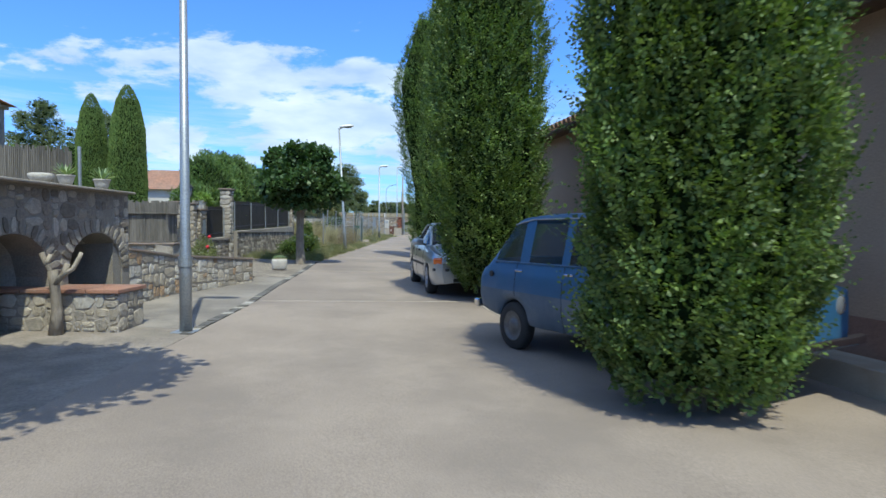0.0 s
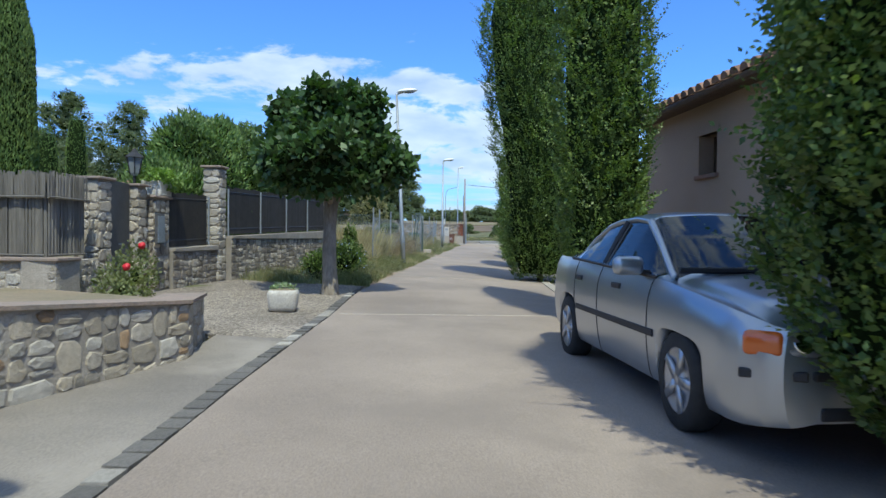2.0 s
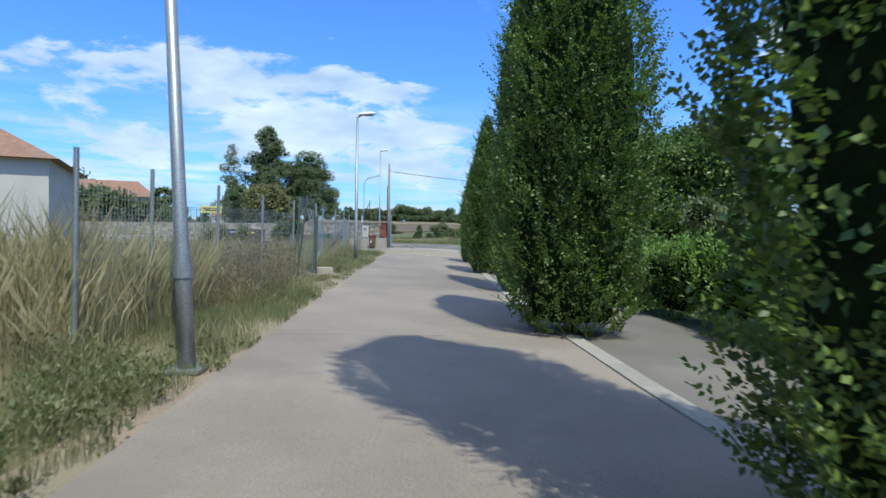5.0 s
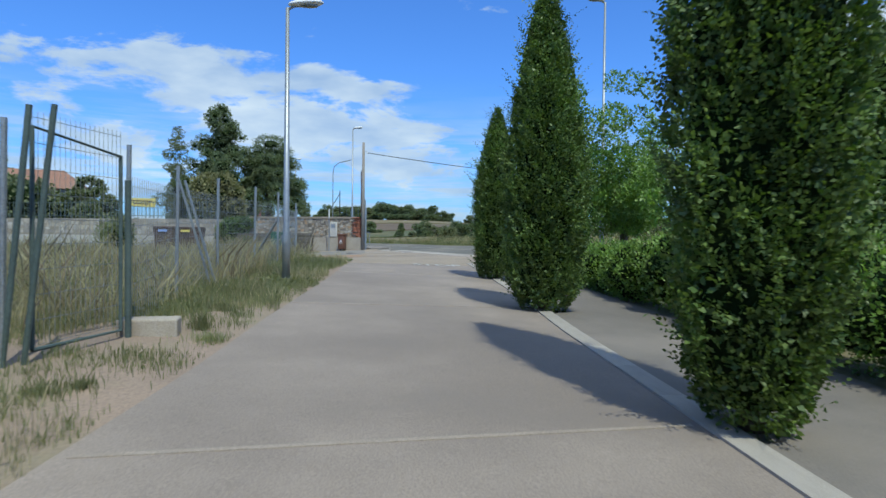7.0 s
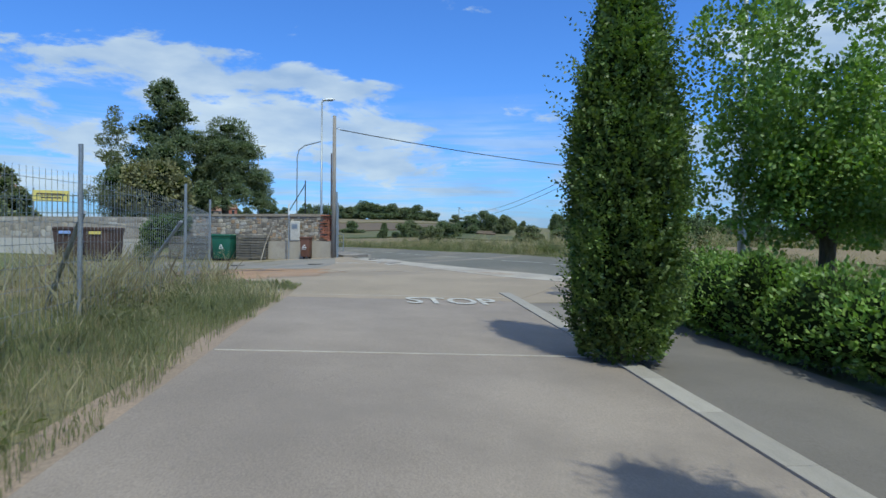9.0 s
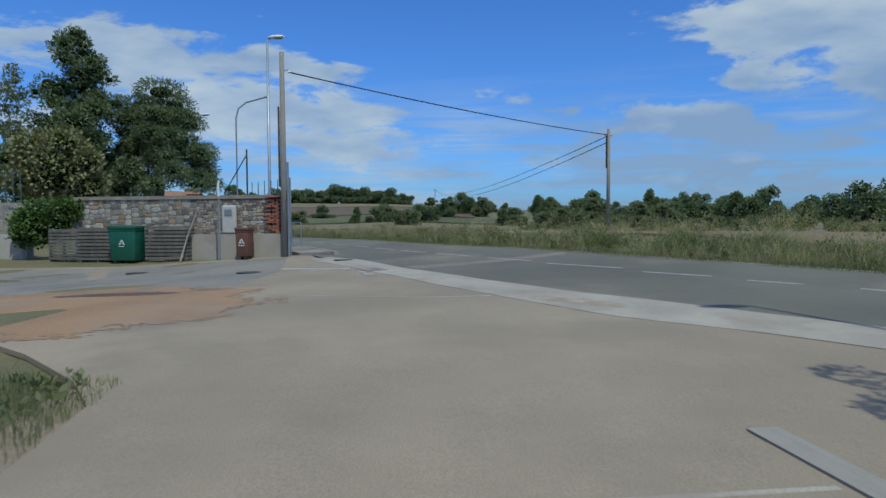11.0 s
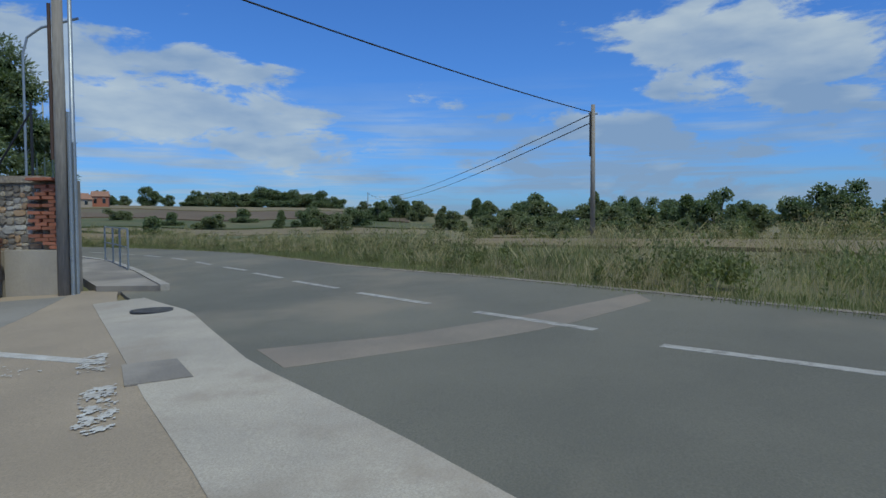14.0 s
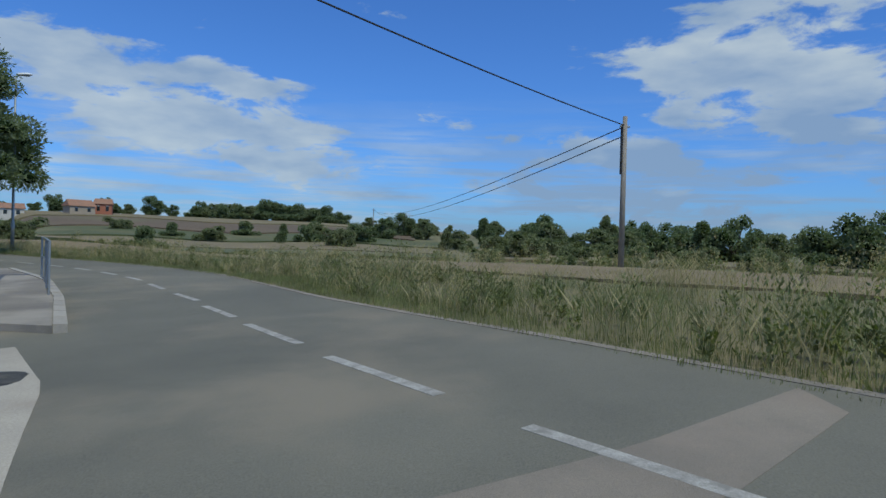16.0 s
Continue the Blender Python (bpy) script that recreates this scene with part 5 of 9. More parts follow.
# garden wall and slat fence
garden_wall = thing("garden_wall", ID, "dark rubble stone base wall of the garden fence", "stone wall", kind="structure")
GW = [(-6.76, 18.74), (-6.68, 20.27), (-6.52, 20.6), (-6.25, 27.3)]
wall_solid("wall_body", garden_wall, GW[0], GW[1], 0.1, 0.98, 0.3, M["mortar_dark"], z1b=1.02)
wall_solid("wall_body", garden_wall, GW[2], GW[3], 0.1, 1.2, 0.3, M["mortar_dark"], z1b=1.38)
lay_stones(garden_wall, GW[0], GW[1], 0.3, 0.96, 0.2, 0.1, ["stone_grey", "stone_dark"], 51, limit=90)
lay_stones(garden_wall, GW[2], GW[3], 0.3, 1.19, 0.23, 0.11, ["stone_dark", "stone_grey", "stone_dark", "stone_buff"], 52, limit=300)
for a, b, z, zb_ in ((GW[0], GW[1], 0.98, 1.02), (GW[2], GW[3], 1.2, 1.38)):
    wall_solid("coping", garden_wall, (a[0] + 0.04, a[1]), (b[0] + 0.04, b[1]), z, z + 0.045, 0.38, M["mortar"], z1b=zb_ + 0.045)


def slat_fence(a, b, z0, z0b, h, label, seed):
    root = thing("slat_fence", ID, label, "fence", "dark garden fences")
    a, b = np.array(a, float), np.array(b, float)
    L = np.hypot(*(b - a))
    d = (b - a) / L
    n = int(L / 0.085)
    r = random.Random(seed)
    q = []
    for k in range(n):
        c = a + d * (k + 0.5) * 0.085
        z = z0 + (z0b - z0) * (k / n) + 0.08
        top = z + h + r.uniform(-0.02, 0.02)
        e = d * 0.036
        nn = np.array([d[1], -d[0]]) * 0.008
        for s in (1, -1):
            q.append([[*(c - e * s + nn * s), z], [*(c + e * s + nn * s), z], [*(c + e * s + nn * s), top], [*(c - e * s + nn * s), top]])
    put("slats", quads_mesh("slats", np.array(q), M["dark_slat"]), root, "dark brown heather slats")
    for f in (0.12, 0.9):
        part("rail", tube(bmesh.new(), [(*(a), z0 + 0.08 + h * f), (*(b), z0b + 0.08 + h * f)], 0.016, 6), M["dark_metal"], root)
    m_ = max(2, int(L / 1.6) + 1)
    for k in range(m_):
        c = a + (b - a) * k / (m_ - 1) + np.array([d[1], -d[0]]) * 0.03
        z = z0 + (z0b - z0) * k / (m_ - 1)
        part("post", tube(bmesh.new(), [(*c, z), (*c, z + h + 0.05)], 0.02, 8), M["steel"], root, "thin steel post")


slat_fence((-6.9, 18.76), (-6.86, 20.25), 0.96, 1.0, 0.95, "dark slatted fence panel between stone pillars", 1)
slat_fence((-6.66, 20.7), (-6.4, 27.2), 1.2, 1.38, 0.95, "dark slatted fence on the stone base wall", 2)


def plume_hedge(name, boxes, count, size, mat, label, seed, category="hedge", aspect=0.3, up=0.9, core=0.8, group=""):
    r = np.random.default_rng(seed)
    root = thing(name, ID, label, category, group)
    P, d = clump_points(count, boxes, r)
    put("foliage", quads_mesh("foliage", leaf_quads(P, d, size, aspect, 0.8, up, r=r), mat), root, "feathery outer foliage")
    # near-black lumps put shade into the foliage by colour, no branches built
    put("inner_foliage", blob_mesh("inner_foliage", boxes, M["core_shade"], core), root, "solid dark lumps coloured as shade inside the foliage")
    return root


for k, (y, top, rad) in enumerate(((20.7, 2.7, 0.75), (21.8, 3.75, 0.95), (23.3, 3.9, 0.95), (25.0, 3.75, 0.95), (26.7, 3.7, 0.95), (28.3, 3.65, 0.9))):
    plume_hedge("cedar_bush", [(-7.75, y, top - 1.1, rad, 1.05, 1.1), (-7.7, y + 0.3, 1.5, rad, 1.0, 1.2), (-7.9, y - 0.4, top - 0.6, 0.6, 0.7, 0.65), (-7.5, y + 0.5, top - 0.35, 0.35, 0.4, 0.5), (-8.0, y + 0.1, top - 0.2, 0.3, 0.3, 0.45)], 17000, 0.12, M["cedar_leaf"],
                "bright green feathery conifer behind the fence", 60 + k, "conifer", group="conifers behind the fence")


def cypress(x, y, z, h, rad, seed, count=34000):
    r = np.random.default_rng(seed)
    root = thing("cypress", pose(x, y, z), "slim dark green Italian cypress column", "cypress tree", "cypresses")
    prof = [(0.1, rad * 0.5), (h * 0.12, rad * 0.88), (h * 0.4, rad), (h * 0.75, rad * 0.86), (h * 0.9, rad * 0.58), (h * 0.97, rad * 0.28), (h, 0.03)]
    P, out = column_points(count, prof, seed, 0.035, 0.88, r)
    out[:, 2] = 2.2
    put("crown", quads_mesh("crown", leaf_quads(P, out, 0.06, 0.25, 0.3, 0.8, r=r), M["cypress_leaf"]), root, "fine upright scale foliage")
    # solid column whose dark colour stands for shade under the foliage
    put("inner_foliage", core_mesh("inner_foliage", prof, seed, M["core_shade"], 0.9, 0.05), root)
    part("trunk", tube(bmesh.new(), [(0, 0, -0.3), (0, 0, 0.4)], 0.07, 8), M["bark"], root)


cypress(-9.15, 16.8, 0.6, 4.25, 0.40, 71)
cypress(-8.0, 16.4, 0.6, 4.4, 0.46, 72)
for k, (x, y, h) in enumerate(((-15.1, 26.2, 4.4), (-14.1, 26.9, 4.5), (-13.3, 24.5, 3.6))):
    cypress(x, y, 0.6, h, 0.33, 75 + k, 4000)
cypress(-7.6, 11.3, 0.9, 1.9, 0.2, 79, 3000)
terrace_block = thing("terrace_block", ID, "buff stone parapet block on the terrace", "stone wall")
part("block_body", box(bmesh.new(), -7.4, -6.75, 7.5, 8.4, TOP - 0.02, TOP + 0.62, 0.02), M["mortar"], terrace_block)
lay_stones(terrace_block, (-7.4, 7.5), (-6.75, 7.5), TOP, TOP + 0.6, 0.3, 0.14, ["stone_buff", "stone_pale"], 17)
lay_stones(terrace_block, (-6.75, 7.5), (-6.75, 8.4), TOP, TOP + 0.6, 0.3, 0.14, ["stone_buff", "stone_pale"], 18)
plume_hedge("terrace_shrub", [(-7.6, 9.0, TOP + 0.5, 0.7, 0.6, 0.45), (-8.2, 8.6, TOP + 0.6, 0.6, 0.6, 0.5)], 4000, 0.09, M["hedge_leaf"], "bushy green shrub on the terrace", 81, "shrub", 0.6, 0.3)

# linden trees
rl = random.Random(31)
LINDEN_TUFTS = []
for k in range(26):
    a_, e_ = rl.uniform(0, 6.283), rl.uniform(-0.55, 1.35)
    LINDEN_TUFTS.append((1.28 * math.cos(a_) * math.cos(e_), 1.28 * math.sin(a_) * math.cos(e_), 2.72 + 0.95 * math.sin(e_), rl.uniform(0.22, 0.4), rl.uniform(0.22, 0.4), rl.uniform(0.2, 0.34)))
broad_tree("linden_tree", -4.12, 19.15, 1.75, [(0, 0, 2.75, 1.15, 1.15, 0.82), (0.55, 0.2, 2.45, 0.8, 0.8, 0.62), (-0.6, -0.2, 2.5, 0.8, 0.8, 0.65), (0.1, 0.1, 3.35, 0.75, 0.75, 0.5), (0.0, -0.5, 2.3, 0.8, 0.7, 0.55), (-0.35, 0.5, 2.9, 0.8, 0.75, 0.7)] + LINDEN_TUFTS,
           None, 0.125, 11500, M["linden_leaf"], "round-headed linden with a bare pale trunk", 91, 0.128, "pale_bark", "lindens", 0.85, 0.82, scale=0.95)
broad_tree("linden_tree", -3.75, 2.6, 2.3, [(0.6, 0.4, 3.9, 1.5, 1.5, 0.8), (1.2, 0.9, 3.7, 0.9, 0.9, 0.6), (0.1, -0.3, 4.2, 1.1, 1.1, 0.8), (0.5, 1.3, 3.6, 0.8, 0.8, 0.5)],
           None, 0.14, 7000, M["linden_leaf"], "spreading linden that shades the forecourt", 92, 0.14, "pale_bark", "lindens", 0.85, 0.7)

M["rose_leaf"] = leaf_material("rose_leaf", (0.12, 0.14, 0.055), (0.20, 0.22, 0.095), 0.3, 0.3, 0.6, 1.0)
# rose bush, plumbago and other shrubs
rose = plume_hedge("rose_bush", [(-5.85, 15.75, 0.62, 0.3, 0.32, 0.36), (-5.95, 16.2, 0.72, 0.28, 0.3, 0.42), (-5.75, 15.4, 0.5, 0.25, 0.25, 0.3)], 2000, 0.05, M["rose_leaf"], "loose rose bush with red blooms", 95, "rose bush", 0.7, 0.3, 0.2)
for k, (x, y, z) in enumerate(((-5.62, 15.46, 0.88), (-5.8, 16.1, 1.12))):
    bm = bmesh.new()
    bmesh.ops.create_icosphere(bm, subdivisions=2, radius=0.045)
    for v in bm.verts:
        v.co = v.co * (1 + 0.25 * noise.noise(v.co * 40)) + Vector((x, y, z))
    part("bloom", bm, M["petal_red"], rose, "dark red bloom")
plum = plume_hedge("plumbago_shrub", [(-4.75, 22.6, 0.75, 0.55, 0.5, 0.42), (-4.9, 23.0, 0.6, 0.5, 0.5, 0.4), (-5.2, 22.3, 0.55, 0.4, 0.4, 0.35)], 5200, 0.06, M["hornbeam_leaf"], "dark leafy shrub with pale blue flowers", 96, "shrub", 0.6, 0.3, 0.7)
r_ = np.random.default_rng(8)
P_, d_ = clump_points(330, [(-4.75, 22.6, 0.75, 0.58, 0.53, 0.45), (-4.9, 23.0, 0.6, 0.53, 0.53, 0.42)], r_)
put("flowers", quads_mesh("flowers", leaf_quads(P_, d_, 0.028, 0.9, r=r_), M["petal_blue"]), plum, "pale blue flowers")
plume_hedge("sapling", [(-5.15, 25.4, 0.75, 0.22, 0.22, 0.5), (-5.2, 25.5, 1.15, 0.18, 0.18, 0.45)], 1500, 0.07, M["hornbeam_leaf"], "upright young shrub in the verge", 97, "shrub", 0.6, 0.7, 0.5)

# stone trough
trough = thing("stone_trough", pose(-4.2, 16.85, gz(-4.2, 16.85), 0, 0, 12), "rounded white stone trough with small plants", "planter")
bm = bmesh.new()
box(bm, -0.21, 0.21, -0.19, 0.19, 0.0, 0.3, 0.06)
for v in bm.verts:
    k = 0.82 + 0.18 * min(1, v.co.z / 0.3) ** 0.6
    v.co.x, v.co.y = v.co.x * k, v.co.y * k
part("trough_body", bm, M["white_pot"], trough, "", True)
part("soil", box(bmesh.new(), -0.16, 0.16, -0.14, 0.14, 0.27, 0.306, 0.01), M["soil"], trough)
P_, d_ = clump_points(330, [(0, 0, 0.31, 0.17, 0.13, 0.07)], r_)
put("succulents", quads_mesh("succulents", leaf_quads(P_, d_, 0.035, 0.6, r=r_), M["agave"]), trough, "low grey-green succulents")

# setts along the lane edge
M["sett_dark"] = surface("sett_dark", (0.165, 0.155, 0.14), (0.115, 0.108, 0.10), 6, 0.85, 0.5, 50, (0.16, 0.15, 0.14), 4, 0.5, vary=0.2)
M["sett_pale"] = surface("sett_pale", (0.46, 0.43, 0.38), (0.36, 0.335, 0.295), 6, 0.85, 0.5, 50, (0.24, 0.22, 0.19), 4, 0.5, vary=0.2)
sett_strip = thing("sett_edging", ID, "edging of dark and pale stone setts", "edging", kind="structure")
sett_me = [mesh_from("sett", [(x * (0.5 - 0.03 * (z > 0)), y * (0.5 - 0.03 * (z > 0)), z) for z in (-1, 0) for x, y in ((-1, -1), (1, -1), (1, 1), (-1, 1))],
                     [(0, 3, 2, 1), (4, 5, 6, 7), (0, 1, 5, 4), (1, 2, 6, 5), (2, 3, 7, 6), (3, 0, 4, 7)], M[k]) for k in ("sett_dark", "sett_pale")]
rr = random.Random(5)
yy = 7.6
while yy < 19.6:
    x = float(np.interp(yy, [p[1] for p in EDGE_L], [p[0] for p in EDGE_L]))
    for c in range(1):
        ob = new("sett", sett_me[1 if rr.random() < (0.12 if yy < 14 else 0.3) else 0])
        ob.parent = sett_strip
        px = x - 0.08 - c * 0.145
        ob.matrix_basis = pose(px, yy, gz(px, yy) + 0.006 + rr.uniform(-0.003, 0.003), rr.uniform(-2, 2), rr.uniform(-2, 2), rr.uniform(-4, 4) + 3) @ Matrix.Diagonal((0.14 * rr.uniform(0.85, 1.1), 0.185, 0.06, 1))
    yy += 0.2

# ---- right side: house, hedge ----
M["stucco"] = surface("stucco", (0.50, 0.36, 0.255), (0.44, 0.315, 0.225), 0.8, 0.95, 0.35, 60, (0.38, 0.29, 0.235), 0.5, 0.45)
M["stucco_base"] = surface("stucco_base", (0.33, 0.19, 0.14), (0.28, 0.165, 0.125), 1.2, 0.95, 0.35, 60, (0.25, 0.19, 0.15), 0.6, 0.5)
M["roof_tile"] = surface("roof_tile", (0.33, 0.19, 0.125), (0.25, 0.155, 0.11), 5, 0.9, 0.4, 40, (0.19, 0.16, 0.125), 2, 0.6, vary=0.25)
M["brown_wood"] = surface("brown_wood", (0.13, 0.075, 0.045), (0.09, 0.055, 0.035), 6, 0.7, 0.4, 40, stretch=(1, 1, 0.2))
M["window_glass"] = plain("window_glass", (0.015, 0.018, 0.02), 0.06, 0.0, 0.6)

HM = pose(2.9, 11.84, 0, 0, 0, 99.65)
house = thing("roadside_house", HM, "single-storey pink stucco house with clay tile eaves", "house")
WIN = [(-0.45, 0.28, 2.02, 2.82), (5.98, 6.5, 2.25, 2.85)]
X0, X1, EAVE = -9.5, 8.4, 3.32


def wall_with_windows(x0, x1, z0, z1, wins, depth):
    xs = sorted({x0, x1} | {w[0] for w in wins} | {w[1] for w in wins})
    bm = bmesh.new()
    for a, b in zip(xs, xs[1:]):
        hole = [w for w in wins if w[0] <= a + 1e-6 and w[1] >= b - 1e-6]
        spans = [(z0, z1)] if not hole else [(z0, hole[0][2]), (hole[0][3], z1)]
        for p, q in spans:
            box(bm, a, b, -depth, 0, p, q)
    bmesh.ops.remove_doubles(bm, verts=bm.verts, dist=1e-4)
    return bm


part("wall", wall_with_windows(X0, X1, 0.55, EAVE, WIN, 0.35), M["stucco"], house, "pink stucco wall")
part("base_wall", box(bmesh.new(), X0, X1, -0.35, 0.012, -0.3, 0.55), M["stucco_base"], house, "reddish painted base band")
part("end_wall", box(bmesh.new(), X1 - 0.35, X1, -7.5, -0.35, -0.3, EAVE), M["stucco"], house)
part("end_wall", box(bmesh.new(), X0, X0 + 0.35, -7.5, -0.35, -0.3, EAVE), M["stucco"], house)
part("rear_wall", box(bmesh.new(), X0, X1, -7.85, -7.5, -0.3, EAVE), M["stucco"], house)
part("step", box(bmesh.new(), X0, X1, 0.02, 0.4, -0.2, 0.2, 0.015), M["concrete_pale"], house, "raised pale concrete footway")
for a, b, p, q in WIN:
    w = part("window", box(bmesh.new(), a, b, -0.30, -0.29, p, q), M["window_glass"], house, "dark recessed window")
    for u, v, s, t in ((a, a + 0.05, p, q), (b - 0.05, b, p, q), (a, b, p, p + 0.05), (a, b, q - 0.05, q), ((a + b) / 2 - 0.02, (a + b) / 2 + 0.02, p, q)):
        part("window_frame", box(bmesh.new(), u, v, -0.287, -0.24, s, t, 0.004), M["brown_wood"], w)
    part("window_sill", box(bmesh.new(), a - 0.06, b + 0.06, -0.25, 0.05, p - 0.06, p, 0.008), M["stucco_base"], w, "terracotta sill")
    part("lintel", box(bmesh.new(), a - 0.08, b + 0.08, -0.1, 0.02, q, q + 0.1, 0.008), M["stucco"], w)
part("downpipe", tube(bmesh.new(), [(-1.75, 0.30, EAVE - 0.02), (-1.75, 0.08, EAVE - 0.3), (-1.75, 0.07, 0.1)], 0.05, 10), M["brown_wood"], house, "dark brown downpipe")
part("gutter", tube(bmesh.new(), [(X0, 0.36, EAVE - 0.02), (X1, 0.36, EAVE + 0.0)], 0.055, 8), M["brown_wood"], house, "dark gutter under the tiles")
part("soffit", box(bmesh.new(), X0 - 0.1, X1 + 0.2, -0.3, 0.33, EAVE, EAVE + 0.05), M["brown_wood"], house, "dark timber soffit")
bm = bmesh.new()
for f in (((X0 - 0.1, 0.33, EAVE + 0.06), (X1 + 0.2, 0.33, EAVE + 0.06), (X1 + 0.2, -4.0, EAVE + 1.35), (X0 - 0.1, -4.0, EAVE + 1.35)), ((X0 - 0.1, -4.0, EAVE + 1.35), (X1 + 0.2, -4.0, EAVE + 1.35), (X1 + 0.2, -8.1, EAVE + 0.06), (X0 - 0.1, -8.1, EAVE + 0.06))):
    bm.faces.new([bm.verts.new(v) for v in f])
roof = part("roof", bm, M["roof_tile"], house, "pitched clay tile roof")
tile_bm = bmesh.new()
ring = []
for yv, rad in ((0.0, 0.095), (-0.48, 0.075)):
    ring.append([tile_bm.verts.new((rad * math.cos(t), yv, rad * math.sin(t))) for t in np.linspace(0, math.pi, 7)])
for i in range(6):
    tile_bm.faces.new((ring[0][i], ring[0][i + 1], ring[1][i + 1], ring[1][i]))
tile_bm.faces.new(ring[0])
tile_me = bpy.data.meshes.new("roof_tile")
tile_bm.to_mesh(tile_me)
tile_bm.free()
tile_me.materials.append(M["roof_tile"])
SL = math.degrees(math.atan2(1.29, 4.33))
for row in range(3):
    for k in range(82):
        ob = new("roof_tile", tile_me)
        ob.parent = roof
        y = 0.42 - row * 0.4
        ob.matrix_basis = pose(X0 + 0.05 + k * 0.22, y, EAVE + 0.055 + (0.33 - y) * 0.298 + 0.02, -SL + rr.uniform(-2, 2), 0, rr.uniform(-2, 2))

def hedge(y0, y1, x0, x1, h, seed, label):
    n = int((y1 - y0) / 0.8)
    r = random.Random(seed)
    b = []
    for k in range(n):
        y = y0 + (k + 0.5) * (y1 - y0) / n
        base = gz((x0 + x1) / 2, y)
        b.append(((x0 + x1) / 2 + r.uniform(-0.12, 0.12), y, base + h * 0.5, (x1 - x0) / 2, 0.75, h * 0.5 + r.uniform(-0.05, 0.12)))
        b.append((x0 + r.uniform(0.1, 0.4), y + r.uniform(-0.4, 0.4), base + h * r.uniform(0.35, 0.85), 0.3, r.uniform(0.25, 0.45), r.uniform(0.2, 0.4)))
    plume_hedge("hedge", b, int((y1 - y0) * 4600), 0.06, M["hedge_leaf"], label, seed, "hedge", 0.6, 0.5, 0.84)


hedge(21.2, 34.0, 2.35, 3.7, 1.65, 201, "dense light green privet hedge beside the path")
hedge(34.0, 45.0, 2.15, 3.5, 1.4, 202, "loose light green hedge beside the path")
hedge(45.0, 52.5, 2.15, 3.4, 1.0, 203, "low light green hedge beside the path")


def crown_of(r, n, spread, zc, zr, size):
    return [(r.uniform(-spread, spread), r.uniform(-spread, spread), zc + r.uniform(-zr, zr), size * r.uniform(0.7, 1.15), size * r.uniform(0.7, 1.15), size * r.uniform(0.6, 0.95)) for _ in range(n)]


rt = random.Random(9)
broad_tree("walnut_tree", 7.0, 43.8, 1.6, crown_of(rt, 26, 1.6, 2.6, 1.45, 0.85), None, 0.09, 42000, M["hornbeam_leaf"], "broad dark green tree behind the hedge", 211, 0.16, core=0.6, scale=1.33)


def branching_crown(r, n, reach, z0, z1):
    """Loose clumps along steep branches, with gaps between them."""
    out = []
    for k in range(n):
        a, s = 2.4 * k + r.uniform(-0.4, 0.4), r.uniform(0.35, 1.0)
        h = z0 + (z1 - z0) * r.uniform(0.15, 1.0)
        for u in (0.3, 0.55, 0.8, 1.0):
            q = 0.46 * (1.25 - 0.55 * u) * r.uniform(0.7, 1.2)
            out.append((reach * s * u * math.cos(a) + r.uniform(-0.15, 0.15), reach * s * u * math.sin(a) + r.uniform(-0.15, 0.15), z0 + (h - z0) * u ** 1.2, q, q, q * 1.1))
    return out


broad_tree("fruit_tree", 4.7, 51.4, 1.5, branching_crown(rt, 24, 2.8, 1.5, 6.0), None, 0.078, 40000, M["hedge_leaf"], "tall light green fruit tree with airy branches", 212, 0.12, core=0, up=0.25)
broad_tree("fruit_tree", 5.2, 46.6, 1.4, branching_crown(rt, 11, 1.7, 1.5, 4.2), None, 0.1, 13000, M["hedge_leaf"], "light green fruit tree behind the hedge", 213, 0.11, core=0, up=0.25)
broad_tree("garden_tree", 9.0, 33.0, 1.4, crown_of(rt, 16, 1.8, 2.4, 0.9, 0.9), None, 0.1, 15000, M["hornbeam_leaf"], "rounded green garden tree behind the hedge", 214, 0.15, core=0.78)
broad_tree("garden_tree", 6.6, 38.5, 1.2, crown_of(rt, 13, 1.2, 1.9, 0.6, 0.65), None, 0.09, 10000, M["far_leaf_light"], "low grey-green tree behind the hedge", 215, 0.12, core=0.78)
street_lamp(4.9, 53.9, 8.9, turn=180, label="grey steel street lamp behind the hedge")
# kerb stones
kerb = thing("kerb", ID, "flush pale concrete kerb line along the lane", "kerb", kind="structure")
kerb_me = mesh_from("kerb_stone", [(x * 0.5, y * (0.5 - 0.02 * (z > 0)), z) for z in (-1, 0) for x, y in ((-1, -1), (1, -1), (1, 1), (-1, 1))],
                    [(0, 3, 2, 1), (4, 5, 6, 7), (0, 1, 5, 4), (1, 2, 6, 5), (2, 3, 7, 6), (3, 0, 4, 7)], M["kerb_stone"] if "kerb_stone" in M else M["concrete_pale"])
ky = 14.6
while ky < 54:
    xa = float(np.interp(ky, [p[1] for p in KERB], [p[0] for p in KERB]))
    xb = float(np.interp(ky + 0.98, [p[1] for p in KERB], [p[0] for p in KERB]))
    ob = new("kerb_stone", kerb_me)
    ob.parent = kerb
    ob.matrix_basis = pose((xa + xb) / 2 + 0.1, ky + 0.49, gz((xa + xb) / 2, ky + 0.49) + 0.018, math.degrees(math.atan2(gz(xb, ky + 0.98) - gz(xa, ky), 0.98)), 0, -math.degrees(math.atan2(xb - xa, 0.98))) @ Matrix.Diagonal((0.2, 0.975, 0.1, 1))
    ky += 0.98

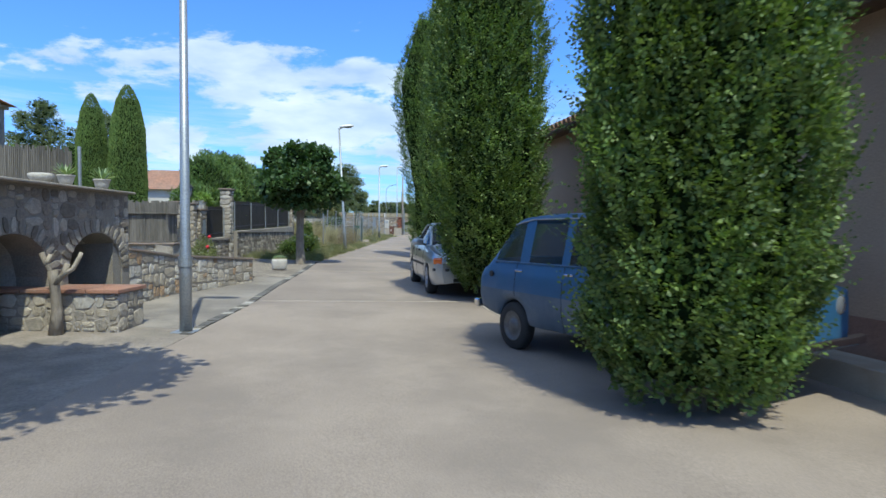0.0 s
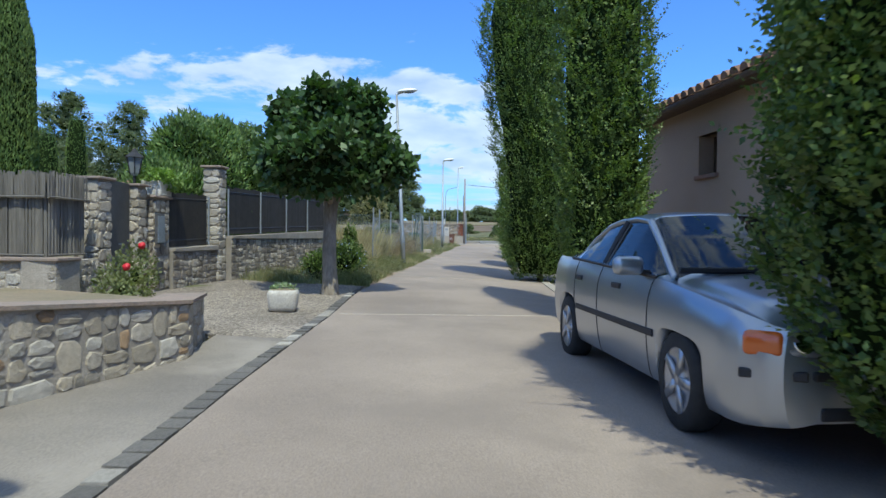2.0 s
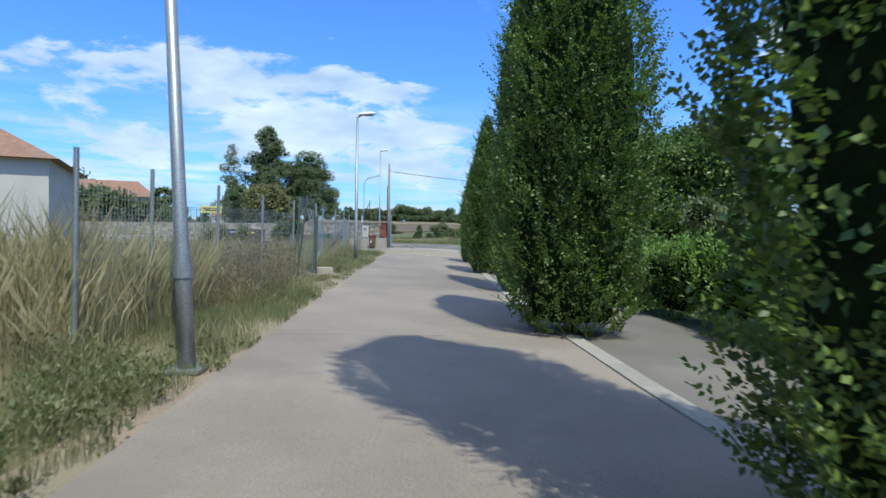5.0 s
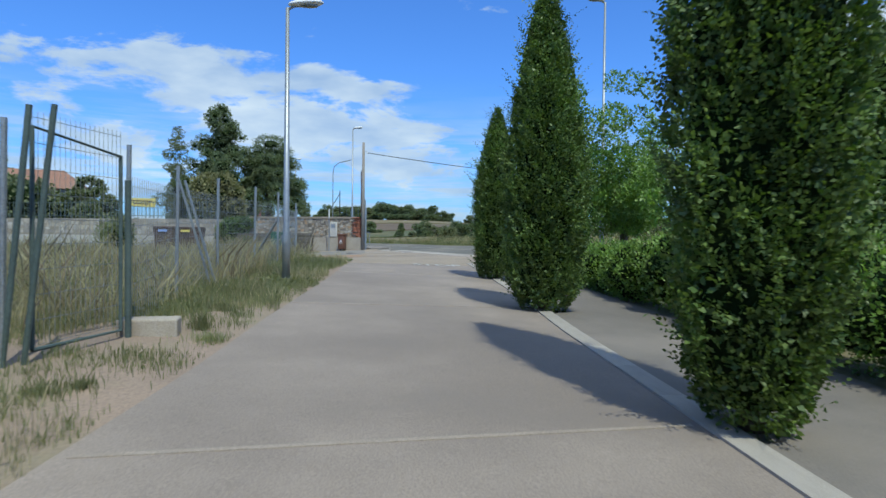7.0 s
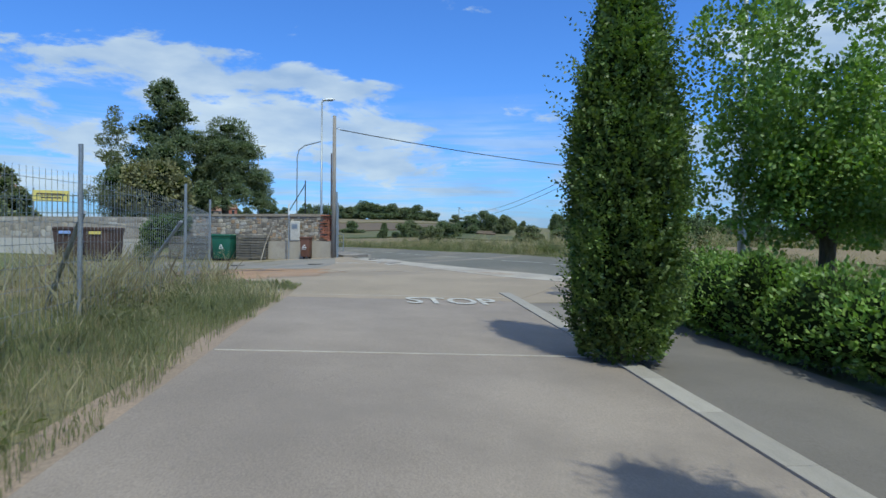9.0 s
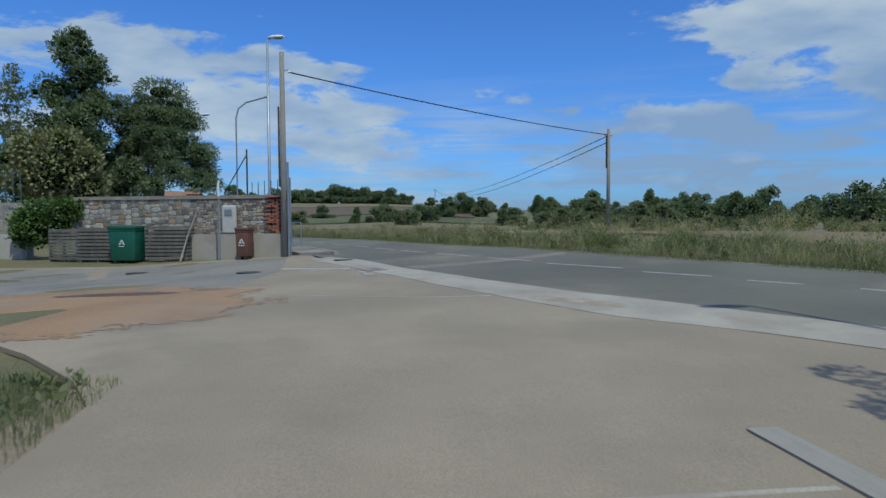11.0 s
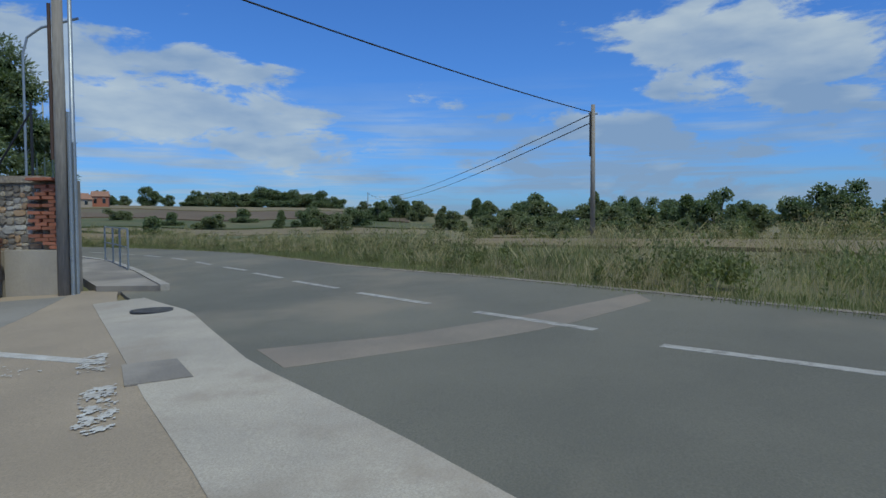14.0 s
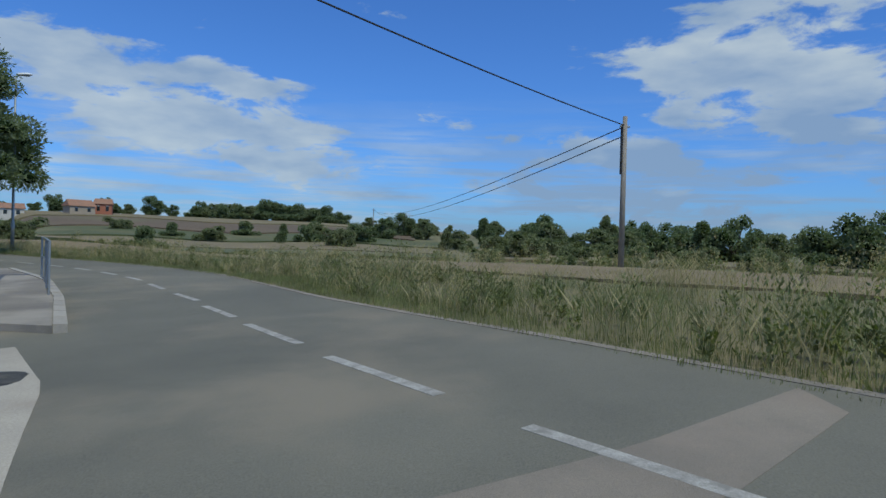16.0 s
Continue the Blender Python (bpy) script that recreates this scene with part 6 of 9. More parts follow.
# ---- cars ----
M["silver_paint"] = plain("silver_paint", (0.40, 0.43, 0.46), 0.3, 0.75, 0.5, 0.6)
M["blue_paint"] = surface("blue_paint", (0.03, 0.115, 0.235), (0.035, 0.125, 0.245), 1.5, 0.38, 0.02, 120, (0.09, 0.13, 0.20), 1.2, 0.35, metal=0.1)
M["dust_blue"] = surface("dust_blue", (0.10, 0.14, 0.18), (0.075, 0.115, 0.16), 3, 0.6, 0.05, 120, (0.19, 0.205, 0.22), 1.5, 0.5)
M["tyre"] = surface("tyre", (0.022, 0.022, 0.022), (0.035, 0.034, 0.032), 12, 0.85, 0.3, 80)
M["alloy"] = plain("alloy", (0.45, 0.46, 0.48), 0.35, 0.8)
M["steel_rim"] = surface("steel_rim", (0.21, 0.21, 0.205), (0.13, 0.13, 0.128), 8, 0.5, 0.1, 60, metal=0.5)
M["black_plastic"] = plain("black_plastic", (0.025, 0.025, 0.027), 0.6)
M["chrome"] = plain("chrome", (0.7, 0.7, 0.7), 0.12, 1.0)
M["amber"] = plain("amber", (0.62, 0.13, 0.02), 0.2, 0.0, 0.6, 0.6)
M["red_lens"] = plain("red_lens", (0.35, 0.01, 0.01), 0.2)
M["headlamp"] = plain("headlamp", (0.22, 0.24, 0.26), 0.1, 0.35, 0.6, 0.9)
M["car_glass"] = glass("car_glass", (0.015, 0.02, 0.024), 0.02, 0.86)
M["clear_glass"] = glass("clear_glass", (0.03, 0.04, 0.04), 0.03, 0.35)
M["seat_dark"] = surface("seat_dark", (0.03, 0.03, 0.032), (0.045, 0.043, 0.04), 8, 0.9, 0.3, 60)
M["plate_white"] = plain("plate_white", (0.7, 0.7, 0.68), 0.4)
M["plate_ink"] = plain("plate_ink", (0.02, 0.02, 0.02), 0.5)


def car_shell(spec, step=0.06):
    """Half sections along the length (x forward), from tables of (x, value). Returns the stations and points (n, 9, 2)."""
    x0, x1 = spec["x"]
    xs = set(np.arange(x0, x1 + 1e-6, step).round(4)) | {x1}
    for k in ("deck", "roofz"):
        xs |= {p[0] for p in spec[k]}
    for c in spec["hubs"]:
        xs |= {round(c + spec["arch"] * math.cos(t), 4) for t in np.linspace(0, math.pi, 13)}
    xs = np.array(sorted(x for x in xs if x0 <= x <= x1))
    f = lambda key: np.interp(xs, *np.array(spec[key]).T)
    half, tuck = f("half"), f("tuck")
    belt, sill, deck, roofz, roofw, beltw = f("belt"), f("sill"), f("deck"), f("roofz"), f("roofw"), f("beltw")
    low = sill.copy()
    for c in spec["hubs"]:
        u = (xs - c) / spec["arch"]
        arch = spec["hub_z"] + spec["arch"] * np.sqrt(np.clip(1 - u * u, 0, 1))
        low = np.where(np.abs(u) < 1, np.maximum(low, arch), low)
    waist = f("waist")
    pts = np.zeros((len(xs), 9, 2))
    pts[:, 0] = np.stack([half * 0.72, low + 0.02], 1)
    pts[:, 1] = np.stack([half - tuck * 0.35, low], 1)
    pts[:, 2] = np.stack([half - tuck * 0.05, (low + waist) / 2], 1)
    pts[:, 3] = np.stack([half, waist], 1)
    pts[:, 4] = np.stack([half * 0.985, (waist + belt) / 2 + 0.01], 1)
    pts[:, 5] = np.stack([beltw, np.minimum(belt, deck)], 1)
    pts[:, 6] = np.stack([roofw, np.maximum(roofz, deck) - spec["edge"]], 1)
    pts[:, 7] = np.stack([roofw * 0.72, np.maximum(roofz, deck) - spec["edge"] * 0.25], 1)
    pts[:, 8] = np.stack([roofw * 0, np.maximum(roofz, deck)], 1)
    return xs, pts


def rounded(pts, K):
    """The half sections with K steps between rows, on a smooth curve through them."""
    n, m_, _ = pts.shape
    ext = np.concatenate([pts[:, :1] * 2 - pts[:, 1:2], pts, pts[:, -2:-1] * [-1, 1]], 1)
    out = []
    for j in range(m_ - 1):
        p0, p1, p2, p3 = (ext[:, j + k] for k in range(4))
        sharp = 0.15 if j in (0, 5) else 0.42
        t0, t1 = (p2 - p0) * sharp, (p3 - p1) * sharp
        for k in range(K):
            u = k / K
            out.append((2 * u ** 3 - 3 * u ** 2 + 1) * p1 + (u ** 3 - 2 * u ** 2 + u) * t0 + (-2 * u ** 3 + 3 * u ** 2) * p2 + (u ** 3 - u ** 2) * t1)
    out.append(pts[:, -1])
    return np.stack(out, 1)


def grid_part(name, xs, pts, cells, material, parent, label="", push=0.0, both=True, smooth_shade=True):
    """Faces of the shell for the cells (station, row), on one or both sides."""
    K = 4
    rows = rounded(pts, K)
    cells = [(i, j * K + k) for i, j in cells for k in range(K)]
    pts = rows
    bm = bmesh.new()
    cache = {}

    def vert(i, j, s):
        key = (i, j, s if abs(pts[i, j, 0]) > 1e-6 else 0)
        if key not in cache:
            cache[key] = bm.verts.new((xs[i], s * pts[i, j, 0], pts[i, j, 1]))
        return cache[key]
    for i, j in cells:
        for s in ((1, -1) if both else (1,)):
            try:
                q = [vert(i, j, s), vert(i + 1, j, s), vert(i + 1, j + 1, s), vert(i, j + 1, s)]
                q = list(dict.fromkeys(q))
                if len(q) > 2:
                    bm.faces.new(q)
            except ValueError:
                pass
    bmesh.ops.recalc_face_normals(bm, faces=bm.faces)
    if push:
        bm.normal_update()
        mv = [(v, v.normal.copy()) for v in bm.verts]
        for v, n in mv:
            v.co += n * push
    ob = part(name, bm, material, parent, label, smooth_shade)
    ob.data.set_sharp_from_angle(angle=radians(26))
    return ob


def wheel(parent, x, y, z, r, w, rim_r, rim_mat, spokes, side):
    root_me = bmesh.new()
    prof = [(rim_r, -w / 2), (r - 0.02, -w / 2), (r, -w / 2 + 0.03), (r, w / 2 - 0.03), (r - 0.02, w / 2), (rim_r, w / 2)]
    ty = lathe(root_me, prof, 28, cap=False)
    bmesh.ops.rotate(ty, verts=ty.verts, matrix=Matrix.Rotation(radians(90), 3, "X"))
    bmesh.ops.translate(ty, verts=ty.verts, vec=(x, y, z))
    ob = part("wheel", ty, M["tyre"], parent, "black rubber tyre", True)
    bm = bmesh.new()
    yo = side * (w / 2 - 0.02)
    lathe(bm, [(0.0, 0.02), (0.05, 0.02), (0.07, 0.005), (rim_r * 0.55, -0.01), (rim_r * 0.8, 0.0), (rim_r * 0.93, 0.012), (rim_r, 0.018), (rim_r + 0.004, 0.0), (rim_r, -0.08)], 24, cap=False)
    if spokes:
        for k in range(spokes):
            a = 2 * math.pi * k / spokes
            bx = bmesh.ops.create_cube(bm, size=1.0)["verts"]
            for v in bx:
                p = Vector(((v.co.x + 0.5) * rim_r * 0.86 + 0.03, v.co.y * 0.055, 0.012 + v.co.z * 0.02))
                v.co = Vector((p.x * math.cos(a) - p.y * math.sin(a), p.x * math.sin(a) + p.y * math.cos(a), p.z))
    bmesh.ops.rotate(bm, verts=bm.verts, matrix=Matrix.Rotation(radians(-90 * side), 3, "X"))
    bmesh.ops.translate(bm, verts=bm.verts, vec=(x, y + yo, z))
    part("rim", bm, rim_mat, ob, "five-hole silver rim", True)
    return ob


def plate(parent, x, y, z, turn=0, w=0.52, h=0.11):
    """A number plate with plain bars in place of its characters. It faces along x."""
    ob = part("number_plate", box(bmesh.new(), -0.006, 0.006, -w / 2, w / 2, -h / 2, h / 2, 0.003, Matrix.Translation((x, y, z)) @ pose(0, 0, 0, 0, 0, turn)), M["plate_white"], parent, "white number plate")
    for k in range(7):
        u = -w / 2 + 0.09 + k * 0.056
        part("bar", box(bmesh.new(), 0.0075, 0.009, u, u + 0.034, -0.035, 0.035, 0, Matrix.Translation((x, y, z)) @ pose(0, 0, 0, 0, 0, turn)), M["plate_ink"], ob)


def seams(parent, xs, pts, where, rows=(1, 6)):
    """Dark door gaps that follow the body's section."""
    for x, j0 in where:
        i = int(np.argmin(np.abs(xs - x)))
        for s in (1, -1):
            fine = rounded(pts[i:i + 1], 4)[0]
            part("door_seam", tube(bmesh.new(), [(xs[i], s * fine[j, 0], fine[j, 1]) for j in range(j0 * 4, rows[1] * 4 - 3)], 0.005, 5), M["black_plastic"], parent)


def in_x(xs, i, ranges):
    m_ = (xs[i] + xs[i + 1]) / 2
    return any(a <= m_ <= b for a, b in ranges)


def silver_saloon(m):
    root = thing("silver_saloon", m, "silver four-door saloon parked facing up the lane", "car")
    spec = dict(x=(-2.235, 2.235), hubs=(1.36, -1.365), arch=0.345, hub_z=0.31, edge=0.07,
                half=[(-2.235, 0.66), (-2.18, 0.76), (-2.0, 0.83), (-1.4, 0.865), (0, 0.87), (1.4, 0.865), (1.9, 0.845), (2.08, 0.81), (2.18, 0.755), (2.235, 0.66)],
                tuck=[(-2.2, 0.14), (0, 0.2), (2.2, 0.14)],
                sill=[(-2.235, 0.34), (-2.1, 0.28), (-1.0, 0.22), (1.0, 0.22), (2.0, 0.21), (2.235, 0.24)],
                waist=[(-2.235, 0.60), (-1.4, 0.66), (1.3, 0.62), (2.0, 0.58), (2.235, 0.54)],
                belt=[(-2.235, 0.93), (-1.9, 1.0), (-1.2, 0.985), (0.6, 0.93), (0.9, 0.92), (1.5, 0.86), (2.0, 0.80), (2.235, 0.73)],
                deck=[(-2.235, 0.94), (-2.17, 1.035), (-1.75, 1.055), (-1.45, 1.06), (-1.44, 1.06), (0.86, 0.97), (1.3, 0.93), (1.8, 0.875), (2.05, 0.825), (2.17, 0.785), (2.235, 0.735)],
                roofz=[(-1.7, 0.4), (-1.62, 1.03), (-1.45, 1.12), (-1.2, 1.24), (-0.85, 1.365), (-0.5, 1.405), (-0.1, 1.415), (0.2, 1.39), (0.55, 1.22), (0.95, 0.98), (1.0, 0.9), (1.06, 0.4)],
                roofw=[(-2.235, 0.52), (-1.9, 0.66), (-1.5, 0.63), (-0.9, 0.56), (-0.3, 0.56), (0.2, 0.575), (0.9, 0.69), (1.4, 0.70), (2.0, 0.66), (2.235, 0.56)],
                beltw=[(-2.235, 0.60), (-2.0, 0.77), (-1.4, 0.80), (0.8, 0.80), (1.4, 0.80), (2.0, 0.77), (2.235, 0.63)])
    xs, pts = car_shell(spec)
    n = len(xs)
    side_glass = [(-0.28, 0.90), (-1.12, -0.36)]
    side = [(i, 5) for i in range(n - 1) if in_x(xs, i, side_glass)]
    front = [(i, j) for i in range(n - 1) for j in (6, 7) if in_x(xs, i, [(0.24, 0.93)])]
    rear = [(i, j) for i in range(n - 1) for j in (6, 7) if in_x(xs, i, [(-1.55, -0.95)])]
    quarter = [(i, 5) for i in range(n - 1) if in_x(xs, i, [(-1.34, -1.18)])]
    gl = set(side + front + rear + quarter)
    body = grid_part("body", xs, pts, [(i, j) for i in range(n - 1) for j in range(8) if (i, j) not in gl], M["silver_paint"], root, "silver painted body shell")
    for end in (0, n - 1):
        bm = bmesh.new()
        fine = rounded(pts[end:end + 1], 4)[0]
        v = [bm.verts.new((xs[end], s * fine[j, 0], fine[j, 1])) for s, js in ((1, range(33)), (-1, range(31, -1, -1))) for j in js]
        bm.faces.new(v)
        part("end_panel", bm, M["silver_paint"], root)
    for nm, cells, lab in (("side_window", [c for c in side if xs[c[0]] > -0.3], "tinted side window"), ("side_window", [c for c in side if xs[c[0]] < -0.3], "tinted side window"), ("quarter_window", quarter, ""),
                           ("windscreen", front, "dark reflecting windscreen"), ("rear_window", rear, "dark rear window")):
        if nm in ("side_window", "quarter_window"):
            for s in (1, -1):
                one = pts * [s, 1]
                grid_part(nm, xs, one, cells, M["car_glass"], root, lab, both=False)
        else:
            grid_part(nm, xs, pts, cells, M["car_glass"], root, lab)
    for s in (1, -1):
        for x, y in ((1.36, 0.755), (-1.365, 0.755)):
            wheel(root, x, s * y, 0.31, 0.31, 0.2, 0.205, M["alloy"], 5, s)
        part("rub_strip", box(bmesh.new(), -0.98, 0.98, s * 0.868 - 0.01, s * 0.868 + 0.014, 0.525, 0.575, 0.006), M["black_plastic"], root, "black side rub strip")
        for x in (-0.92, 0.16):
            part("door_handle", box(bmesh.new(), x - 0.1, x + 0.1, s * 0.853 - 0.015, s * 0.853 + 0.025, 0.795, 0.84, 0.01), M["black_plastic"], root, "black recessed door handle")
        part("pillar_trim", tube(bmesh.new(), [(-0.325, s * 0.79, 0.97), (-0.325, s * 0.69, 1.16), (-0.325, s * 0.585, 1.325)], 0.028, 6), M["black_plastic"], root)
        bm = box(bmesh.new(), 0.62, 0.74, s * 0.945 - 0.115, s * 0.945 + 0.115, 0.925, 1.06, 0.045)
        for v in bm.verts:
            v.co.x += 0.04 * (abs(v.co.y) - 0.9)
        part("door_mirror", bm, M["silver_paint"], root, "silver door mirror", True)
        part("mirror_stalk", box(bmesh.new(), 0.62, 0.7, min(s * 0.78, s * 0.86), max(s * 0.78, s * 0.86), 0.93, 0.96), M["black_plastic"], root)
        # lamps at the nose
        lamp_m = Matrix.Translation((2.185, s * 0.46, 0.655)) @ pose(0, 0, 0, 0, 0, s * 10) @ pose(0, 0, 0, 0, -14, 0)
        hl = part("headlight", box(bmesh.new(), -0.06, 0.07, -0.2, 0.19, -0.075, 0.07, 0.03, lamp_m), M["headlamp"], root, "clear twin headlight", True)
        for u in (-0.08, 0.075):
            bm = lathe(bmesh.new(), [(0.056, 0.0), (0.058, 0.008), (0.045, 0.004), (0.0, 0.001)], 16, cap=False)
            for v in bm.verts:
                v.co = lamp_m @ Vector((0.07 + v.co.z, u + v.co.x, v.co.y))
            part("reflector", bm, M["chrome"], hl, "", True)
        part("indicator", box(bmesh.new(), -0.06, 0.06, -0.105, 0.1, -0.062, 0.066, 0.03, Matrix.Translation((2.135, s * 0.71, 0.655)) @ pose(0, 0, 0, 0, 0, s * 38)), M["amber"], root, "amber indicator lens", True)
        part("grille", box(bmesh.new(), 2.10, 2.215, s * 0.13 - 0.11, s * 0.13 + 0.11, 0.615, 0.725, 0.03, pose(0, 0, 0, 0, 0, 0)), M["chrome"], root, "chrome kidney grille half", True)
        part("grille_slats", box(bmesh.new(), 2.2, 2.222, s * 0.13 - 0.085, s * 0.13 + 0.085, 0.63, 0.71, 0.01), M["black_plastic"], root)
        part("bumper_slot", box(bmesh.new(), 2.1, 2.235, min(s * 0.3, s * 0.52), max(s * 0.3, s * 0.52), 0.375, 0.42, 0.01, pose(-0.02, 0, 0)), M["black_plastic"], root)
    part("bumper_strip", box(bmesh.new(), 2.08, 2.262, -0.5, 0.5, 0.475, 0.525, 0.012), M["black_plastic"], root, "dark bumper rubbing strip")
    for s in (1, -1):
        part("bumper_corner", box(bmesh.new(), -0.02, 0.02, -0.17, 0.17, 0.475, 0.525, 0.01, Matrix.Translation((2.17, s * 0.68, 0)) @ pose(0, 0, 0, 0, 0, s * 30)), M["black_plastic"], root)
    part("air_intake", box(bmesh.new(), 2.1, 2.25, -0.45, 0.45, 0.27, 0.34, 0.015), M["black_plastic"], root)
    plate(root, 2.268, 0, 0.47)
    for y in (-0.25, 0.3):
        part("wiper", tube(bmesh.new(), [(0.98, y, 0.985), (0.93, y + 0.28, 1.005), (0.86, y + 0.5, 1.02)], 0.012, 6), M["black_plastic"], root)
    line = lambda a, b, j: [k for k in range(n) if a <= xs[k] <= b]
    for s in (1, -1):
        part("front_pillar", tube(bmesh.new(), [(xs[k], s * (pts[k, 6, 0] + 0.006), pts[k, 6, 1] + 0.004) for k in line(0.2, 0.96, 6)], 0.03, 7), M["silver_paint"], root, "silver windscreen pillar", True)
        part("roof_rail", tube(bmesh.new(), [(xs[k], s * (pts[k, 6, 0] + 0.004), pts[k, 6, 1]) for k in line(-1.5, 0.24, 6)], 0.026, 7), M["silver_paint"], root, "silver roof edge", True)
        part("window_trim", tube(bmesh.new(), [(xs[k], s * (pts[k, 5, 0] + 0.004), pts[k, 5, 1]) for k in line(-1.36, 0.9, 5)], 0.013, 6), M["black_plastic"], root, "black window trim")
    part("windscreen_seal", tube(bmesh.new(), [(0.985, y_, 0.975) for y_ in (-0.68, -0.3, 0.3, 0.68)], 0.022, 6), M["black_plastic"], root, "black cowl below the windscreen")
    seams(root, xs, pts, ((0.86, 1), (-0.33, 1), (-1.06, 2)))
    part("floor_pan", box(bmesh.new(), -1.95, 1.95, -0.6, 0.6, 0.23, 0.29), M["black_plastic"], root)
    part("dashboard", box(bmesh.new(), 0.55, 0.98, -0.68, 0.68, 0.6, 0.93, 0.05), M["seat_dark"], root)
    for x, yy_ in ((-0.1, 0.36), (-0.1, -0.36)):
        sm = part("seat", box(bmesh.new(), x - 0.25, x + 0.25, yy_ - 0.24, yy_ + 0.24, 0.3, 0.55, 0.06), M["seat_dark"], root)
        part("backrest", box(bmesh.new(), x - 0.36, x - 0.2, yy_ - 0.24, yy_ + 0.24, 0.5, 1.15, 0.06), M["seat_dark"], sm)
    part("rear_seat", box(bmesh.new(), -1.25, -0.95, -0.62, 0.62, 0.4, 0.98, 0.06), M["seat_dark"], root)
    part("engine_block", box(bmesh.new(), 1.0, 2.0, -0.55, 0.55, 0.3, 0.62), M["black_plastic"], root)
    return root


def blue_hatchback(m):
    root = thing("blue_hatchback", m, "old dusty blue five-door hatchback parked at an angle", "car")
    spec = dict(x=(-1.65, 2.15), hubs=(1.52, -0.92), arch=0.29, hub_z=0.265, edge=0.05,
                half=[(-1.65, 0.66), (-1.58, 0.72), (-1.2, 0.755), (0.6, 0.765), (1.5, 0.73), (2.0, 0.68), (2.15, 0.58)],
                tuck=[(-1.7, 0.14), (0, 0.2), (2.2, 0.14)],
                sill=[(-1.65, 0.42), (-1.3, 0.36), (-0.5, 0.29), (1.0, 0.29), (1.9, 0.33), (2.15, 0.4)],
                waist=[(-1.65, 0.66), (0, 0.64), (2.15, 0.6)],
                belt=[(-1.65, 0.86), (-1.2, 0.955), (0.6, 0.955), (1.2, 0.93), (2.15, 0.86)],
                deck=[(-1.65, 0.80), (-1.6, 0.88), (-1.5, 0.95), (0.95, 0.99), (1.5, 0.96), (2.05, 0.9), (2.15, 0.84)],
                roofz=[(-1.64, 0.4), (-1.6, 0.9), (-1.5, 0.97), (-1.02, 1.42), (-0.9, 1.46), (-0.4, 1.495), (0.2, 1.495), (0.55, 1.47), (0.68, 1.42), (1.05, 1.0), (1.1, 0.9), (1.16, 0.4)],
                roofw=[(-1.65, 0.58), (-1.5, 0.63), (-1.0, 0.585), (0.5, 0.585), (1.0, 0.64), (1.6, 0.62), (2.15, 0.5)],
                beltw=[(-1.65, 0.62), (-1.4, 0.70), (0.9, 0.715), (1.6, 0.68), (2.15, 0.55)])
    xs, pts = car_shell(spec)
    n = len(xs)
    wins = [(-1.26, -0.80), (-0.64, -0.1), (0.04, 0.7)]
    groups = [[(i, 5) for i in range(n - 1) if in_x(xs, i, [w])] for w in wins]
    front = [(i, j) for i in range(n - 1) for j in (6, 7) if in_x(xs, i, [(0.70, 1.04)])]
    rear = [(i, j) for i in range(n - 1) for j in (6, 7) if in_x(xs, i, [(-1.47, -1.05)])]
    gl = set(sum(groups, []) + front + rear)
    lower = [(i, j) for i in range(n - 1) for j in (0, 1, 2)]
    grid_part("body", xs, pts, [(i, j) for i in range(n - 1) for j in range(3, 8) if (i, j) not in gl], M["blue_paint"], root, "faded blue painted body")
    grid_part("lower_body", xs, pts, lower, M["dust_blue"], root, "dusty lower doors and wings")
    for end in (0, n - 1):
        bm = bmesh.new()
        fine = rounded(pts[end:end + 1], 4)[0]
        v = [bm.verts.new((xs[end], s * fine[j, 0], fine[j, 1])) for s, js in ((1, range(33)), (-1, range(31, -1, -1))) for j in js]
        bm.faces.new(v)
        part("end_panel", bm, M["blue_paint"], root)
    for g_, lab in zip(groups + [front, rear], ("clear rear quarter window", "clear side window", "clear side window", "windscreen glass", "sloping hatch glass")):
        if "side" in lab or "quarter" in lab:
            for s in (1, -1):
                grid_part("window", xs, pts * [s, 1], g_, M["clear_glass"], root, lab, both=False)
        else:
            grid_part("window", xs, pts, g_, M["clear_glass"], root, lab)
    for s in (1, -1):
        for x in spec["hubs"]:
            wheel(root, x, s * 0.655, 0.265, 0.265, 0.14, 0.165, M["steel_rim"], 0, s)
        for x in (-0.78, 0.06):
            h = part("door_handle", box(bmesh.new(), x - 0.07, x + 0.07, s * 0.745 - 0.01, s * 0.745 + 0.03, 0.865, 0.89, 0.008), M["chrome"], root, "chrome door handle")
        part("gutter", tube(bmesh.new(), [(-1.02, s * 0.60, 1.375), (-0.7, s * 0.595, 1.43), (0.4, s * 0.595, 1.44), (0.68, s * 0.61, 1.36)], 0.008, 6), M["steel"], root, "pale roof gutter")
        part("window_trim", tube(bmesh.new(), [(-1.3, s * 0.715, 0.965), (0.75, s * 0.725, 0.965)], 0.009, 6), M["blue_paint"], root)
        part("tail_light", box(bmesh.new(), -1.675, -1.62, s * 0.6 - 0.05, s * 0.6 + 0.05, 0.6, 0.76, 0.012), M["red_lens"], root, "red tail light")
        part("fuel_cap", lathe(bmesh.new(), [(0.035, 0), (0.035, 0.015), (0.0, 0.018)], 12, (0, 0, 0), False), M["black_plastic"], root).matrix_basis = pose(-1.3, s * 0.745, 0.82, -90 * s, 0, 0)
